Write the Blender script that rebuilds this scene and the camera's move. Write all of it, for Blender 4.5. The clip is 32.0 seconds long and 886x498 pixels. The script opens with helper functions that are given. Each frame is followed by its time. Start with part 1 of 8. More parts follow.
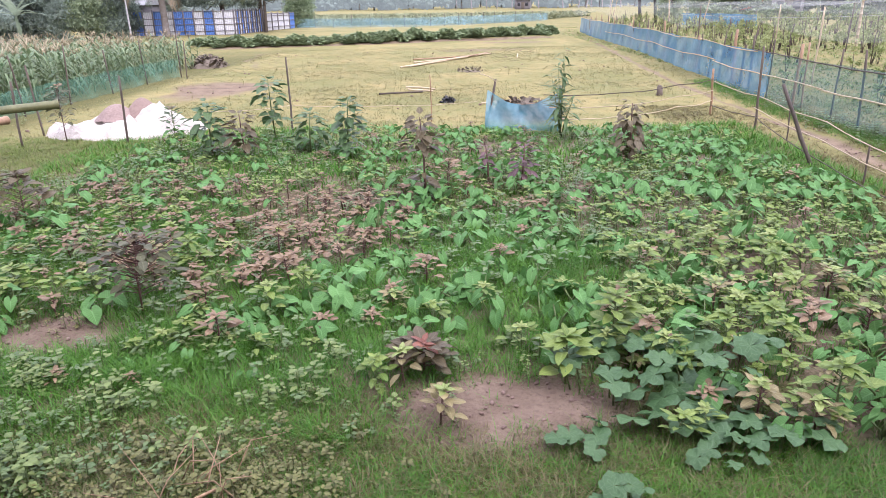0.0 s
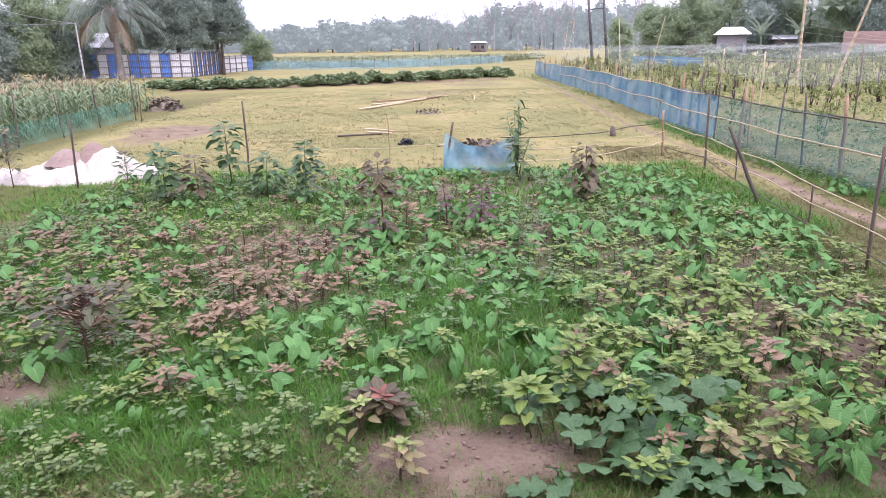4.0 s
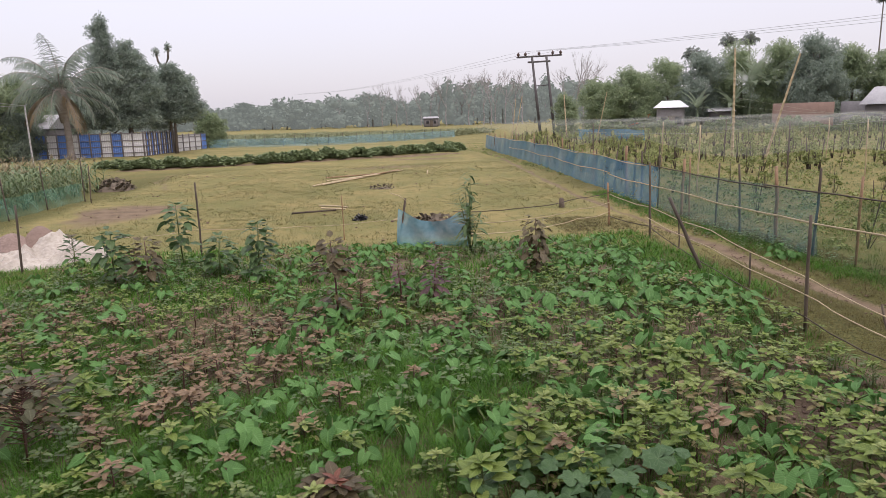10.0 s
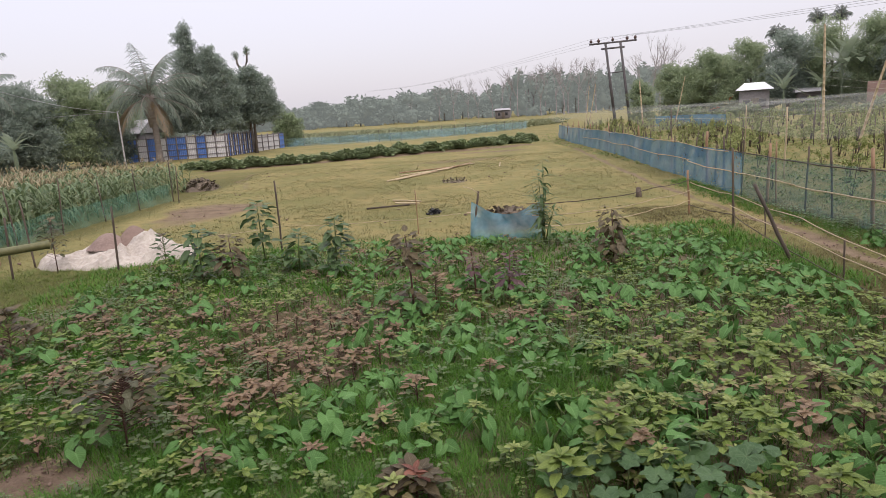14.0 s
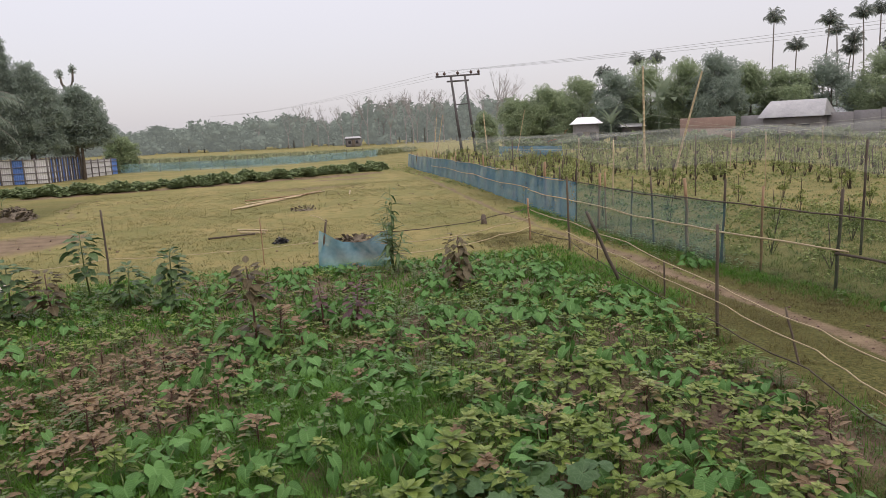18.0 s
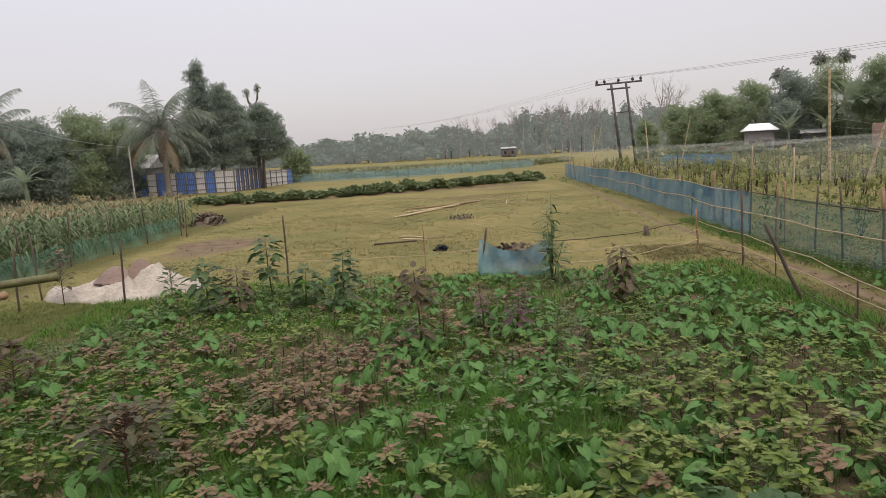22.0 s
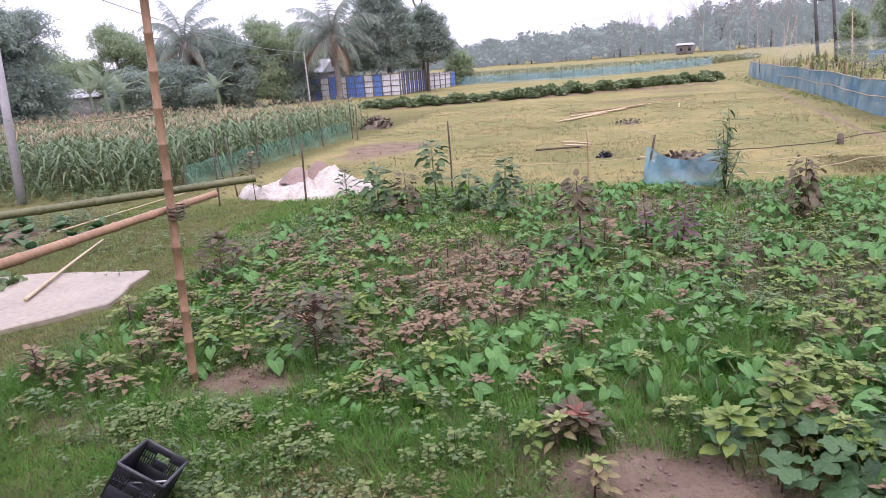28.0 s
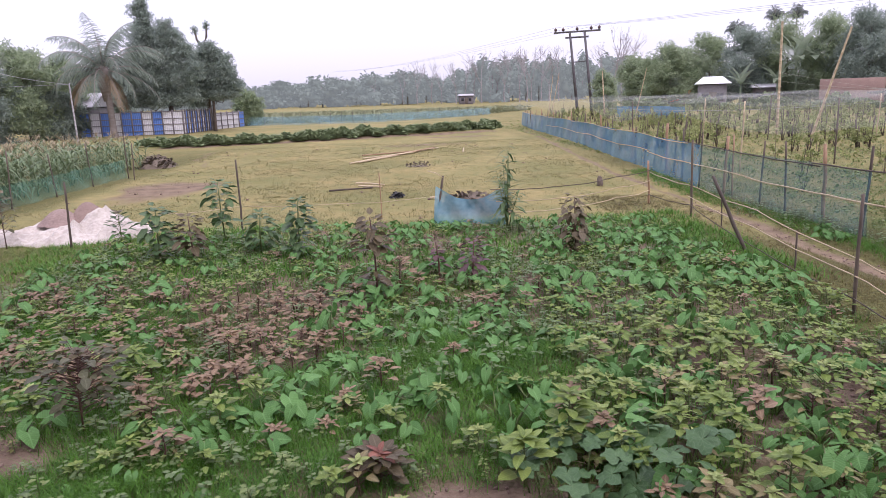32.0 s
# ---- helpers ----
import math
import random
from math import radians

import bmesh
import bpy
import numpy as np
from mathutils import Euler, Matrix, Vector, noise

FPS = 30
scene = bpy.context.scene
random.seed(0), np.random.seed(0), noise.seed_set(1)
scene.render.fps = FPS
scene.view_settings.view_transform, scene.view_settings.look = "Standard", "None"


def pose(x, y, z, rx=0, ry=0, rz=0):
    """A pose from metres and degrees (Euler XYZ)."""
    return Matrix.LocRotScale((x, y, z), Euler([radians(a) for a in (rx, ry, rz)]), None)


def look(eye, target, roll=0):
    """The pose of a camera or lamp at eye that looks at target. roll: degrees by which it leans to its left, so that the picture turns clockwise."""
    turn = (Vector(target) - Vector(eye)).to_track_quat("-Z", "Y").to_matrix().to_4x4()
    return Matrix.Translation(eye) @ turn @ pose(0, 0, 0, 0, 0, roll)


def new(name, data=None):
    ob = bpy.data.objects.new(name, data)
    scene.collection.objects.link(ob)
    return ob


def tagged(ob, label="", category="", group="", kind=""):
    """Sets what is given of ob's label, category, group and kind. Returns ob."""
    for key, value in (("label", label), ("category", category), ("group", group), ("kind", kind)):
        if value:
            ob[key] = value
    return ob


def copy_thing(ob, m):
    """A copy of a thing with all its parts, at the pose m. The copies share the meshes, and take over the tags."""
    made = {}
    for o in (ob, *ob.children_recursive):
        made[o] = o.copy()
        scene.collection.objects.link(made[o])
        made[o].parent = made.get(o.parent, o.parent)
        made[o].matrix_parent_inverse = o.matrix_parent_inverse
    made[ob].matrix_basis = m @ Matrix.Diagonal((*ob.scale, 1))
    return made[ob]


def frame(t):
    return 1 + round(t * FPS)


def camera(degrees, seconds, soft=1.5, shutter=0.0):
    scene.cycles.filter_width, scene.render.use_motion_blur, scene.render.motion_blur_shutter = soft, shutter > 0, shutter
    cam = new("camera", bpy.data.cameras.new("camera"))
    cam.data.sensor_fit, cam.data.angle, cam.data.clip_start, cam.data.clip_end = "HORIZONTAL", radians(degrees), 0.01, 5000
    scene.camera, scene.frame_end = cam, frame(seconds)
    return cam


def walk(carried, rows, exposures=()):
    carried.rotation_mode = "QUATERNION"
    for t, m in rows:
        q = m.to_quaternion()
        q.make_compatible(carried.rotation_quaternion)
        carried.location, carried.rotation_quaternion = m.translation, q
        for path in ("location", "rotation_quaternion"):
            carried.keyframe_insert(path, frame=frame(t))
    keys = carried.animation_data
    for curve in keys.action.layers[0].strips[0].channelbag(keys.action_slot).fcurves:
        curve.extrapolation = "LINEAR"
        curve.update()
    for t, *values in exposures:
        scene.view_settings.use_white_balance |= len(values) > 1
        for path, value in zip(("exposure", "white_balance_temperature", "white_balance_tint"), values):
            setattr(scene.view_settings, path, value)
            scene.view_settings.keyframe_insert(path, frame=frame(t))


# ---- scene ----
cam = camera(66.52, 32.0, soft=0.5)

# seconds, place, heading to the right of +Y, tilt, lean
ROWS = [
    (0.0, -0.050, 0.012, 2.191, -0.97, -20.05, 0.85),
    (0.5, -0.060, 0.019, 2.208, -4.12, -22.15, 0.69),
    (1.0, -0.055, 0.028, 2.191, -0.56, -22.40, 0.24),
    (1.5, -0.058, 0.040, 2.188, 1.50, -21.59, -1.13),
    (2.0, -0.047, 0.058, 2.177, 5.29, -17.80, -0.58),
    (2.5, -0.053, 0.069, 2.176, 4.64, -15.22, 0.69),
    (4.5, -0.007, 0.059, 2.259, 2.23, -17.15, 0.64),
    (5.0, 0.004, 0.060, 2.271, 2.18, -15.37, 0.85),
    (5.5, -0.011, 0.048, 2.284, 2.49, -13.37, 0.56),
    (6.0, -0.017, 0.003, 2.293, -0.00, -11.64, 0.00),
    (6.5, -0.006, -0.036, 2.298, -0.20, -10.49, 0.43),
    (7.0, 0.019, -0.063, 2.289, 3.11, -12.04, 1.27),
    (7.5, 0.016, -0.070, 2.294, 5.55, -11.89, 1.13),
    (8.0, 0.007, -0.064, 2.294, 4.84, -11.61, 1.12),
    (8.5, 0.010, -0.052, 2.299, 4.91, -12.05, 1.30),
    (9.0, 0.020, -0.031, 2.299, 5.90, -11.78, 1.59),
    (9.5, 0.013, -0.019, 2.315, 6.58, -10.94, 1.43),
    (10.0, 0.020, -0.016, 2.310, 6.33, -10.91, 1.51),
    (10.5, 0.015, -0.008, 2.310, 6.22, -11.11, 1.67),
    (11.0, 0.018, -0.012, 2.309, 5.86, -11.41, 1.93),
    (11.5, 0.017, -0.009, 2.315, 5.80, -10.97, 2.18),
    (12.0, 0.017, -0.011, 2.316, 5.11, -10.82, 2.50),
    (12.5, 0.015, -0.011, 2.316, 4.54, -10.87, 2.54),
    (13.0, 0.015, -0.009, 2.313, 4.07, -11.25, 2.48),
    (13.5, -0.002, -0.011, 2.307, 2.25, -11.64, 3.10),
    (14.0, 0.011, -0.013, 2.312, -0.02, -11.23, 3.57),
    (14.5, 0.038, -0.005, 2.309, 2.32, -9.95, 2.99),
    (16.5, 0.048, 0.041, 2.299, 4.03, -10.97, 3.52),
    (17.0, 0.055, 0.048, 2.300, 4.68, -11.38, 3.81),
    (17.5, 0.077, 0.051, 2.310, 7.35, -10.05, 2.96),
    (18.0, 0.096, 0.053, 2.309, 12.68, -9.56, 2.50),
    (18.5, 0.133, 0.046, 2.300, 17.43, -9.15, 0.84),
    (18.6, 0.133, 0.046, 2.300, 20.20, -8.70, 0.40),
    (18.7, 0.133, 0.046, 2.300, 27.50, -7.60, -0.90),
    (19.0, 0.113, 0.079, 2.291, 30.78, -7.03, -1.51),
    (19.5, 0.137, 0.090, 2.306, 34.12, -7.31, -0.13),
    (20.0, 0.076, 0.091, 2.291, 29.18, -7.36, 1.27),
    (20.5, 0.032, 0.085, 2.303, 15.81, -8.44, 2.96),
    (21.0, -0.001, 0.072, 2.310, 7.74, -8.83, 2.55),
    (21.5, -0.007, 0.059, 2.321, 3.69, -8.08, 2.45),
    (22.0, -0.027, 0.031, 2.301, -0.31, -8.10, 3.04),
    (22.5, -0.007, 0.027, 2.302, -1.38, -7.84, 2.98),
    (23.0, -0.012, 0.023, 2.302, -0.75, -7.20, 2.00),
    (23.5, -0.027, 0.006, 2.273, 1.01, -8.40, 1.34),
    (24.0, -0.016, 0.015, 2.277, 2.32, -9.18, 1.03),
    (24.5, -0.030, 0.011, 2.276, 2.80, -11.36, 0.79),
    (25.0, -0.041, 0.020, 2.259, 2.45, -14.19, 0.86),
    (25.5, -0.048, -0.004, 2.273, 0.17, -16.17, 1.00),
    (26.0, -0.059, -0.017, 2.297, -1.93, -16.97, 1.68),
    (26.5, -0.070, -0.055, 2.328, -6.76, -15.38, 2.83),
    (28.5, -0.033, -0.126, 2.366, -14.77, -15.33, 4.11),
    (29.0, -0.031, -0.133, 2.366, -14.13, -14.23, 3.47),
    (29.5, -0.041, -0.125, 2.357, -16.10, -14.99, 4.21),
    (30.0, -0.043, -0.125, 2.354, -15.56, -14.10, 3.70),
    (30.5, -0.039, -0.117, 2.350, -14.07, -14.04, 3.40),
    (31.0, -0.045, -0.072, 2.327, -6.48, -14.86, 4.23),
    (31.5, -0.044, -0.014, 2.321, 0.93, -14.36, 2.95),
    (32.0, -0.040, -0.015, 2.305, 3.35, -12.67, 1.69),
]

EXPOSURES = [(0.0, 1.16, 5750, 24), (1.0, 1.16, 5750, 24), (2.5, 1.14, 5750, 27), (4.5, 1.06, 5750, 28), (5.0, 1.02, 5800, 28), (6.0, 0.32, 6150, 19), (7.0, 0.04, 6300, 18), (8.0, 0.14, 6400, 19), (13.0, 0.12, 6500, 18), (17.0, 0.04, 6600, 16), (19.0, -0.1, 6750, 14), (23.0, -0.15, 6850, 14), (24.5, -0.02, 6700, 14), (26.0, 0.84, 5950, 27), (29.0, 0.66, 5850, 29), (30.0, 0.6, 5850, 29), (31.0, 0.5, 5950, 29), (32.0, 0.46, 5950, 29)]
walk(cam, [(t, pose(x, y, z, 90 + tilt, 0, -turn) @ pose(0, 0, 0, 0, 0, -lean)) for t, x, y, z, turn, tilt, lean in ROWS], EXPOSURES)

# ---- light: a white overcast sky and a weak, very wide sun behind it ----
world = bpy.data.worlds.new("overcast_sky")
scene.world = world
world.use_nodes = True
wn, wl = world.node_tree.nodes, world.node_tree.links
wn.clear()
sky = wn.new("ShaderNodeTexSky")
sky.sky_type, sky.sun_disc = "NISHITA", False
sky.sun_elevation, sky.sun_rotation, sky.air_density, sky.dust_density = radians(48), radians(150), 1.0, 4.0
sky_dim = wn.new("ShaderNodeBackground")
sky_dim.inputs[1].default_value = 0.05
wl.new(sky.outputs[0], sky_dim.inputs[0])
cloud = wn.new("ShaderNodeBackground")
cloud_noise, cloud_map, cloud_coord, cloud_ramp = (wn.new(k) for k in ("ShaderNodeTexNoise", "ShaderNodeMapping", "ShaderNodeTexCoord", "ShaderNodeValToRGB"))
cloud_map.inputs["Scale"].default_value = (1.0, 1.0, 3.0)
cloud_noise.inputs["Scale"].default_value, cloud_noise.inputs["Detail"].default_value = 1.3, 3.0
cloud_ramp.color_ramp.elements[0].color, cloud_ramp.color_ramp.elements[1].color = (0.745, 0.73, 0.765, 1), (0.815, 0.80, 0.83, 1)
wl.new(cloud_coord.outputs["Generated"], cloud_map.inputs[0])
wl.new(cloud_map.outputs[0], cloud_noise.inputs["Vector"])
wl.new(cloud_noise.outputs["Fac"], cloud_ramp.inputs[0])
wl.new(cloud_ramp.outputs[0], cloud.inputs[0])
# an overcast sky is brightest overhead
split_way, rise_power, rise_gain = wn.new("ShaderNodeSeparateXYZ"), wn.new("ShaderNodeMath"), wn.new("ShaderNodeMath")
wl.new(cloud_coord.outputs["Generated"], split_way.inputs[0])
rise_floor = wn.new("ShaderNodeMath")
rise_floor.operation, rise_floor.inputs[1].default_value = "MAXIMUM", 0.0
wl.new(split_way.outputs[2], rise_floor.inputs[0])
rise_power.operation, rise_power.inputs[1].default_value = "POWER", 1.5
wl.new(rise_floor.outputs[0], rise_power.inputs[0])
rise_gain.operation, rise_gain.inputs[1].default_value, rise_gain.inputs[2].default_value = "MULTIPLY_ADD", 1.5, 0.77
wl.new(rise_power.outputs[0], rise_gain.inputs[0])
wl.new(rise_gain.outputs[0], cloud.inputs[1])
both, sky_out = wn.new("ShaderNodeAddShader"), wn.new("ShaderNodeOutputWorld")
wl.new(sky_dim.outputs[0], both.inputs[0])
wl.new(cloud.outputs[0], both.inputs[1])
wl.new(both.outputs[0], sky_out.inputs[0])

sun = new("sun", bpy.data.lights.new("sun", "SUN"))
sun.data.energy, sun.data.angle, sun.data.color = 1.0, radians(35), (1.0, 0.97, 0.92)
sun.matrix_world = look((8, -12, 22), (0, 0, 0))


# ---- materials ----
def material(name, dark, light, scale=8.0, rough=0.8, bump=0.2, bump_scale=60.0, through_light=0.0, island=0.0, per_object=0.0, metal=0.0, stretch=(1, 1, 1), fine=0.5, clear=0.0, spec=0.3, veins=0.0):
    """Two colours mixed by noise at two scales, island and object chance, with relief; through_light lets light pass
    leaves, clear lets sight pass nets and hazed crowns.
    """
    m = bpy.data.materials.new(name)
    m.use_nodes = True
    n, k = m.node_tree.nodes, m.node_tree.links
    n.clear()
    out, bsdf = n.new("ShaderNodeOutputMaterial"), n.new("ShaderNodeBsdfPrincipled")
    coord, mapping = n.new("ShaderNodeTexCoord"), n.new("ShaderNodeMapping")
    mapping.inputs["Scale"].default_value = stretch
    k.new(coord.outputs["Object"], mapping.inputs[0])
    big, small = n.new("ShaderNodeTexNoise"), n.new("ShaderNodeTexNoise")
    for tex, s, d in ((big, scale, 4.0), (small, scale * 9, 5.0)):
        tex.inputs["Scale"].default_value, tex.inputs["Detail"].default_value = s, d
        k.new(mapping.outputs[0], tex.inputs["Vector"])
    blend = n.new("ShaderNodeMix")
    blend.data_type = "FLOAT"
    blend.inputs[0].default_value = fine
    k.new(big.outputs["Fac"], blend.inputs[2])
    k.new(small.outputs["Fac"], blend.inputs[3])
    value = blend.outputs[0]
    stretch_node = n.new("ShaderNodeMapRange")
    stretch_node.inputs[1].default_value, stretch_node.inputs[2].default_value = 0.3, 0.7
    k.new(value, stretch_node.inputs[0])
    value = stretch_node.outputs[0]
    for amount, node, socket in ((island, "ShaderNodeNewGeometry", "Random Per Island"), (per_object, "ShaderNodeObjectInfo", "Random")):
        if amount:
            chance, mix = n.new(node), n.new("ShaderNodeMix")
            mix.data_type = "FLOAT"
            mix.inputs[0].default_value = amount
            k.new(value, mix.inputs[2])
            k.new(chance.outputs[socket], mix.inputs[3])
            value = mix.outputs[0]
    ramp = n.new("ShaderNodeValToRGB")
    ramp.color_ramp.elements[0].color, ramp.color_ramp.elements[1].color = (*dark, 1), (*light, 1)
    k.new(value, ramp.inputs[0])
    colour = ramp.outputs[0]
    if veins:
        def maths(kind, a, b=0.0, c=0.0):
            node = n.new("ShaderNodeMath")
            node.operation = kind
            for socket, v in zip(node.inputs, (a, b, c)):
                if isinstance(v, (int, float)):
                    socket.default_value = v
                else:
                    k.new(v, socket)
            return node.outputs[0]

        blade, axes = n.new("ShaderNodeAttribute"), n.new("ShaderNodeSeparateXYZ")
        blade.attribute_name = "blade"
        k.new(blade.outputs["Vector"], axes.inputs[0])
        rib = maths("SUBTRACT", 1.0, maths("SMOOTH_MIN", maths("MULTIPLY", axes.outputs[1], 7.0), 1.0, 0.2))
        side = maths("POWER", maths("MAXIMUM", maths("SINE", maths("MULTIPLY", maths("MULTIPLY_ADD", axes.outputs[1], -0.22, axes.outputs[0]), 48.0)), 0.0), 5.0)
        mask = maths("MULTIPLY", maths("MULTIPLY", maths("MAXIMUM", rib, maths("MULTIPLY", side, 0.6)), axes.outputs[2]), veins)
        vein = n.new("ShaderNodeMix")
        vein.data_type = "RGBA"
        k.new(mask, vein.inputs[0])
        k.new(colour, vein.inputs[6])
        vein.inputs[7].default_value = (*[min(1, 1.25 * c + 0.04) for c in light], 1)
        colour = vein.outputs[2]
    k.new(colour, bsdf.inputs["Base Color"])
    bsdf.inputs["Roughness"].default_value, bsdf.inputs["Metallic"].default_value = rough, metal
    bsdf.inputs["Specular IOR Level"].default_value = spec
    if bump:
        grain, relief = n.new("ShaderNodeTexNoise"), n.new("ShaderNodeBump")
        grain.inputs["Scale"].default_value, grain.inputs["Detail"].default_value = bump_scale, 4.0
        k.new(mapping.outputs[0], grain.inputs["Vector"])
        k.new(grain.outputs["Fac"], relief.inputs["Height"])
        relief.inputs["Strength"].default_value, relief.inputs["Distance"].default_value = bump, 0.01
        k.new(relief.outputs[0], bsdf.inputs["Normal"])
    result = bsdf.outputs[0]
    for amount, kind in ((through_light, "ShaderNodeBsdfTranslucent"), (clear, "ShaderNodeBsdfTransparent")):
        if amount:
            other, mix = n.new(kind), n.new("ShaderNodeMixShader")
            if through_light and kind == "ShaderNodeBsdfTranslucent":
                k.new(colour, other.inputs[0])
            mix.inputs[0].default_value = amount
            k.new(result, mix.inputs[1])
            k.new(other.outputs[0], mix.inputs[2])
            result = mix.outputs[0]
    k.new(result, out.inputs[0])
    return m


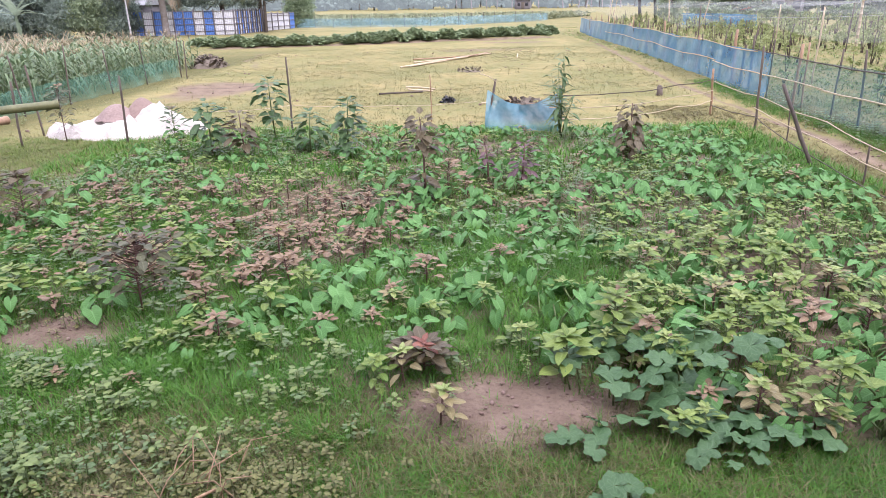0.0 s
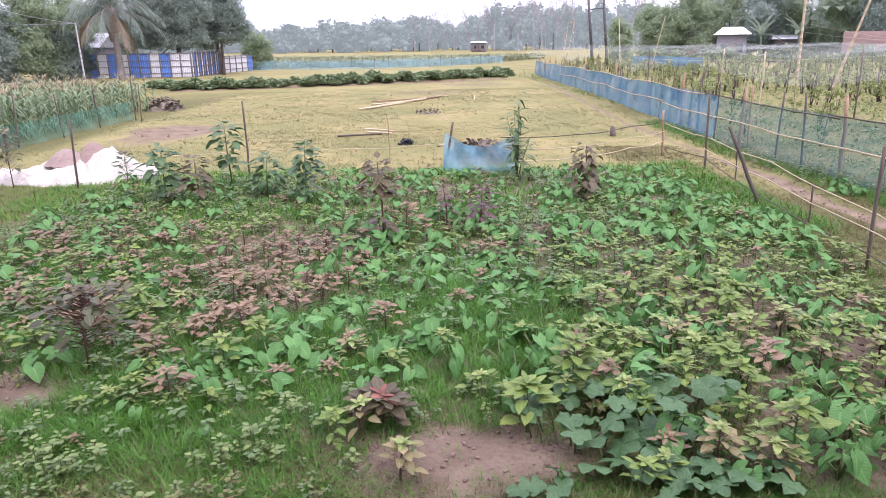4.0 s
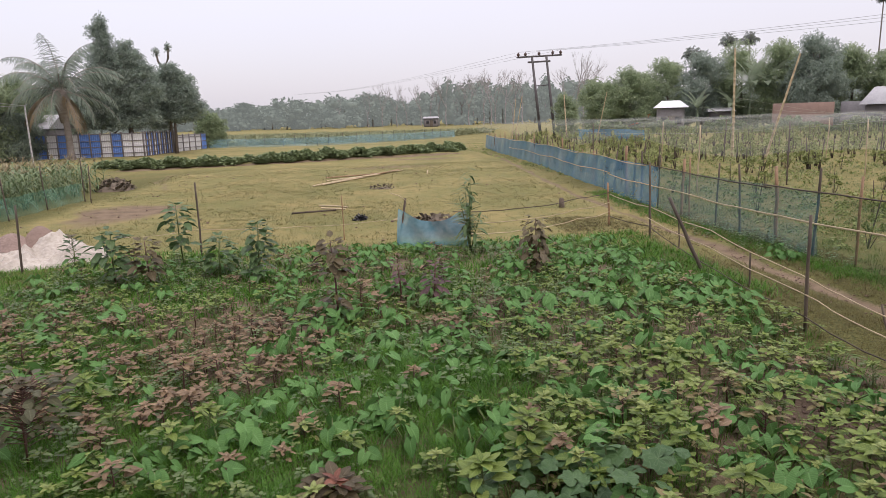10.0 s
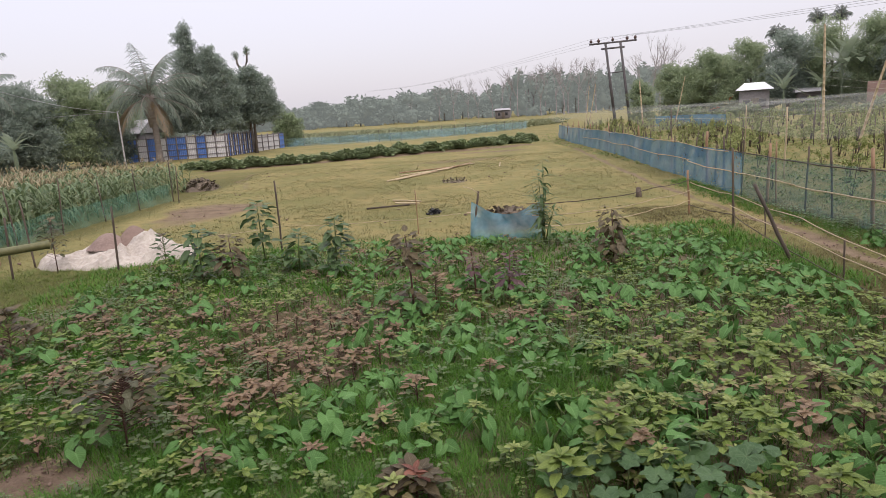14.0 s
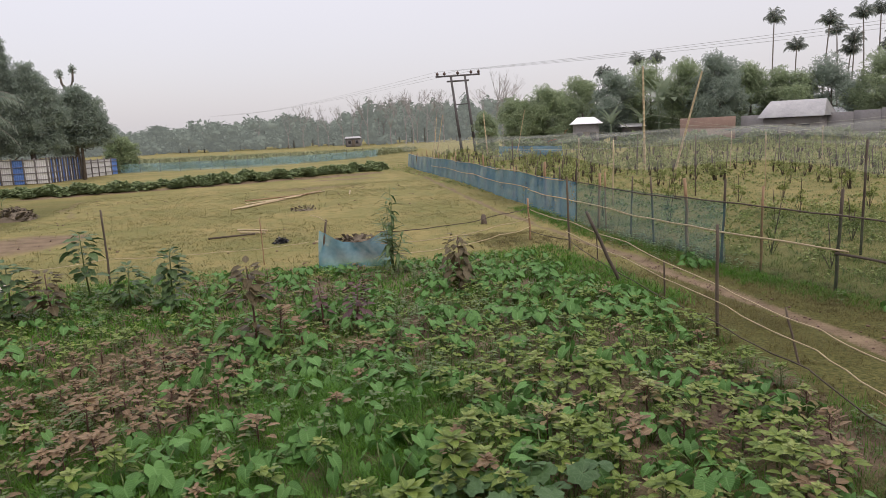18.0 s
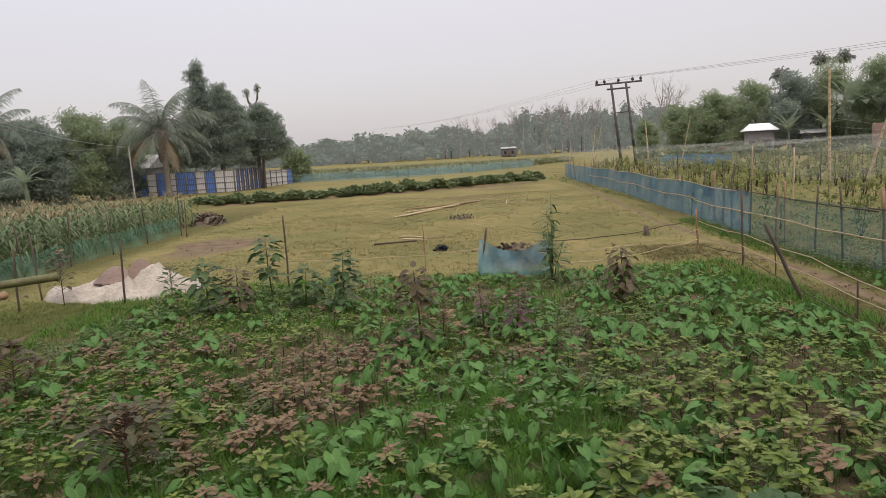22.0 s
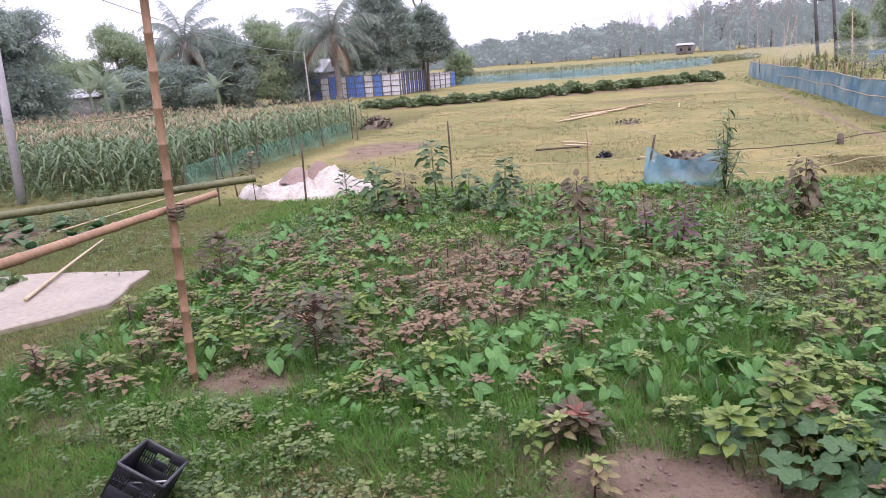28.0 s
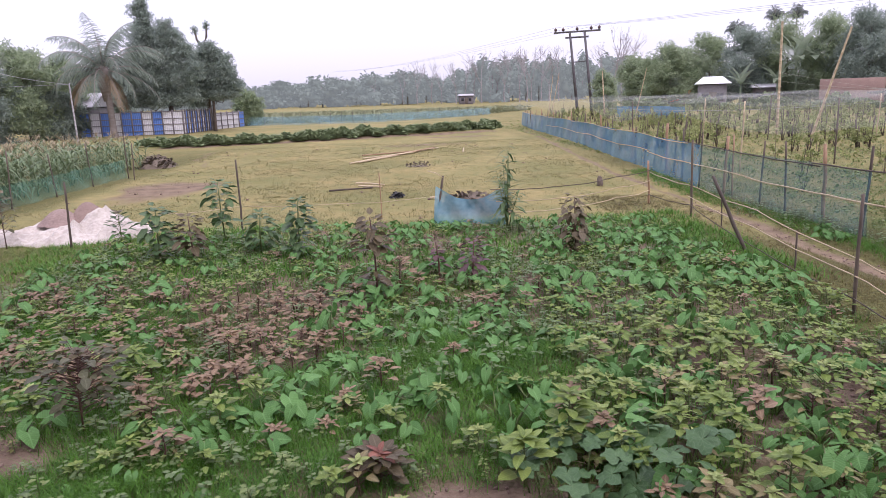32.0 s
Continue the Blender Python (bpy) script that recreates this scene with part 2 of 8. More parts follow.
# crown leaves are part clear: sky showing through stands in for distance haze
HAZED_CROWN = dict(rough=0.65, bump=0.1, bump_scale=60.0, through_light=0.46, spec=0.12, clear=0.38)
LEAF = dict(rough=0.46, bump=0.2, bump_scale=70.0, through_light=0.28, spec=0.26, veins=0.4)
M = {
    "amaranth_green": material("amaranth_green", (0.046, 0.095, 0.015), (0.228, 0.288, 0.064), island=0.5, per_object=0.3, scale=6, **LEAF),
    "amaranth_red": material("amaranth_red", (0.100, 0.064, 0.036), (0.330, 0.232, 0.134), island=0.5, per_object=0.3, scale=6, **LEAF),
    "amaranth_dark": material("amaranth_dark", (0.047, 0.038, 0.020), (0.142, 0.112, 0.058), island=0.5, per_object=0.2, scale=6, **LEAF),
    "amaranth_mixed": material("amaranth_mixed", (0.105, 0.088, 0.036), (0.300, 0.250, 0.112), island=0.6, per_object=0.3, scale=6, **LEAF),
    "amaranth_pale": material("amaranth_pale", (0.120, 0.170, 0.040), (0.31, 0.355, 0.115), island=0.5, per_object=0.3, scale=6, **LEAF),
    "amaranth_dusk": material("amaranth_dusk", (0.038, 0.040, 0.018), (0.118, 0.116, 0.056), island=0.5, per_object=0.2, scale=6, **LEAF),
    "amaranth_wine": material("amaranth_wine", (0.058, 0.032, 0.034), (0.165, 0.095, 0.092), island=0.5, per_object=0.2, scale=6, **LEAF),
    "flame": material("flame", (0.12, 0.045, 0.030), (0.29, 0.125, 0.080), island=0.5, scale=6, **LEAF),
    "stem_red": material("stem_red", (0.06, 0.035, 0.03), (0.14, 0.07, 0.05), rough=0.6, scale=20),
    "stem_green": material("stem_green", (0.06, 0.09, 0.03), (0.14, 0.17, 0.06), rough=0.6, scale=20),
    "taro": material("taro", (0.032, 0.098, 0.020), (0.135, 0.278, 0.074), island=0.4, per_object=0.4, scale=5, rough=0.55, bump=0.15, bump_scale=70, through_light=0.3, spec=0.22, veins=0.5),
    "pumpkin": material("pumpkin", (0.028, 0.070, 0.024), (0.094, 0.165, 0.062), island=0.4, per_object=0.3, scale=5, **LEAF),
    "tall_green": material("tall_green", (0.034, 0.070, 0.026), (0.115, 0.175, 0.068), island=0.5, scale=5, **LEAF),
    "grass_lush": material("grass_lush", (0.026, 0.090, 0.007), (0.105, 0.240, 0.022), island=0.6, scale=1.2, fine=0.2, **LEAF),
    "grass_dry": material("grass_dry", (0.075, 0.070, 0.028), (0.215, 0.180, 0.082), island=0.6, scale=1.0, fine=0.2, **LEAF),
    "grass_field": material("grass_field", (0.115, 0.120, 0.040), (0.245, 0.215, 0.085), island=0.6, scale=0.5, fine=0.2, **LEAF),
    "grass_side": material("grass_side", (0.056, 0.048, 0.014), (0.160, 0.132, 0.044), island=0.6, scale=1.0, fine=0.2, **LEAF),
    "weed": material("weed", (0.040, 0.080, 0.022), (0.160, 0.215, 0.080), island=0.6, scale=1.5, fine=0.2, **LEAF),
    "corn": material("corn", (0.062, 0.115, 0.048), (0.21, 0.255, 0.128), island=0.6, scale=1.0, fine=0.3, **LEAF),
    "tassel": material("tassel", (0.21, 0.17, 0.105), (0.40, 0.335, 0.21), island=0.5, scale=3),
    "bean": material("bean", (0.095, 0.140, 0.060), (0.255, 0.310, 0.150), island=0.6, scale=1.0, **LEAF),
    # tree and palm colours lifted pale and greyish, distance haze put into the colour
    "tree_leaf": material("tree_leaf", (0.16, 0.205, 0.17), (0.35, 0.41, 0.33), island=0.5, scale=0.4, fine=0.4, **HAZED_CROWN),
    "tree_light": material("tree_light", (0.17, 0.225, 0.13), (0.38, 0.45, 0.27), island=0.5, scale=0.4, fine=0.4, **HAZED_CROWN),
    "palm_leaf": material("palm_leaf", (0.13, 0.17, 0.14), (0.31, 0.365, 0.285), island=0.5, scale=0.5, fine=0.4, **HAZED_CROWN),
    "palm_dry": material("palm_dry", (0.16, 0.12, 0.07), (0.30, 0.23, 0.15), island=0.5, scale=0.5, fine=0.4, **LEAF),
    "areca": material("areca", (0.11, 0.135, 0.115), (0.22, 0.25, 0.21), island=0.5, scale=0.5, fine=0.4, **HAZED_CROWN),
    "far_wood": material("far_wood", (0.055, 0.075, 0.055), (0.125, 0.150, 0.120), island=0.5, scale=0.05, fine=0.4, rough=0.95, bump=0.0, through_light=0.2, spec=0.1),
    "far_bare": material("far_bare", (0.24, 0.22, 0.21), (0.30, 0.28, 0.27), scale=0.1, rough=0.95, bump=0.0),
    "bark": material("bark", (0.06, 0.05, 0.04), (0.17, 0.14, 0.11), scale=3, stretch=(1, 1, 0.3), rough=0.95, bump=0.5, bump_scale=30),
    "palm_bark": material("palm_bark", (0.12, 0.10, 0.085), (0.26, 0.23, 0.20), scale=3, stretch=(1, 1, 3), rough=0.95, bump=0.4, bump_scale=20),
    "bamboo_old": material("bamboo_old", (0.15, 0.085, 0.045), (0.34, 0.215, 0.125), scale=5, stretch=(1, 1, 0.4), rough=0.55, bump=0.25, bump_scale=40, per_object=0.2),
    "bamboo_green": material("bamboo_green", (0.045, 0.052, 0.020), (0.155, 0.150, 0.065), scale=4, rough=0.5, bump=0.2, bump_scale=40),
    "bamboo_pale": material("bamboo_pale", (0.28, 0.215, 0.125), (0.48, 0.39, 0.25), scale=5, rough=0.6, bump=0.2, bump_scale=40, per_object=0.3),
    "bamboo_dark": material("bamboo_dark", (0.03, 0.024, 0.02), (0.11, 0.085, 0.065), scale=6, stretch=(1, 1, 0.4), rough=0.8, bump=0.4, bump_scale=40, per_object=0.3),
    "stake_wood": material("stake_wood", (0.045, 0.035, 0.028), (0.13, 0.10, 0.075), scale=7, stretch=(1, 1, 0.3), rough=0.9, bump=0.4, bump_scale=40, per_object=0.4),
    "net_blue": material("net_blue", (0.04, 0.17, 0.31), (0.11, 0.30, 0.46), scale=1.2, rough=0.7, bump=0.3, bump_scale=25, clear=0.42),
    "net_teal": material("net_teal", (0.028, 0.076, 0.036), (0.066, 0.138, 0.066), scale=1.2, rough=0.7, bump=0.3, bump_scale=25, clear=0.67),
    "net_green": material("net_green", (0.06, 0.18, 0.12), (0.14, 0.30, 0.22), scale=1.2, rough=0.7, bump=0.2, bump_scale=25, clear=0.6),
    "net_mid": material("net_mid", (0.040, 0.135, 0.150), (0.100, 0.235, 0.245), scale=1.2, rough=0.7, bump=0.3, bump_scale=25, clear=0.55),
    "net_cyan": material("net_cyan", (0.10, 0.27, 0.34), (0.20, 0.40, 0.47), scale=1.5, rough=0.7, bump=0.3, bump_scale=25, clear=0.42),
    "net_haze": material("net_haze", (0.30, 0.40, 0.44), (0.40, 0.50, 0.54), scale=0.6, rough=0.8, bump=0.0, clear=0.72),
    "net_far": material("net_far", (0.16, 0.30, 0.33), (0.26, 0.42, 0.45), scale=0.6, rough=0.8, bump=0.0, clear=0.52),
    "net_bird": material("net_bird", (0.40, 0.42, 0.38), (0.55, 0.57, 0.52), scale=0.6, rough=0.8, bump=0.0, clear=0.935),
    "cord": material("cord", (0.30, 0.30, 0.25), (0.44, 0.44, 0.36), rough=0.7, bump=0.0),
    "wire": material("wire", (0.22, 0.22, 0.23), (0.32, 0.32, 0.33), rough=0.5, metal=0.4, bump=0.0),
    "plastic_sheet": material("plastic_sheet", (0.26, 0.225, 0.185), (0.50, 0.45, 0.38), scale=2.5, rough=0.5, bump=0.35, bump_scale=22),
    "sack_brown": material("sack_brown", (0.14, 0.10, 0.085), (0.30, 0.22, 0.18), scale=3, rough=0.9, bump=0.4, bump_scale=30),
    "soil": material("soil", (0.11, 0.075, 0.06), (0.25, 0.18, 0.145), scale=3, rough=0.95, bump=0.8, bump_scale=30, island=0.2),
    "rubbish": material("rubbish", (0.055, 0.045, 0.034), (0.18, 0.145, 0.105), scale=4, rough=0.9, bump=0.6, bump_scale=25, island=0.6),
    "concrete": material("concrete", (0.185, 0.155, 0.118), (0.35, 0.300, 0.230), scale=1.6, rough=0.5, bump=0.3, bump_scale=50),
    "crate_black": material("crate_black", (0.012, 0.012, 0.014), (0.03, 0.03, 0.034), scale=8, rough=0.4, bump=0.1),
    "tin_blue": material("tin_blue", (0.06, 0.13, 0.36), (0.12, 0.22, 0.50), scale=1.5, rough=0.5, bump=0.1),
    "tin_pale": material("tin_pale", (0.42, 0.42, 0.42), (0.58, 0.57, 0.56), scale=1.0, rough=0.6, bump=0.1),
    "tin_frame": material("tin_frame", (0.10, 0.09, 0.09), (0.18, 0.16, 0.16), scale=2, rough=0.7),
    "tin_roof": material("tin_roof", (0.24, 0.24, 0.245), (0.42, 0.41, 0.41), scale=0.8, rough=0.5, metal=0.3, bump=0.1),
    "tin_white": material("tin_white", (0.75, 0.76, 0.78), (0.88, 0.88, 0.9), scale=0.8, rough=0.5, bump=0.1),
    "house_wall": material("house_wall", (0.12, 0.11, 0.11), (0.20, 0.185, 0.18), scale=1.0, rough=0.9),
    "brick": material("brick", (0.19, 0.125, 0.100), (0.29, 0.200, 0.160), scale=1.2, rough=0.9, bump=0.5),
    "tarp_orange": material("tarp_orange", (0.6, 0.16, 0.06), (0.75, 0.25, 0.10), scale=2, rough=0.6),
    "pole_concrete": material("pole_concrete", (0.26, 0.25, 0.25), (0.40, 0.385, 0.38), scale=2, rough=0.9),
    "pole_steel": material("pole_steel", (0.06, 0.055, 0.055), (0.13, 0.12, 0.12), scale=2, rough=0.7, metal=0.3),
    "porcelain": material("porcelain", (0.05, 0.03, 0.025), (0.10, 0.06, 0.05), scale=4, rough=0.3, bump=0.0),
    "crop_far": material("crop_far", (0.19, 0.215, 0.12), (0.32, 0.335, 0.20), island=0.6, scale=0.1, rough=0.9, bump=0.0, through_light=0.2),
    "wall_grey": material("wall_grey", (0.17, 0.16, 0.16), (0.27, 0.255, 0.255), scale=0.6, rough=0.9),
    "weed_yellow": material("weed_yellow", (0.058, 0.066, 0.018), (0.185, 0.180, 0.055), island=0.6, scale=1.5, fine=0.2, **LEAF),
    "field_weed": material("field_weed", (0.105, 0.145, 0.038), (0.310, 0.340, 0.115), island=0.6, scale=0.6, fine=0.2, **LEAF),
    "row_leaf": material("row_leaf", (0.14, 0.175, 0.06), (0.36, 0.39, 0.16), island=0.6, scale=0.6, fine=0.2, rough=0.6, bump=0.1, through_light=0.4, spec=0.2),
    "lawn": material("lawn", (0.055, 0.095, 0.014), (0.185, 0.225, 0.050), island=0.6, scale=1.2, fine=0.2, **LEAF),
    "mint": material("mint", (0.056, 0.098, 0.024), (0.200, 0.250, 0.074), island=0.6, scale=1.5, fine=0.2, **LEAF),
    "banana": material("banana", (0.13, 0.175, 0.115), (0.33, 0.39, 0.265), island=0.5, scale=0.5, fine=0.4, **HAZED_CROWN),
    # lighter grey than the crate: the rim's highlight is put into its colour
    "crate_rim": material("crate_rim", (0.035, 0.035, 0.037), (0.075, 0.075, 0.078), scale=8, rough=0.45, bump=0.1),
    "paper": material("paper", (0.30, 0.29, 0.28), (0.45, 0.44, 0.42), scale=8, rough=0.7),
    "clod": material("clod", (0.10, 0.065, 0.05), (0.22, 0.15, 0.12), scale=12, rough=0.95, bump=0.6, island=0.4),
}

# woods across the fields: a plain backdrop of distance whose faint emission imitates haze
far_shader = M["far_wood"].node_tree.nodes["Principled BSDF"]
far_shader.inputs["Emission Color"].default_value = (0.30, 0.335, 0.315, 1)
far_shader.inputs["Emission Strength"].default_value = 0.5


# ---- mesh tools ----
def mesh_of(name, verts, tris, mats, index=None, smooth=True):
    """A mesh from arrays of places and triangles, with one material index a triangle."""
    verts, tris = np.asarray(verts, np.float32), np.asarray(tris, np.int32).reshape(-1, 3)
    me = bpy.data.meshes.new(name)
    blade = verts[:, 3:] if verts.shape[1] > 3 else None
    verts = np.ascontiguousarray(verts[:, :3])
    me.vertices.add(len(verts))
    me.vertices.foreach_set("co", verts.ravel())
    me.loops.add(tris.size)
    me.loops.foreach_set("vertex_index", tris.ravel())
    me.polygons.add(len(tris))
    me.polygons.foreach_set("loop_start", np.arange(0, tris.size, 3, dtype=np.int32))
    me.polygons.foreach_set("use_smooth", np.full(len(tris), smooth))
    for key in mats if isinstance(mats, (list, tuple)) else [mats]:
        me.materials.append(M[key])
    if index is not None:
        me.polygons.foreach_set("material_index", np.asarray(index, np.int32))
    me.update(calc_edges=True)
    if blade is not None:
        me.attributes.new("blade", "FLOAT_VECTOR", "POINT").data.foreach_set("vector", np.ascontiguousarray(blade, np.float32).ravel())
    return me


def join(pieces):
    """Pieces of (places, triangles) or (places, triangles, index) into one."""
    vs, ts, ix, n = [], [], [], 0
    for p in pieces:
        vs.append(np.asarray(p[0], float))
        ts.append(np.asarray(p[1]) + n)
        ix.append(np.full(len(p[1]), p[2]) if len(p) > 2 and np.isscalar(p[2]) else (p[2] if len(p) > 2 else np.zeros(len(p[1]), int)))
        n += len(p[0])
    if any(v.shape[1] > 3 for v in vs):
        vs = [v if v.shape[1] > 3 else np.c_[v, np.zeros((len(v), 3))] for v in vs]
    return np.concatenate(vs), np.concatenate(ts), np.concatenate(ix)


def placed(piece, spots, angles, sizes, tilts=None):
    """Many copies of one piece: turned round z, leant, sized, moved, in one array."""
    v, t = np.asarray(piece[0]), np.asarray(piece[1])
    k = len(spots)
    c, s = np.cos(angles)[:, None], np.sin(angles)[:, None]
    p = v[None, :, :3] * np.asarray(sizes).reshape(k, 1, -1)
    if tilts is not None:
        ct, st = np.cos(tilts)[:, None], np.sin(tilts)[:, None]
        p = np.stack([p[..., 0] * ct + p[..., 2] * st, p[..., 1], -p[..., 0] * st + p[..., 2] * ct], -1)
    p = np.stack([p[..., 0] * c - p[..., 1] * s, p[..., 0] * s + p[..., 1] * c, p[..., 2]], -1) + np.asarray(spots)[:, None]
    tri = (t[None] + (np.arange(k) * len(v))[:, None, None]).reshape(-1, 3)
    ix = np.tile(piece[2], k) if len(piece) > 2 and not np.isscalar(piece[2]) else np.full(len(tri), piece[2] if len(piece) > 2 else 0)
    p = p.reshape(-1, 3)
    if v.shape[1] > 3:
        p = np.c_[p, np.tile(v[:, 3:], (k, 1))]
    return p, tri, ix


def tube(points, radii, sides=7, closed=True):
    """A round bar along points."""
    pts = [Vector(p) for p in points]
    if np.isscalar(radii):
        radii = [radii] * len(pts)
    vs, ts = [], []
    for i, p in enumerate(pts):
        d = (pts[min(i + 1, len(pts) - 1)] - pts[max(i - 1, 0)]).normalized()
        side = d.cross(Vector((0.31, 0.22, 1)) if abs(d.z) < 0.95 else Vector((1, 0.1, 0))).normalized()
        up = side.cross(d)
        for j in range(sides):
            a = 2 * math.pi * j / sides
            vs.append(p + (side * math.cos(a) + up * math.sin(a)) * radii[i])
    for i in range(len(pts) - 1):
        for j in range(sides):
            a, b = i * sides + j, i * sides + (j + 1) % sides
            ts += [(a, b, b + sides), (a, b + sides, a + sides)]
    if closed:
        for base, flip in ((0, True), ((len(pts) - 1) * sides, False)):
            for j in range(1, sides - 1):
                ts.append((base, base + j + 1, base + j) if flip else (base, base + j, base + j + 1))
    return np.array(vs), np.array(ts)


def bamboo(a, b, r0, r1, gap=0.32, bend=0.0, sides=8, seed=0):
    """A bamboo pole from a to b with swollen joints."""
    a, b = Vector(a), Vector(b)
    r = random.Random(seed)
    n = max(2, int((b - a).length / gap))
    sag = Vector((r.uniform(-1, 1), r.uniform(-1, 1), r.uniform(-0.4, 0.4))) * bend
    pts, rad = [], []
    for i in range(n + 1):
        f0 = i / n
        for df, k in ((-0.05 / n, 1.0), (-0.018 / n, 1.16), (0.018 / n, 1.14), (0.06 / n, 0.96)):
            f = min(max(f0 + df, 0), 1)
            if pts and f <= pts[-1][0]:
                continue
            pts.append((f, a.lerp(b, f) + sag * math.sin(math.pi * f)))
            rad.append((r0 + (r1 - r0) * f) * k)
    return tube([p for _, p in pts], rad, sides)


def box(x0, y0, z0, x1, y1, z1, bevel=0.0):
    """A block with chamfered edges."""
    b = bevel or min(x1 - x0, y1 - y0, z1 - z0) * 0.08
    bm = bmesh.new()
    bmesh.ops.create_cube(bm, size=1.0)
    for v in bm.verts:
        v.co = Vector((x0 if v.co.x < 0 else x1, y0 if v.co.y < 0 else y1, z0 if v.co.z < 0 else z1))
    bmesh.ops.bevel(bm, geom=bm.edges[:], offset=b, segments=1, affect="EDGES")
    bmesh.ops.triangulate(bm, faces=bm.faces[:])
    v, t = np.array([v.co[:] for v in bm.verts]), np.array([[x.index for x in f.verts] for f in bm.faces])
    bm.free()
    return v, t


def part(name, piece, mats, parent=None, label="", smooth=True):
    """One mesh object from a piece, under its thing."""
    ob = new(name, mesh_of(name, piece[0], piece[1], mats, piece[2] if len(piece) > 2 and not np.isscalar(piece[2]) else None, smooth))
    if parent:
        ob.parent = parent
    if label:
        ob["label"] = label
    return ob


def thing(name, label, category, at=(0, 0, 0), group="", kind="", turn=0.0):
    """An Empty at a thing's base."""
    ob = new(name)
    ob.matrix_basis = pose(*at, 0, 0, turn)
    return tagged(ob, label, category, group, kind)


def leaf(length, width, fold=0.25, droop=0.35, tip=0.5, rows=4, bow=0.0, ripple=0.0):
    """A leaf blade along +X with a midrib fold, drooping tip, sideways bow and rippled margins."""
    vs, ts = [], []
    for i in range(rows + 1):
        f = i / rows
        w = width * 0.5 * (math.sin(math.pi * f ** tip) ** 0.7 if 0 < f < 1 else 0.04)
        z, y = -droop * length * f * f, bow * length * f * f
        up = ripple * width * (1 if i % 2 else -1)
        vs += [(f * length, y - w, z + fold * w + up, f, 1, 1), (f * length, y, z, f, 0, 1), (f * length, y + w, z + fold * w - 0.6 * up, f, 1, 1)]
    for i in range(rows):
        for j in (0, 1):
            a = i * 3 + j
            ts += [(a, a + 3, a + 4), (a, a + 4, a + 1)]
    return np.array(vs), np.array(ts)


def posed(piece, m):
    """A piece moved by a matrix."""
    m = np.array(m)
    v = np.asarray(piece[0])
    return (np.c_[v[:, :3] @ m[:3, :3].T + m[:3, 3], v[:, 3:]], *piece[1:])


# ---- ground: one sheet to the horizon ----
def path_x(y):
    """The middle of the trodden path."""
    return np.interp(y, [-10, 2.5, 4, 5, 7, 9.3, 13.6, 18.5, 25, 40, 60], [5.3, 5.45, 5.68, 5.8, 5.95, 5.98, 6.15, 6.2, 6.7, 8.0, 8.6])


def wander(x, y, scale, seed=0.0):
    """Smooth chance from -1 to 1 over the ground, as sums of turned waves."""
    v = np.zeros_like(x, dtype=float)
    for i in range(6):
        a = seed + i * 2.4
        k = scale * (0.7 + 0.35 * i)
        v += np.sin((x * math.cos(a) + y * math.sin(a)) * k + i * 1.7 + seed + 1.3 * np.sin((y * math.cos(a) - x * math.sin(a)) * k * 0.6 + i)) / (1 + 0.4 * i)
    return v / 2.6


def soft(v, lo, hi):
    return np.clip((v - lo) / (hi - lo), 0, 1)


def ground_height(x, y):
    bed = soft(y, 2.9, 3.3) * soft(-y, -12.2, -11.6) * soft(-x, -4.6, -4.2) * soft(x, -5.6, -5.0)
    z = 0.025 * wander(x, y, 0.9, 3) + bed * (0.02 * wander(x, y, 7.0, 1) + 0.012 * wander(x, y, 17.0, 2))
    near_path = np.exp(-((x - path_x(y)) / 0.28) ** 2) * soft(-y, -60, -40)
    z -= 0.05 * near_path
    bank = np.interp(x, [-14, 6.5], [37.3, 45.6])
    z += 0.16 * np.exp(-((y - bank) / 1.0) ** 2) * soft(x, -24, -20) * soft(-x, -8, -6)
    return z * soft(-np.hypot(x, y), -140, -90)


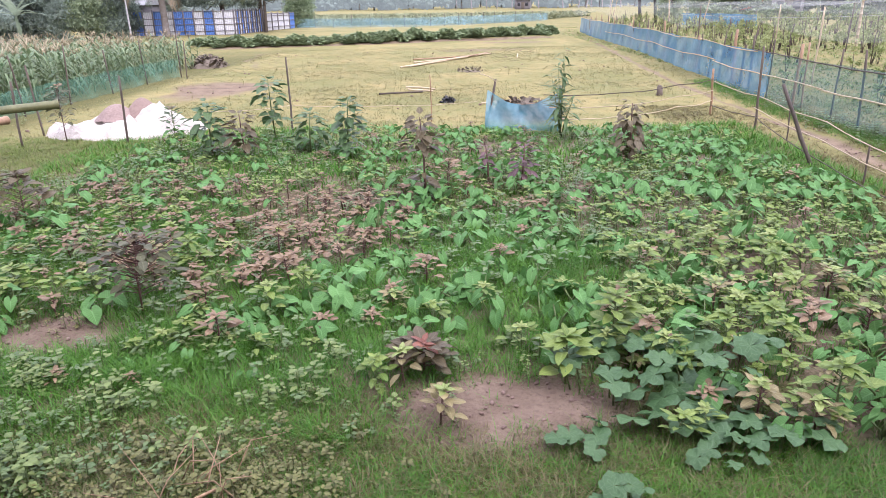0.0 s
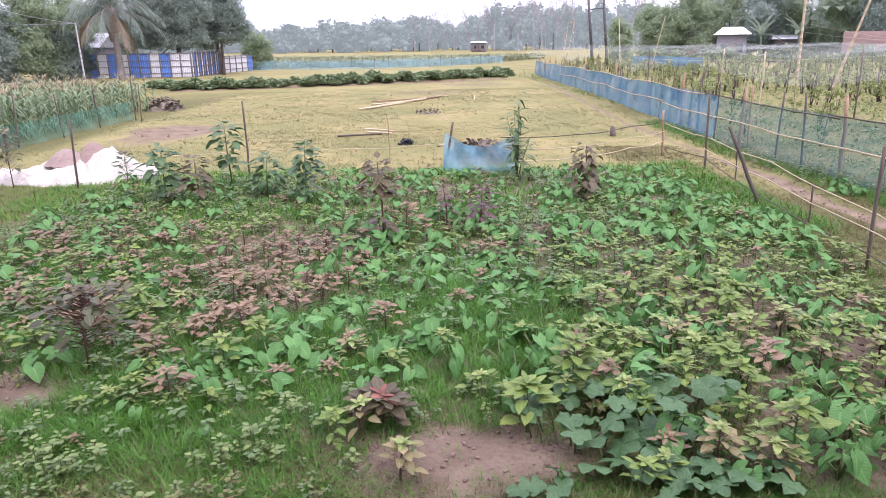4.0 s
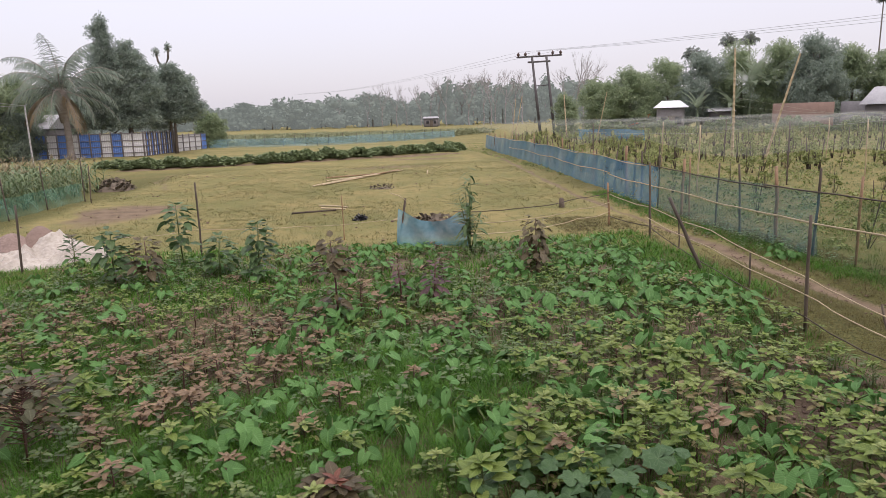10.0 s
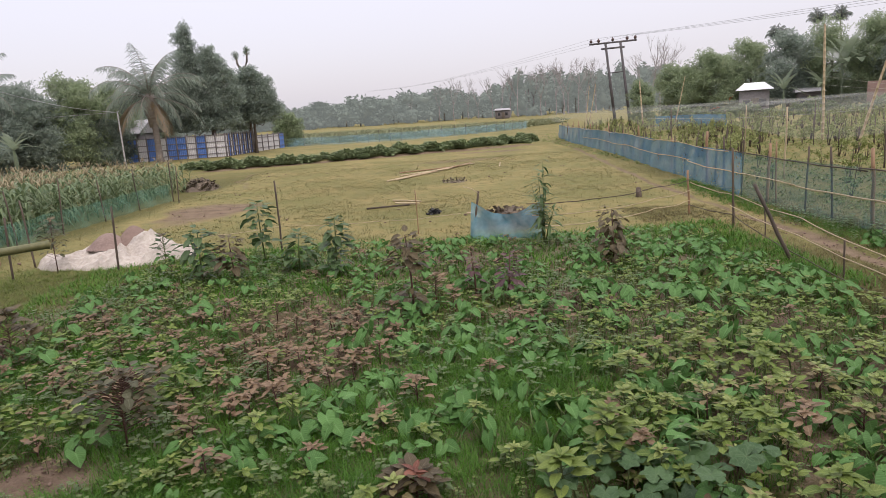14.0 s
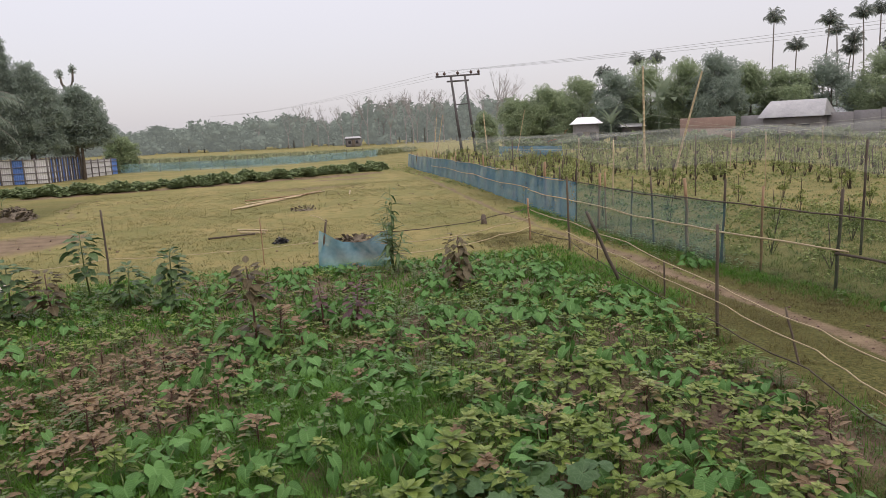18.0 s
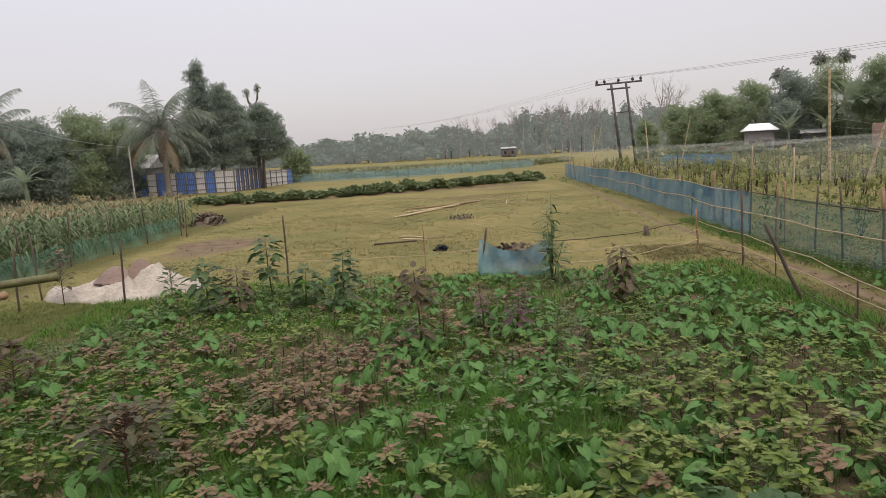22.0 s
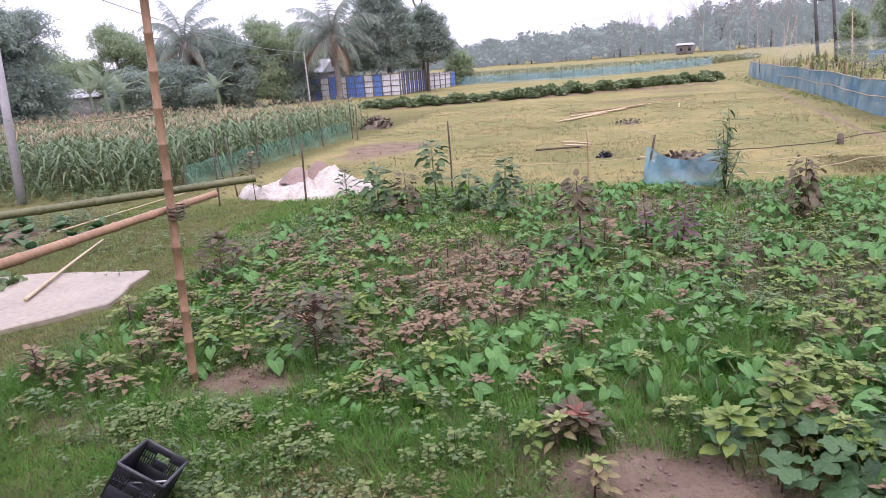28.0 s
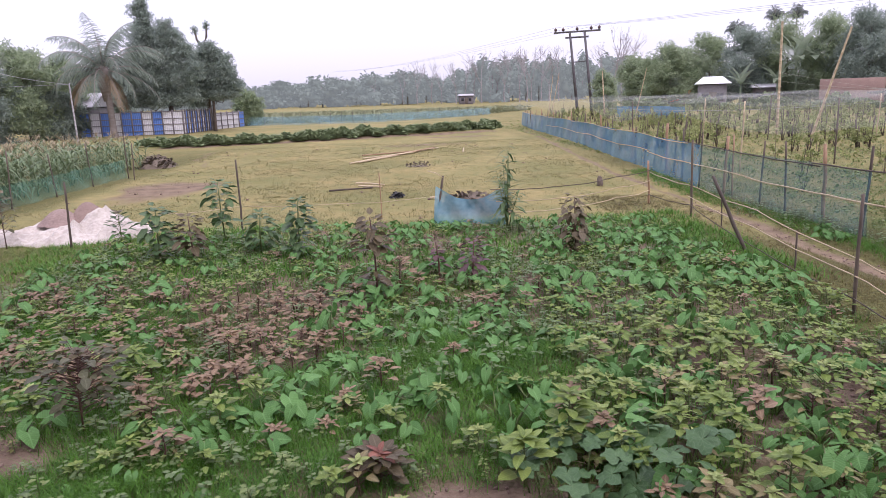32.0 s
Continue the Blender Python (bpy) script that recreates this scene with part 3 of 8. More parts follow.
def ground():
    xs = np.concatenate([[-3000, -900, -350, -200, -120, -80, -56, -42, -32, -25, -20, -17], np.arange(-15, 9.5, 0.11), [10, 11, 12, 14, 17, 21, 26, 33, 42, 55, 75, 100, 140, 220, 400, 1000, 3000]])
    ys = np.concatenate([[-400, -100, -40, -15, -6, -2, 0, 1], np.arange(1.5, 20, 0.11), np.arange(20, 50, 0.4), np.arange(50, 90, 2.0), [95, 105, 120, 140, 170, 210, 260, 330, 450, 700, 1200, 3000]])
    gx, gy = np.meshgrid(xs, ys)
    x, y = gx.ravel(), gy.ravel()
    z = ground_height(x, y)
    nx, ny = len(xs), len(ys)
    i, j = np.meshgrid(np.arange(nx - 1), np.arange(ny - 1))
    a = (j * nx + i).ravel()
    tris = np.concatenate([np.stack([a, a + 1, a + nx + 1], -1), np.stack([a, a + nx + 1, a + nx], -1)])
    me = mesh_of("ground", np.stack([x, y, z], -1), tris, "soil")
    edge = 0.25 * wander(x, y, 2.2, 5)
    bed = soft(y + edge, 3.0, 3.3) * soft(-y - edge, -12.1, -11.6) * soft(-x - edge, -4.7, -4.2) * soft(x + edge, -5.6, -5.0)
    soil = np.clip(bed * (0.62 + 0.5 * wander(x, y, 1.7, 8)), 0, 1)
    patch = np.exp(-(((x - 0.35 + edge) / 0.9) ** 2 + ((y - 3.35 + 0.5 * edge) / 0.42) ** 2) ** 2)
    patch += np.exp(-(((x + 2.9 + edge) / 0.7) ** 2 + ((y - 4.25 + 0.5 * edge) / 0.35) ** 2) ** 2)
    patch += np.exp(-(((x - 3.5 + edge) / 0.8) ** 2 + ((y - 4.4 + 0.5 * edge) / 0.8) ** 2) ** 2)
    patch += 0.8 * np.exp(-(((x - 2.3 + edge) / 1.0) ** 2 + ((y - 3.2 + 0.5 * edge) / 0.3) ** 2) ** 2)
    patch += 0.7 * np.exp(-(((x + 4.3 + edge) / 0.55) ** 2 + ((y - 4.3 + 0.5 * edge) / 0.45) ** 2) ** 2) + 0.9 * np.exp(-(((x + 1.7 + edge) / 0.35) ** 2 + ((y - 2.35) / 0.16) ** 2) ** 2)
    patch += 0.9 * np.exp(-(((x + 10.3 + edge) / 1.6) ** 2 + ((y - 8.6 + 0.5 * edge) / 1.2) ** 2) ** 2)
    soil = np.clip(np.maximum(soil, patch), 0, 1)
    trod = np.exp(-((x - path_x(y) + 0.3 * edge) / (np.interp(y, [7, 14, 30], [0.20, 0.12, 0.15]) + 0.06 * wander(x, y, 1.1, 2))) ** 4) * soft(-y, -50, -42) * (0.80 - 0.12 * soft(y, 9, 20))
    bare = 0.85 * np.exp(-(((x + 6.6 + edge * 2) / 1.5) ** 2 + ((y - 19.2 + edge * 2) / 2.1) ** 2) ** 2)
    bare += 0.5 * np.exp(-(((x - 1.0 + edge * 2) / 3.0) ** 2 + ((y - 34 + edge * 2) / 1.2) ** 2) ** 2) + 0.6 * np.exp(-(((x - 3.5 + edge * 2) / 3.0) ** 2 + ((y - 40.2 + edge) / 0.8) ** 2) ** 2)
    bank = np.interp(x, [-14, 6.5], [36.3, 44.6])
    bare += 0.9 * np.exp(-((y - bank + edge) / 0.45) ** 2) * soft(x, -14, -12) * soft(-x, -7, -6)
    track = np.exp(-((x + 6.5 + (y - 30) * 0.0 + 2.6 * np.sin((y - 24) * 0.16) + edge) / 0.2) ** 2) * soft(y, 24, 26) * soft(-y, -36, -33)
    bare = np.clip(bare + 0.6 * track + 0.28 * soft(wander(x, y, 0.45, 4), 0.35, 0.8) * soft(y, 12, 14) * soft(-x, -6, -5), 0, 1)
    lush = soft(-(y - 11.5 + edge), -0.6, 0.6) * soft(-x, -6, -5)
    lush = np.maximum(lush, 0.7 * soft(x, 3.5, 4.5) * soft(-y, -11, -7))
    lush = np.maximum(lush, soft(x, 3.8, 4.6) * soft(-x, -7.4, -6.9) * soft(-y, -11, -8))
    lush = np.maximum(lush, 0.15 * soft(x, 6.6, 7.4)) + (0.5 - 0.3 * soft(y, 9, 14)) * np.exp(-((x - 6.9) / 0.4) ** 2)
    lush = np.maximum(lush, 0.8 * soft(-x, 8.2, 8.8) * soft(-y, -40, -30))
    layer = me.color_attributes.new("cover", "FLOAT_COLOR", "POINT")
    layer.data.foreach_set("color", np.stack([soil, np.clip(trod + bare, 0, 1), np.clip(lush, 0, 1), np.ones_like(x)], -1).astype(np.float32).ravel())
    m = bpy.data.materials.new("field_ground")
    m.use_nodes = True
    n, k = m.node_tree.nodes, m.node_tree.links
    bsdf = n["Principled BSDF"]
    cover, split, coord = n.new("ShaderNodeVertexColor"), n.new("ShaderNodeSeparateColor"), n.new("ShaderNodeTexCoord")
    cover.layer_name = "cover"
    k.new(cover.outputs[0], split.inputs[0])
    noises = []
    for s, d in ((0.35, 6.0), (2.6, 6.0), (28.0, 4.0), (120.0, 3.0)):
        t = n.new("ShaderNodeTexNoise")
        t.inputs["Scale"].default_value, t.inputs["Detail"].default_value = s, d
        k.new(coord.outputs["Object"], t.inputs["Vector"])
        noises.append(t.outputs["Fac"])

    def mixed(fac, a, b):
        node = n.new("ShaderNodeMix")
        node.data_type = "RGBA"
        k.new(fac, node.inputs[0])
        for value, socket in ((a, node.inputs[6]), (b, node.inputs[7])):
            if isinstance(value, tuple):
                socket.default_value = (*value, 1)
            else:
                k.new(value, socket)
        return node.outputs[2]

    def ranged(value, lo, hi):
        node = n.new("ShaderNodeMapRange")
        node.inputs[1].default_value, node.inputs[2].default_value = lo, hi
        k.new(value, node.inputs[0])
        return node.outputs[0]

    def times(a, b):
        node = n.new("ShaderNodeMath")
        node.operation = "MULTIPLY"
        k.new(a, node.inputs[0])
        if isinstance(b, float):
            node.inputs[1].default_value = b
        else:
            k.new(b, node.inputs[1])
        return node.outputs[0]

    grass = mixed(ranged(noises[0], 0.38, 0.62), (0.140, 0.132, 0.044), (0.240, 0.190, 0.075))
    grass = mixed(times(ranged(noises[1], 0.45, 0.7), 0.75), grass, (0.088, 0.110, 0.034))
    grass = mixed(times(ranged(noises[2], 0.4, 0.7), 0.6), grass, (0.250, 0.220, 0.098))
    lush_c = mixed(ranged(noises[2], 0.35, 0.65), (0.046, 0.048, 0.014), (0.112, 0.106, 0.034))
    soil_c = mixed(ranged(noises[1], 0.3, 0.7), (0.096, 0.067, 0.045), (0.178, 0.130, 0.092))
    soil_c = mixed(times(ranged(noises[2], 0.5, 0.75), 0.6), soil_c, (0.08, 0.052, 0.04))
    trod_c = mixed(ranged(noises[1], 0.3, 0.7), (0.112, 0.080, 0.052), (0.210, 0.155, 0.100))
    colour = mixed(split.outputs[2], grass, lush_c)

    def ragged(value):
        node = n.new("ShaderNodeMath")
        node.operation = "MULTIPLY_ADD"
        k.new(noises[2], node.inputs[0])
        node.inputs[1].default_value = 0.9
        node.inputs[2].default_value = -0.45
        add = n.new("ShaderNodeMath")
        k.new(node.outputs[0], add.inputs[0])
        k.new(value, add.inputs[1])
        return ranged(add.outputs[0], 0.3, 0.7)

    colour = mixed(ragged(split.outputs[1]), colour, trod_c)
    colour = mixed(ragged(split.outputs[0]), colour, soil_c)
    k.new(colour, bsdf.inputs["Base Color"])
    bsdf.inputs["Roughness"].default_value = 0.95
    bsdf.inputs["Specular IOR Level"].default_value = 0.15
    relief, relief_2 = n.new("ShaderNodeBump"), n.new("ShaderNodeBump")
    k.new(noises[2], relief.inputs["Height"])
    relief.inputs["Strength"].default_value, relief.inputs["Distance"].default_value = 0.8, 0.03
    k.new(noises[3], relief_2.inputs["Height"])
    relief_2.inputs["Strength"].default_value, relief_2.inputs["Distance"].default_value = 0.6, 0.008
    k.new(relief.outputs[0], relief_2.inputs["Normal"])
    k.new(relief_2.outputs[0], bsdf.inputs["Normal"])
    me.materials[0] = m
    return tagged(new("ground", me), "short yellow-green pasture with bare soil beds and path", "ground", kind="structure")


ground()


def gz(x, y):
    return float(ground_height(np.array([float(x)]), np.array([float(y)]))[0])


def polar(heading, distance):
    return distance * math.sin(radians(heading)), distance * math.cos(radians(heading))


# ---- unseen house behind the camera, added to shade the front of the plot ----
def shading_house():
    tagged(new("wall_house", mesh_of("wall_house", *box(-7.0, -0.95, -0.1, 7.5, -0.7, 3.5, 0.02), "wall_grey")), "unseen plain grey plastered house wall, added to shade the near ground", "wall", kind="structure")
    tagged(new("eave", mesh_of("eave", *box(-7.4, -1.2, 3.52, 7.9, -0.4, 3.6, 0.02), "tin_roof")), "unseen grey tin eave added along the shading wall", "eave", kind="structure")


shading_house()


# ---- trees ----
def sprig(size, count=5, seed=0, slim=0.45):
    """A few small leaves round a twig's end."""
    r = random.Random(seed)
    out = []
    for _ in range(count):
        v = np.array([(0, 0, 0), (0.5, -slim / 2, 0.06), (1, 0, -0.1), (0.5, slim / 2, 0.06)]) * size * r.uniform(0.6, 1.1)
        m = Matrix.Rotation(r.uniform(0, 6.28), 3, "Z") @ Matrix.Rotation(r.uniform(-1.0, 1.0), 3, "Y") @ Matrix.Rotation(r.uniform(-0.8, 0.8), 3, "X")
        out.append((v @ np.array(m).T + np.array([r.uniform(-0.4, 0.4) * size for _ in range(3)]), [(0, 1, 2), (0, 2, 3)]))
    return join(out)


def crown_of(lobes, count, size, seed, hollow=0.4, slim=0.45, core=0.0):
    """Leaf sprigs over the outer part of many lobes (x, y, z, rx, rz)."""
    g = np.random.default_rng(seed)
    weights = np.array([l[3] ** 1.6 * l[4] ** 0.8 for l in lobes])
    pick = g.choice(len(lobes), count, p=weights / weights.sum())
    d = g.normal(size=(count, 3))
    d /= np.linalg.norm(d, axis=1)[:, None]
    d[:, 2] = np.where(d[:, 2] < -0.5, -d[:, 2], d[:, 2])
    radius = hollow + (1 - hollow) * g.random(count) ** 0.6
    radius *= 1 + 0.12 * np.sin(d[:, 0] * 7 + pick) + 0.12 * np.sin(d[:, 2] * 9 + pick * 2)
    L = np.array(lobes)[pick]
    spots = L[:, :3] + d * radius[:, None] * np.stack([L[:, 3], L[:, 3], L[:, 4]], -1)
    pieces = []
    for i in range(4):
        m = np.arange(count) % 4 == i
        pieces.append(placed(sprig(size, 5, seed + i, slim), spots[m], g.uniform(0, 6.28, m.sum()), g.uniform(0.7, 1.35, (m.sum(), 1)), g.uniform(-0.5, 0.5, m.sum())))
    if not core:
        return join(pieces)
    ball = core_ball()
    L = np.array(lobes)
    pieces.append(placed(ball, L[:, :3], g.uniform(0, 6.28, len(L)), np.stack([L[:, 3], L[:, 3], L[:, 4]], -1) * core))
    return join(pieces)


def core_ball():
    """A rough lump of inner foliage, hidden under the leaves."""
    bm = bmesh.new()
    bmesh.ops.create_icosphere(bm, subdivisions=2, radius=1.0)
    v = np.array([w.co[:] for w in bm.verts])
    t = np.array([[w.index for w in f.verts] for f in bm.faces])
    bm.free()
    return v * (1 + 0.22 * np.sin(v[:, :1] * 5 + v[:, 1:2] * 4 + v[:, 2:] * 6)), t


def lobes_for(height, width, seed, count=13, base=0.3):
    """An uneven stack of lobes for a broad crown."""
    r = random.Random(seed)
    out = []
    for i in range(count):
        f = (i + 0.5) / count
        reach = width * 0.5 * math.sin(math.pi * (0.18 + 0.72 * f)) * r.uniform(0.35, 0.75)
        a = i * 2.4 + r.uniform(-0.5, 0.5)
        s = width * r.uniform(0.17, 0.27)
        out.append((math.cos(a) * reach, math.sin(a) * reach, height * (base + (0.9 - base) * f), s, s * r.uniform(0.7, 1.05)))
    return out


def limbs(height, width, lobes, radius, seed):
    """A tapered trunk with limbs towards the lobes."""
    r = random.Random(seed)
    top = Vector((r.uniform(-0.3, 0.3), r.uniform(-0.3, 0.3), height * 0.8))
    pts = [Vector((0, 0, -0.1)), Vector((0.05, 0.03, height * 0.15)), top * 0.5 + Vector((0.1, -0.1, 0)), top]
    pieces = [tube(pts, [radius * 1.3, radius, radius * 0.7, radius * 0.2], 8)]
    for x, y, z, s, _ in lobes:
        start = pts[1].lerp(top, min(0.85, max(0.1, z / height * 0.75)))
        end = Vector((x, y, z))
        mid = start.lerp(end, 0.5) + Vector((0, 0, -0.08 * height))
        pieces.append(tube([start, mid, end], [radius * 0.42, radius * 0.25, radius * 0.06], 5))
    return join(pieces)


def tree(at, height, width, label, leafs=1600, size=0.4, seed=0, mat="tree_leaf", lobes=None, base=0.3, group="", name="tree", slim=0.45, core=0.0):
    lobes = lobes or lobes_for(height, width, seed, base=base)
    t = thing(name, label, "tree", (*at, 0), group)
    part("trunk", limbs(height, width, lobes, max(0.1, height * 0.018), seed), "bark", t)
    part("crown", crown_of(lobes, leafs, size, seed, slim=slim, core=core), mat, t)
    return t


def frond(length, start, bend, leaflets, seed, leaflet=0.55, hang=0.6, blade=0.05):
    """A palm frond along +X: a rachis that rises at start and bends down, with hanging leaflets."""
    r = random.Random(seed)
    pts, p = [], Vector((0, 0, 0))
    for i in range(13):
        pts.append(p.copy())
        th = start - bend * (i / 12) ** 1.3
        p = p + Vector((math.cos(th), r.uniform(-0.02, 0.02), math.sin(th))) * length / 12
    pieces = [tube(pts, [0.05 - 0.044 * i / 12 for i in range(13)], 5) + (1,)]
    vs, ts = [], []
    for i in range(leaflets):
        f = 0.12 + 0.87 * i / leaflets
        a, b = pts[int(f * 12)], pts[min(12, int(f * 12) + 1)]
        p = a.lerp(b, f * 12 - int(f * 12))
        along = (b - a).normalized() if (b - a).length > 1e-6 else Vector((0, 0, -1))
        for side in (-1, 1):
            if r.random() < 0.06:
                continue
            l = leaflet * (0.3 + 0.95 * math.sin(math.pi * min(1, f * 0.86 + 0.1))) * r.uniform(0.7, 1.15)
            d = (along * 0.55 + Vector((0, side * (0.85 - 0.4 * hang), 0)) + Vector((0, 0, -hang * r.uniform(0.5, 1.2)))).normalized()
            mid, tip = p + d * l * 0.5 + Vector((0, 0, l * 0.10)), p + d * l
            w = along * blade * 0.5
            n0 = len(vs)
            vs += [p - w, p + w, mid + w * 1.2, mid - w * 1.2, tip]
            ts += [(n0, n0 + 1, n0 + 2), (n0, n0 + 2, n0 + 3), (n0 + 3, n0 + 2, n0 + 4)]
    pieces.append((np.array(vs), np.array(ts), 0))
    return join(pieces)


def palm(at, height, label, fronds=18, length=3.4, seed=0, lean=0.4, mat="palm_leaf", leaflets=34, trunk=0.17, name="coconut_palm", leaflet=0.6, hang=0.7, dry=3):
    r = random.Random(seed)
    t = thing(name, label, "palm tree", (*at, 0))
    top = Vector((r.uniform(-lean, lean), r.uniform(-lean, lean), height))
    pts = [Vector((0, 0, -0.1)), Vector((top.x * 0.1, top.y * 0.1, height * 0.08))] + [Vector((top.x * f * f, top.y * f * f, height * f)) for f in (0.3, 0.5, 0.7, 0.9, 1.0)]
    part("trunk", tube(pts, [trunk * 1.6, trunk * 1.1, trunk, trunk * 0.95, trunk * 0.9, trunk * 0.85, trunk * 0.7], 9), "palm_bark", t)
    areca = name == "areca_palm"
    for i in range(fronds):
        f = i / max(1, fronds - 1)
        start, bend = radians(82 - 100 * f + r.uniform(-10, 10)), radians(76 + 36 * math.sin(math.pi * f) + r.uniform(-14, 14))
        if areca:
            start, bend = radians(96 - 34 * f + r.uniform(-9, 9)), radians(40 + 125 * f + r.uniform(-15, 20))
        old = i >= fronds - dry
        o = part("frond", frond(length * r.uniform(0.85, 1.1) * (0.8 if old else 1.0), start, bend, leaflets, seed * 50 + i, leaflet, hang, 0.10 if areca else 0.055), ["palm_dry" if old else mat, "palm_bark"], t, "dry brown hanging frond" if old else "")
        o.matrix_basis = Matrix.Translation(top) @ Matrix.Rotation(i * 2.4 + r.uniform(-0.2, 0.2), 4, "Z")
    if not areca:
        part("fibre_skirt", tube([top + Vector((0, 0, z)) for z in (-2.2, -1.4, -0.7, -0.1, 0.4)], [trunk, trunk * 1.5, trunk * 2.3, trunk * 2.4, trunk * 0.8], 9), "palm_bark", t, "ragged brown fibre below the crown")
    return t


# trees round the compound
palm((-21.7, 53.6), 4.9, "coconut palm with drooping grey-green fronds by a blue fence", 34, 5.0, 3, leaflets=58, leaflet=0.95, hang=0.85, dry=4, trunk=0.24)
palm((-32.0, 48.1), 4.9, "coconut palm with full arching fronds behind the maize", 28, 4.6, 5, leaflets=58, leaflet=0.85, hang=0.85, trunk=0.22)
LOBES_MAIN = [(-1.4, 0, 10.2, 0.62, 0.7), (-1.7, 0.1, 9.5, 0.8, 0.7), (-1.2, 0, 8.9, 0.7, 0.8), (-1.5, 0, 8.1, 0.9, 0.9), (0.2, 0.1, 8.3, 0.72, 0.7), (0.9, 0, 7.4, 0.9, 0.9), (-0.3, 0, 7.4, 1.1, 1.0), (-1.6, 0, 7.0, 1.2, 1.1), (1.6, 0, 6.4, 0.9, 0.9), (0.3, 0.3, 6.0, 1.7, 1.4), (-1.9, 0, 5.6, 1.4, 1.4), (-2.9, 0, 4.3, 1.1, 1.2), (-1.2, -0.2, 4.0, 1.7, 1.5), (0.8, 0, 4.2, 1.6, 1.5), (2.0, 0, 4.8, 1.0, 1.2), (-0.2, 0, 2.6, 1.9, 1.0), (-2.4, 0, 2.6, 1.3, 0.9), (1.6, 0, 2.9, 1.1, 0.8)]
LOBES_SIDE = [(0.1, 0, 6.5, 1.0, 0.9), (-0.6, 0, 5.9, 1.1, 1.0), (0.9, 0.2, 5.7, 1.1, 1.0), (-0.9, 0, 4.7, 1.2, 1.2), (0.4, 0, 4.5, 1.5, 1.3), (1.4, 0, 4.4, 1.0, 1.1), (-0.8, 0, 3.3, 1.2, 1.1), (0.5, 0, 3.1, 1.5, 1.1), (1.5, 0.1, 3.2, 0.9, 0.9), (2.1, 0, 3.7, 0.6, 0.8), (-1.2, 0, 2.4, 0.8, 0.7)]
tree((-18.5, 57.3), 11.0, 8.5, "tall dense dark-green evergreen tree beside the compound", 9500, 0.24, 11, lobes=LOBES_MAIN, core=0.5)
tree((-15.9, 60.4), 7.4, 5.0, "dense rounded dark-green tree at the compound's end", 6000, 0.24, 12, lobes=LOBES_SIDE, core=0.52)
TREES = [  # heading, distance, height, width, base
    (-27.4, 59, 6.7, 6.4, 0.06), (-29.8, 57, 5.2, 6.0, 0.04), (-24.6, 66, 6.4, 5.0, 0.2), (-32.0, 61, 6.2, 7.0, 0.08), (-36.0, 62, 5.6, 6.0, 0.08), (-38.4, 58, 6.6, 5.0, 0.12),
    (-45.0, 42, 6.9, 5.6, 0.05), (-48.6, 40, 8.0, 7.5, 0.06), (-41.6, 66, 4.6, 7.0, 0.1), (-52.5, 44, 8.5, 8.0, 0.06), (-22.3, 72, 5.0, 7.0, 0.2), (-25.6, 60, 3.4, 5.0, 0.02), (-34.0, 55, 3.4, 6.0, 0.02), (-37.2, 54, 3.0, 5.0, 0.02), (-12.2, 74, 3.4, 4.0, 0.1)]
for i, (heading, d, height, width, base) in enumerate(TREES):
    tree(polar(heading, d), height, width, "broad dense green tree behind the maize field" if height > 4 else "low dense green shrub under taller trees", 4600, 0.26, 30 + i, "tree_light" if i in (0, 2, 5, 8, 14) else "tree_leaf", base=base, group="trees round the compound", core=0.5)


def banana(at, height, leaves, seed):
    """A clump leaf by leaf: a thick sheath stem and long arching split blades."""
    r = random.Random(seed)
    t = thing("banana_plant", "banana plant with long pale arching leaves", "banana plant", (*at, 0), "banana plants among the trees")
    top = Vector((0, 0, height * 0.55))
    part("stem", tube([(0, 0, -0.1), (0.03, 0, height * 0.3), top], [0.17, 0.13, 0.08], 8), "banana", t)
    for i in range(leaves):
        l = height * r.uniform(0.42, 0.56)
        blade = leaf(l, l * 0.24, 0.2, r.uniform(0.25, 0.75), 0.7, 8)
        o = part("leaf", (blade[0][:, :3], blade[1]), "banana", t)
        o.matrix_basis = Matrix.Translation(top) @ Matrix.Rotation(i * 2.4 + r.uniform(-0.3, 0.3), 4, "Z") @ Matrix.Rotation(-radians(80 - 60 * i / leaves) + r.uniform(-0.15, 0.15), 4, "Y")


for i, (heading, d, height) in enumerate([(-39.6, 47, 4.1), (-40.6, 48, 3.6), (-38.6, 49, 3.4), (-31.6, 50, 3.2), (-36.2, 50, 3.4), (30.6, 90, 9.2), (31.6, 91, 9.0), (32.5, 90, 8.0), (26.9, 88, 5.0), (29.4, 88, 5.6)]):
    banana(polar(heading, d), height, 9, 400 + i)

# trees and areca palms behind the vegetable field
SIDE_TREES = [
    (21.8, 96, 8.0, 9.0), (24.6, 100, 9.5, 9.0), (27.2, 94, 9.3, 8.0), (29.9, 96, 9.8, 9.0), (32.6, 92, 10.2, 8.5), (35.0, 88, 10.4, 8.5), (37.2, 92, 7.6, 8.0), (39.5, 90, 6.6, 8.0),
    (42.5, 92, 6.8, 9.0), (45.8, 88, 7.4, 8.5), (48.8, 86, 7.0, 8.0), (51.4, 86, 7.6, 8.0), (54.0, 84, 8.6, 8.0), (56.6, 82, 8.4, 8.5), (59.2, 80, 9.2, 8.5), (61.8, 78, 9.0, 8.5), (64.4, 76, 9.2, 8.5), (67.0, 72, 10.6, 8.5), (70.0, 72, 9.5, 9.0), (19.4, 104, 6.6, 8.0)]
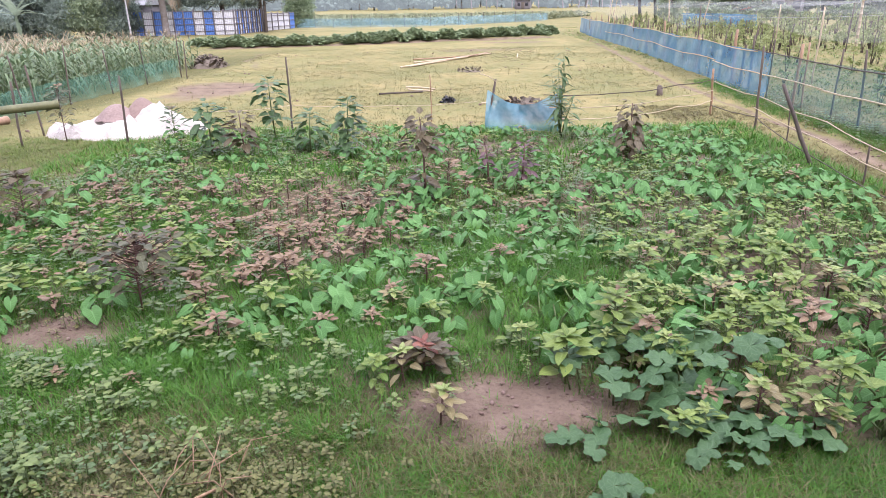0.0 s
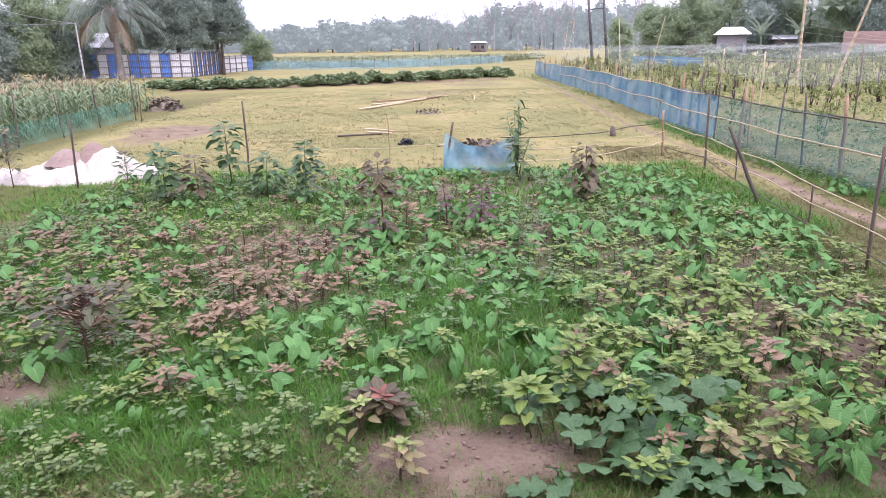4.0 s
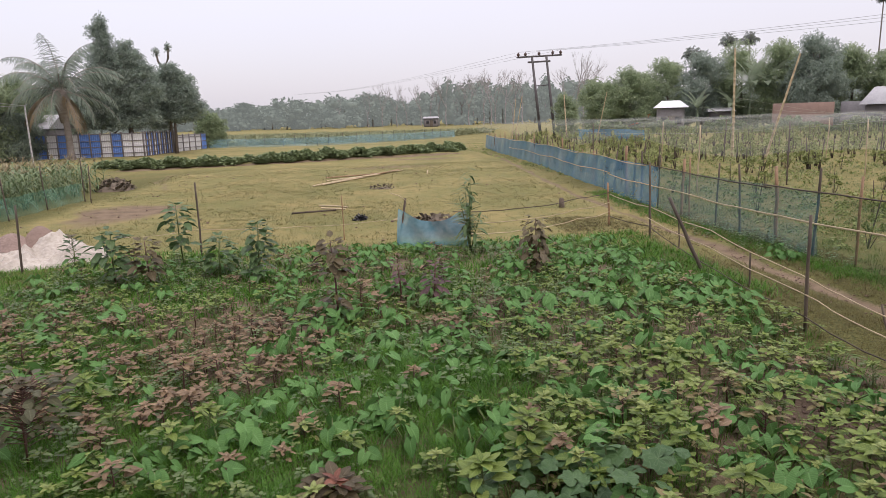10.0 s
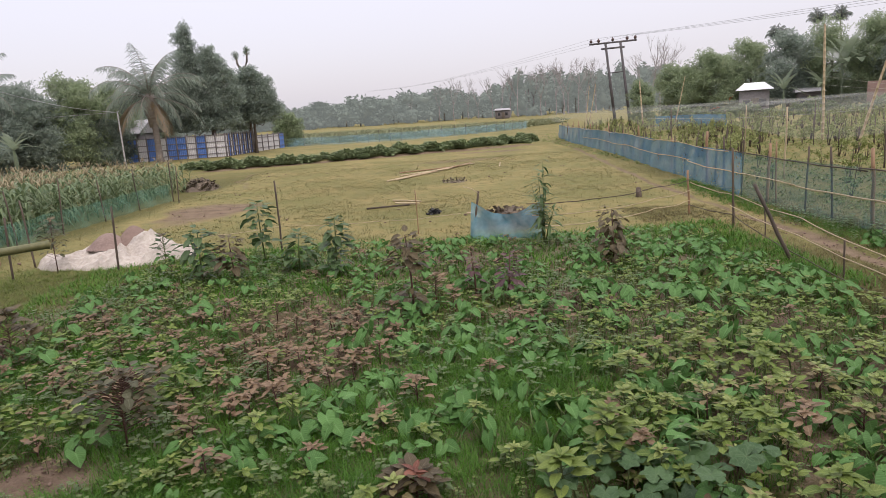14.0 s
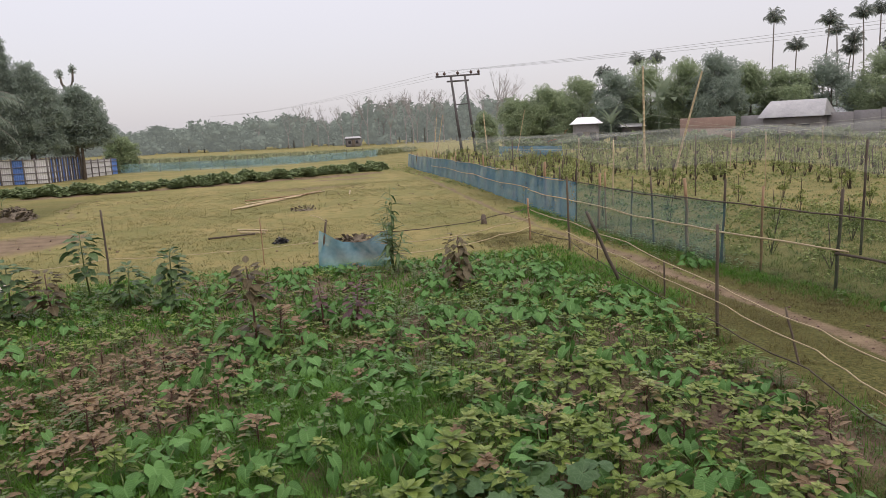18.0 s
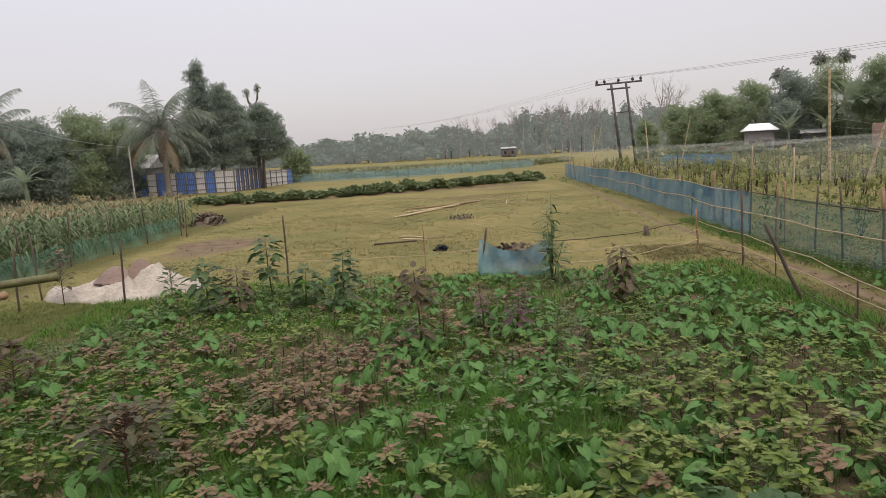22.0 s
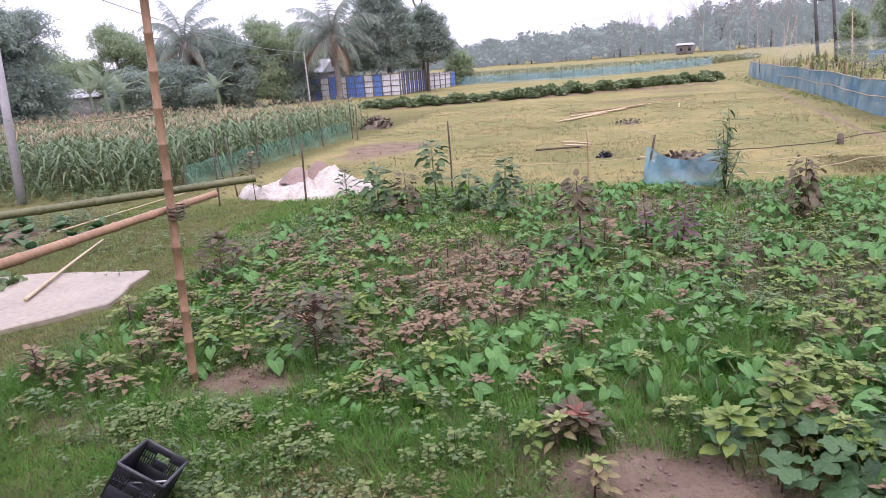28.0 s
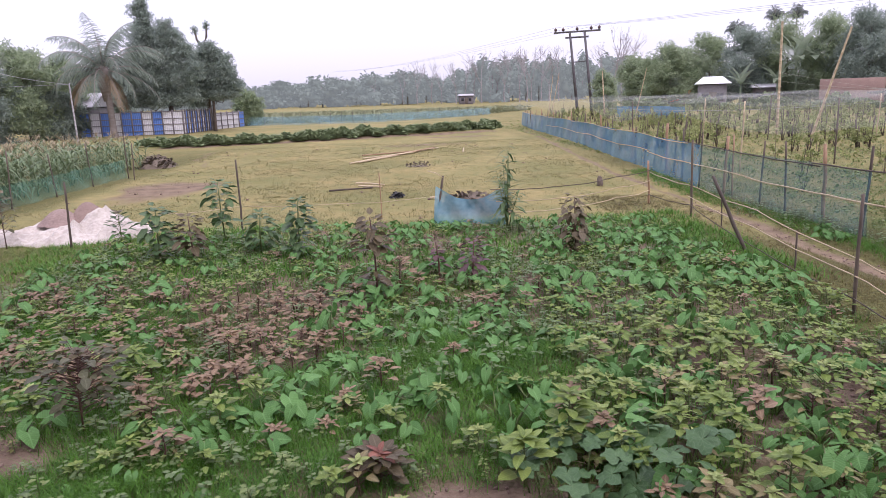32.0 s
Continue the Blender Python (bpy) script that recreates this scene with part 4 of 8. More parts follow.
for i, (heading, d, height, width) in enumerate(SIDE_TREES):
    height += 1.6 if heading > 37 else 0.0
    tree(polar(heading, d), height, width, "broad green tree at the edge of the vegetable field", 4000, 0.34, 60 + i, "tree_light" if i % 3 != 2 else "tree_leaf", base=0.06, group="trees behind the vegetable field", core=0.48)
ARECA = [38.6, 41.9, 40.1, 42.9, 44.5, 45.3, 47.6, 48.5, 49.5, 52.2, 53.6, 55.4, 57.6, 58.3, 59.9, 61.0, 62.1, 63.7, 65.1]
RISES = [129, 120, 93, 108, 124, 127, 111, 110, 106, 150, 130, 125, 141, 142, 128, 127, 124, 100, 98]
kinds = []
for i in range(3):
    p = palm((0, 0), 12.0, "slender areca palm with a tuft of dark fronds", 14, 2.0, 90 + i, 0.5, "areca", 18, 0.085, "areca_palm", 0.7, 1.0, 0)
    tagged(p, group="areca palms behind the vegetable field")
    kinds.append(p)
for i, (heading, rise) in enumerate(zip(ARECA + [43.7, 46.5, 50.6, 54.5, 56.5, 60.5, 62.9, 64.5, 30.6, 52.8, 58.9, 48.0, 29.0, 26.3, 66.2, 51.5, 53.0, 57.0, 60.9, 63.2, 55.9, 61.6, 45.9, 49.9, 43.3], RISES + [95, 98, 98, 115, 112, 118, 108, 90, 90, 105, 118, 92, 90, 76, 95, 112, 98, 118, 108, 112, 104, 98, 84, 88, 82])):
    d = 96 - 8 * (heading - 38) / 28 + (i % 4) * 2.5
    height = 2.3 + rise / 1000 * d - 0.6
    o = kinds[i] if i < 3 else copy_thing(kinds[i % 3], Matrix())
    o.matrix_basis = pose(*polar(heading, d), 0, 0, 0, i * 77)
    for child in o.children:
        if child.name.startswith("trunk"):
            child.scale = (1, 1, height / 12.0)
        else:
            child.location = (child.location.x, child.location.y, height)

palm(polar(53.6, 86), 10.6, "tall coconut palm standing among areca palms", 22, 3.6, 8, leaflets=40, leaflet=0.8, hang=0.85, trunk=0.2)
tree(polar(16.8, 70), 4.3, 3.4, "light green bushy tree beside the power pole", 1800, 0.2, 95, "tree_light", base=0.1, core=0.6)


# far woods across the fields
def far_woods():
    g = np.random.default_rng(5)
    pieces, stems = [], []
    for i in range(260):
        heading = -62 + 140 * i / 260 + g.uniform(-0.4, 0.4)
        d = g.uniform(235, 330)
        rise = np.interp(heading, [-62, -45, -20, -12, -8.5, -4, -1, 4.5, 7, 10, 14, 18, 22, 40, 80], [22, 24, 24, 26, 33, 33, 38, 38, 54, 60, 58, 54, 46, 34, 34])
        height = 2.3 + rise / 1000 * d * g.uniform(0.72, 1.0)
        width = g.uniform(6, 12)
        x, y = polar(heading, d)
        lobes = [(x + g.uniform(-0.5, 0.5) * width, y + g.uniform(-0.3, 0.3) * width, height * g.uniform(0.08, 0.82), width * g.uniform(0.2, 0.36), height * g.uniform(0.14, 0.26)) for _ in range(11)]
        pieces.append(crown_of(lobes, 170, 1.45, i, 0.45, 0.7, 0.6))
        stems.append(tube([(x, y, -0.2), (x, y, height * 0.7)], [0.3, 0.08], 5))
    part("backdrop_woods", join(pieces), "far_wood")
    tagged(bpy.data.objects["backdrop_woods"], "grey-green woodland backdrop across the far fields, its haze put in as glow", "woodland", kind="structure")
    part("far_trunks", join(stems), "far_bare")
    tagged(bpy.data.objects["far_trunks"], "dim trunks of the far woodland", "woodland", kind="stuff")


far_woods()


def bare_tree(at, height, seed):
    r = random.Random(seed)
    t = thing("bare_tree", "leafless pale grey tree above the far woods", "tree", (*at, 0), "bare trees in the far woods")
    pieces = []

    def grow(p, d, l, rad, depth):
        q = p + d * l
        pieces.append(tube([p, p.lerp(q, 0.5) + Vector((r.uniform(-1, 1), r.uniform(-1, 1), 0)) * l * 0.05, q], [rad, rad * 0.8, rad * 0.6], 4, False))
        if depth:
            for _ in range(3):
                grow(q, (d + Vector((r.uniform(-1, 1), r.uniform(-1, 1), r.uniform(-0.1, 0.6))) * 0.6).normalized(), l * r.uniform(0.55, 0.8), rad * 0.55, depth - 1)

    grow(Vector((0, 0, -0.1)), Vector((0, 0, 1)), height * 0.36, height * 0.014, 4)
    part("branchwork", join(pieces), "far_bare", t)


for i, (heading, d, height) in enumerate([(1.6, 240, 15), (2.8, 245, 14), (7.6, 250, 17), (9.2, 245, 18), (17.6, 190, 18), (18.8, 195, 16), (5.6, 250, 14), (-5.6, 250, 11), (11.0, 240, 18), (66.6, 60, 11.5), (-47.2, 52, 10.5), (4.8, 235, 14), (6.3, 240, 16), (6.9, 232, 17), (8.2, 238, 17), (8.8, 230, 16), (10.0, 235, 17), (10.6, 228, 18), (11.8, 236, 17), (12.4, 230, 16), (3.6, 238, 12), (0.4, 240, 12), (-2.0, 245, 11), (13.2, 232, 17), (17.0, 196, 16), (18.1, 120, 11.5)]):
    bare_tree(polar(heading, d), height, 200 + i)


# a lopped tree behind the compound
def lopped_tree():
    t = thing("lopped_tree", "lopped tree with two stubby regrown branches", "tree", (-16.8, 62.4, 0))
    part("trunk", join([tube([(0, 0, -0.1), (0.1, 0, 4), (0, 0, 7.4)], [0.2, 0.16, 0.12], 7), tube([(0, 0, 7.0), (-0.45, 0, 7.8), (-0.55, 0, 8.7)], [0.12, 0.1, 0.06], 6), tube([(0, 0, 7.2), (0.4, 0, 8.0), (0.5, 0, 9.0)], [0.11, 0.1, 0.06], 6)]), "bark", t)
    part("regrowth", crown_of([(-0.6, 0, 8.7, 0.28, 0.22), (-0.52, 0, 8.4, 0.24, 0.24)], 60, 0.2, 9, 0.1), "tree_leaf", t)
    part("regrowth", crown_of([(0.5, 0, 9.0, 0.32, 0.2), (0.45, 0, 8.7, 0.24, 0.28)], 60, 0.2, 10, 0.1), "tree_leaf", t)


lopped_tree()


# ---- net fence beside the path ----
def fence_x(y):
    return np.interp(y, [0, 2, 3.6, 5.2, 7.1, 9.6, 12, 15, 20, 27, 33, 46, 52], [7.6, 7.55, 7.55, 7.4, 7.3, 6.95, 6.9, 6.95, 7.4, 7.85, 8.35, 8.85, 9.3])


def net_strip(points, low, high, ripple=0.02, step=0.25, sag=0.0, seed=0):
    """A hanging net along points (x, y), rippled, from low to high."""
    r = random.Random(seed)
    line = [Vector((*p, 0)) for p in points]
    cols = []
    for a, b in zip(line, line[1:]):
        n = max(1, int((b - a).length / step))
        cols += [(a.lerp(b, i / n), (b - a).normalized(), i / n) for i in range(n)]
    cols.append((line[-1], (line[-1] - line[-2]).normalized(), 1.0))
    vs, ts = [], []
    rows = 6
    for i, (p, d, f) in enumerate(cols):
        side = Vector((-d.y, d.x, 0))
        top = high - sag * math.sin(math.pi * f) + r.uniform(-0.012, 0.012)
        for j in range(rows + 1):
            q = p + side * (ripple * math.sin(i * 1.3 + j * 0.7 + seed) + r.uniform(-1, 1) * ripple * 0.4)
            vs.append((q.x, q.y, gz(p.x, p.y) + low + (top - low) * j / rows))
    for i in range(len(cols) - 1):
        for j in range(rows):
            a = i * (rows + 1) + j
            ts += [(a, a + rows + 1, a + rows + 2), (a, a + rows + 2, a + 1)]
    return np.array(vs), np.array(ts)


def rail(points, radius, seed=0, wob=0.01):
    r = random.Random(seed)
    return tube([(x + r.uniform(-wob, wob), y + r.uniform(-wob, wob), z + r.uniform(-wob, wob)) for x, y, z in points], radius, 6)


def stake(at, height, radius, lean=(0, 0), seed=0, sides=6):
    """A rough stake with a crooked line and a cut top."""
    r = random.Random(seed)
    pts = []
    for i in range(6):
        f = i / 5
        pts.append((at[0] + lean[0] * f + r.uniform(-1, 1) * radius * 0.35, at[1] + lean[1] * f + r.uniform(-1, 1) * radius * 0.35, gz(*at) - 0.1 + (height + 0.1) * f))
    return tube(pts, [radius * k for k in (1.1, 1.0, 1.05, 0.95, 1.0, 0.9)], sides)


def path_fence():
    r = random.Random(4)
    f = thing("net_fence", "blue and green nylon net fence on bamboo stakes along the path", "fence", (0, 0, 0))
    near_ys, mid_ys, far_ys = np.arange(1.2, 9.7, 1.2), np.arange(9.6, 15.7, 1.2), np.arange(15.6, 51.7, 1.2)
    teal = part("net", net_strip([(float(fence_x(y)), y) for y in near_ys], 0.03, 1.03, seed=1), "net_teal", f, "sheer dark green net")
    part("net", net_strip([(float(fence_x(y)), y) for y in mid_ys], 0.03, 1.03, seed=5), "net_mid", f, "sheer blue-green net")
    part("net", net_strip([(float(fence_x(y)), y) for y in far_ys], 0.03, 1.03, 0.03, seed=2), "net_blue", f, "faded blue net")
    for i, y in enumerate(np.arange(1.8, 51, 1.0)):
        x = float(fence_x(y)) + 0.06
        big = i % 4 == 1
        height = r.uniform(1.25, 1.55) if y < 16 else r.uniform(1.1, 1.45)
        part("stake", stake((x + (0.15 if big else 0), y + r.uniform(-0.2, 0.2)), height, r.uniform(0.03, 0.04) if big else r.uniform(0.016, 0.024), (r.uniform(-0.08, 0.08), r.uniform(-0.1, 0.1)), i), "bamboo_old" if big or i % 5 == 2 else "stake_wood", f)
    for k, (y0, y1, z, mat, rad) in enumerate([(1.0, 5.6, 1.03, "bamboo_dark", 0.014), (5.4, 11.0, 1.03, "bamboo_dark", 0.013), (10.8, 16.6, 1.02, "bamboo_dark", 0.012), (16.4, 24, 1.03, "bamboo_pale", 0.012), (23.8, 33, 1.02, "bamboo_pale", 0.012), (32.6, 42, 1.02, "bamboo_pale", 0.012), (41.5, 51, 1.02, "bamboo_pale", 0.012),
                                            (1.0, 7.6, 0.53, "bamboo_dark", 0.019), (7.4, 13.2, 0.56, "bamboo_pale", 0.015), (13.0, 20, 0.55, "bamboo_pale", 0.013), (19.8, 29, 0.56, "bamboo_pale", 0.013), (28.5, 40, 0.55, "bamboo_pale", 0.012)]):
        pts = [(float(fence_x(y)) - 0.03, y, gz(fence_x(y), y) + z + 0.03 * math.sin(y * 0.8 + k)) for y in np.linspace(y0, y1, 14)]
        part("rail", rail(pts, rad, k, 0.008), mat, f)


path_fence()

# ---- fences round the plot ----
def plot_stake(at, top, height, radius, mat, label, seed):
    t = thing("fence_post", label, "post", (0, 0, 0), "posts round the garden plot")
    part("shaft", stake(at, height, radius, (top[0] - at[0], top[1] - at[1]), seed), mat, t)


POSTS = [(-2.94, 12.2, -2.95, 12.2, 1.33, 0.018, "bamboo_dark"), (-5.62, 11.45, -5.55, 11.4, 1.12, 0.018, "stake_wood"), (-7.3, 11.2, -7.22, 11.15, 1.08, 0.018, "stake_wood"), (5.12, 13.7, 5.06, 13.7, 0.9, 0.022, "bamboo_old"),
         (5.26, 11.95, 5.22, 11.95, 1.40, 0.02, "stake_wood"), (4.9, 9.15, 4.42, 9.4, 1.08, 0.026, "bamboo_dark"), (4.54, 6.32, 4.5, 6.34, 1.24, 0.018, "stake_wood"), (4.96, 8.1, 4.95, 8.1, 0.5, 0.012, "stake_wood"),
         (4.16, 3.53, 4.17, 3.82, 1.48, 0.027, "bamboo_dark"), (4.74, 5.3, 4.7, 5.52, 0.53, 0.011, "stake_wood"), (4.45, 2.85, 4.48, 2.88, 0.48, 0.018, "bamboo_old"), (5.36, 10.95, 5.33, 10.95, 0.52, 0.011, "stake_wood"), (-0.46, 13.4, -0.48, 13.4, 0.9, 0.012, "bamboo_old")]
for i, (x, y, tx, ty, height, radius, mat) in enumerate(POSTS):
    plot_stake((x, y), (tx, ty), height, radius, mat, "leaning dark bamboo post" if abs(tx - x) > 0.3 else ("weathered upright wooden post in the ground" if height > 0.7 else "short thin stake in the grass"), 300 + i)


def split_bamboo(points, radius, mat, label, seed):
    """A long split cane that sags between the posts it is tied to."""
    r = random.Random(seed)
    pts = [Vector(p) for p in points]
    out = []
    for a, b in zip(pts, pts[1:]):
        for i in range(6):
            f = i / 6
            out.append(a.lerp(b, f) + Vector((r.uniform(-0.01, 0.01), r.uniform(-0.01, 0.01), -0.03 * math.sin(math.pi * f) + r.uniform(-0.006, 0.006))))
    out.append(pts[-1])
    t = thing("split_cane", label, "cane", (0, 0, 0), "split canes round the garden plot")
    part("cane", tube(out, radius, 5), mat, t)


SIDE = [(5.12, 13.7), (5.26, 11.95), (4.9, 9.15), (4.54, 6.32), (4.3, 4.7), (4.14, 3.6)]
for k, (z0, z1, off, mat) in enumerate([(0.20, 0.16, -0.03, "bamboo_dark")]):
    n = len(SIDE)
    split_bamboo([(x + off, y, z0 + (z1 - z0) * i / n + 0.06 * math.sin(i * 2.1 + k * 1.7)) for i, (x, y) in enumerate(SIDE)], 0.0075, mat, "long pale split bamboo cane tied along the posts", 400 + k)
FAN = [[(5.12, 13.7, 0.66), (5.29, 11.95, 0.58), (4.95, 9.15, 0.62), (4.62, 6.4, 0.55), (4.54, 4.9, 0.48), (4.47, 3.85, 0.45), (4.03, 2.73, 0.45), (3.92, 2.2, 0.45), (3.5, 1.5, 0.5)], [(5.2, 11.95, 0.40), (4.93, 9.15, 0.38), (4.52, 6.4, 0.42), (4.25, 4.6, 0.42), (3.96, 3.42, 0.41), (3.78, 2.82, 0.38), (3.7, 2.13, 0.36), (3.55, 1.6, 0.3)], [(4.2, 3.9, 0.34), (4.15, 3.35, 0.35), (3.97, 2.68, 0.35), (4.0, 2.05, 0.33)], [(4.25, 3.75, 0.3), (4.0, 3.1, 0.22), (3.8, 2.5, 0.14)], [(4.14, 3.9, 0.28), (4.1, 3.2, 0.2), (3.95, 2.4, 0.06)]]
for k, line in enumerate(FAN):
    split_bamboo(line, 0.0075 if k < 2 else 0.0045, ("bamboo_pale", "bamboo_pale", "bamboo_old", "bamboo_dark", "bamboo_old")[k], "long split bamboo cane tied along the posts", 440 + k)
for k, z in enumerate((0.24, 0.44, 0.66)):
    split_bamboo([(1.75 - 0.1 * k, 12.0, z), (3.0, 12.3, z - 0.02), (4.2, 13.0, z + 0.03), (5.1, 13.68, z + 0.05)], 0.008, "bamboo_dark" if k == 2 else "bamboo_pale", "thin split bamboo cane along the far edge of the plot", 410 + k)
split_bamboo([(0.4, 12.4, 0.5), (-1.2, 12.35, 0.46), (-2.94, 12.22, 0.5), (-4.3, 11.9, 0.45)], 0.005, "bamboo_pale", "thin split bamboo cane along the far edge of the plot", 420)
for k in range(3):
    r = random.Random(430 + k)
    y = 3.6 + r.uniform(-0.1, 0.15)
    split_bamboo([(4.2, y, 0.42 + r.uniform(-0.1, 0.1)), (4.2 + r.uniform(-0.25, 0.5), y - r.uniform(0.5, 1.2), r.uniform(0.05, 0.25))], 0.005, "bamboo_pale", "frayed end of a split cane hanging from a post", 430 + k)

def small_net():
    f = thing("blue_net_panel", "sagging faded blue net tied between a post and a shrub", "net", (0, 0, 0))
    part("net", net_strip([(0.58, 12.33), (1.2, 12.2), (1.86, 12.0)], 0.02, 0.72, 0.04, 0.1, 0.0, 3), "net_cyan", f)
    o = f.children[0]
    me = o.data
    for v in me.vertices:
        f0 = (v.co.x - 0.58) / 1.28
        v.co.z *= 1.0 - 0.42 * math.sin(math.pi * min(1, max(0, f0))) ** 1.2 * (1 - 0.3 * f0)
        v.co.x -= 0.06 * (1 - f0) * (0.8 - v.co.z)
    part("post", stake((0.53, 12.35), 0.9, 0.022, (0.2, 0.0), 9), "stake_wood", f)
    part("tie", tube([(0.72, 12.33, 0.86), (0.6, 12.3, 0.95), (0.45, 12.5, 0.98)], 0.008, 5), "bamboo_pale", f)


small_net()


# ---- maize field, its net and posts ----
def maize(seed):
    """One maize plant: stalk, long arching leaves, tassel."""
    r = random.Random(seed)
    h = 1.22
    pieces = [tube([(0, 0, 0), (0.01, 0.01, h * 0.5), (0.0, 0.02, h)], [0.014, 0.011, 0.005], 5) + (0,)]
    for i in range(11):
        z = 0.12 + (h - 0.2) * i / 11
        l = leaf(r.uniform(0.5, 0.8), 0.075, 0.3, 0.0, 0.42, 5)[0]
        rise, drop = r.uniform(0.7, 1.0), r.uniform(1.0, 1.7)
        l = np.stack([l[:, 0] * 0.75, l[:, 1], l[:, 2] + l[:, 0] * rise - drop * l[:, 0] ** 2 * 1.1], -1)
        pieces.append(posed((l, leaf(1, 1, rows=5)[1], 0), Matrix.Translation((0, 0, z)) @ Matrix.Rotation(i * 3.14 + r.uniform(-0.6, 0.6), 4, "Z")))
    for i in range(5):
        a = r.uniform(0, 6.28)
        s = r.uniform(0.03, 0.16)
        pieces.append(tube([(0, 0.02, h - 0.03), (math.cos(a) * s * 0.6, math.sin(a) * s * 0.6, h + 0.10), (math.cos(a) * s, math.sin(a) * s, h + r.uniform(0.10, 0.22))], [0.007, 0.008, 0.004], 4) + (1,))
    return join(pieces)


def maize_field():
    g = np.random.default_rng(12)
    kinds = [maize(500 + i) for i in range(5)]
    spots = []
    for y in np.arange(13.2, 29.5, 0.42):
        right = -9.75 if y < 27 else -10.5 - (y - 27) * 0.25
        left = -18 if y < 16 else -34
        for x in np.arange(left, right, 0.42 if y < 26 else 0.55):
            if y > 30 and x > -14 - (y - 30) * 0.3:
                continue
            if y > 18 and x < -11 and g.random() < 0.35:
                continue
            spots.append((x + g.uniform(-0.12, 0.12), y + g.uniform(-0.12, 0.12)))
    spots = np.array(spots)
    near = np.hypot(spots[:, 0] + 8, spots[:, 1] - 12)
    order = np.argsort(near)
    front, rest = spots[order[:90]], spots[order[90:]]
    models = []
    for i, piece in enumerate(kinds):
        t = thing("maize_plant", "tall maize plant with drying tassels at the field edge", "maize", (0, 0, 0), "maize at the field edge")
        keep = np.asarray(piece[2]) == 0
        part("stalk_and_leaves", (piece[0], np.asarray(piece[1])[keep]), "corn", t)
        used = np.unique(np.asarray(piece[1])[~keep])
        part("tassel", (np.asarray(piece[0])[used], np.searchsorted(used, np.asarray(piece[1])[~keep])), "tassel", t)
        models.append(t)
    for i, (x, y) in enumerate(front):
        m = pose(x, y, gz(x, y), 0, 0, i * 67)
        o = models[i] if i < 5 else copy_thing(models[i % 5], m)
        o.matrix_basis = m @ Matrix.Diagonal((1, 1, g.uniform(0.88, 1.08), 1))
    parts = []
    for i in range(5):
        s = rest[i::5]
        parts.append(placed(kinds[i], np.c_[s, ground_height(s[:, 0], s[:, 1])], g.uniform(0, 6.28, len(s)), g.uniform(0.78, 1.08, (len(s), 1)) * np.interp(np.hypot(s[:, 0], s[:, 1]), [18, 38], [1.0, 0.86])[:, None]))
    part("maize_field", join(parts), ["corn", "tassel"])
    tagged(bpy.data.objects["maize_field"], "dense field of ripening maize with brown tassels", "maize field", kind="stuff")


maize_field()


def maize_net():
    f = thing("maize_net_fence", "low green net fence on thin stakes beside the maize", "fence", (0, 0, 0))
    line = [(-9.2, 12.9), (-9.3, 14.6), (-9.35, 16.5), (-9.3, 18.6), (-9.2, 20.6), (-8.95, 22.6)]
    part("net", net_strip(line, 0.02, 0.58, 0.04, 0.25, 0.0, 8), "net_green", f)
    for i, (x, y) in enumerate(line + [(-8.5, 21.9), (-7.6, 12.3)]):
        part("stake", stake((x + 0.04, y), 1.15 + 0.12 * (i % 3), 0.017, (random.Random(i).uniform(-0.15, 0.1), 0), 520 + i), "stake_wood", f)


maize_net()


# ---- bean hedge on the bank ----
def bean_bush(seed):
    r = random.Random(seed)
    lobes = [(r.uniform(-0.5, 0.5), r.uniform(-0.35, 0.35), r.uniform(0.12, 0.5), r.uniform(0.22, 0.36), r.uniform(0.16, 0.26)) for _ in range(8)]
    t = thing("bean_bush", "leafy green bean bush on the low bank", "bush", (0, 0, 0), "bean bushes on the bank")
    part("foliage", crown_of(lobes, 620, 0.125, seed, 0.2, 0.8, 0.25), "bean", t)
    part("stems", join([tube([(0, 0, -0.05), (x * 0.6, y * 0.6, z)], [0.012, 0.006], 4) for x, y, z, _, _ in lobes]), "stem_green", t)
    return t


bushes = [bean_bush(540 + i) for i in range(4)]
k = 0
for i in range(42):
    f = i / 41
    if 0.335 < f < 0.36:
        continue
    x, y = -13.6 + 20.0 * f, 37.6 + 8.6 * f ** 1.3 + 0.3 * math.sin(i * 2.2)
    m = pose(x, y, gz(x, y) - 0.02, 0, 0, i * 83)
    o = bushes[k] if k < 4 else copy_thing(bushes[k % 4], m)
    o.matrix_basis = m @ Matrix.Diagonal((1.05, 1.0, 0.62 + 0.13 * math.sin(i * 1.9) + 0.2 * f, 1))
    k += 1


# ---- far net and far crops ----
def far_net():
    f = thing("far_net_fence", "long pale blue-green net fence across the fields", "fence", (0, 0, 0))
    line = [(-15.5, 71), (-8, 69.5), (-3.5, 69), (2, 73), (7, 79), (11.5, 86)]
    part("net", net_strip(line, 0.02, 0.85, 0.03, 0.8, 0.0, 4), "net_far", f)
    for i, (a, b) in enumerate(zip(line, line[1:])):
        for j in range(4):
            x, y = a[0] + (b[0] - a[0]) * j / 4, a[1] + (b[1] - a[1]) * j / 4
            part("stake", stake((x, y + 0.05), 1.15, 0.03, (0, 0), i * 4 + j), "stake_wood", f)


far_net()


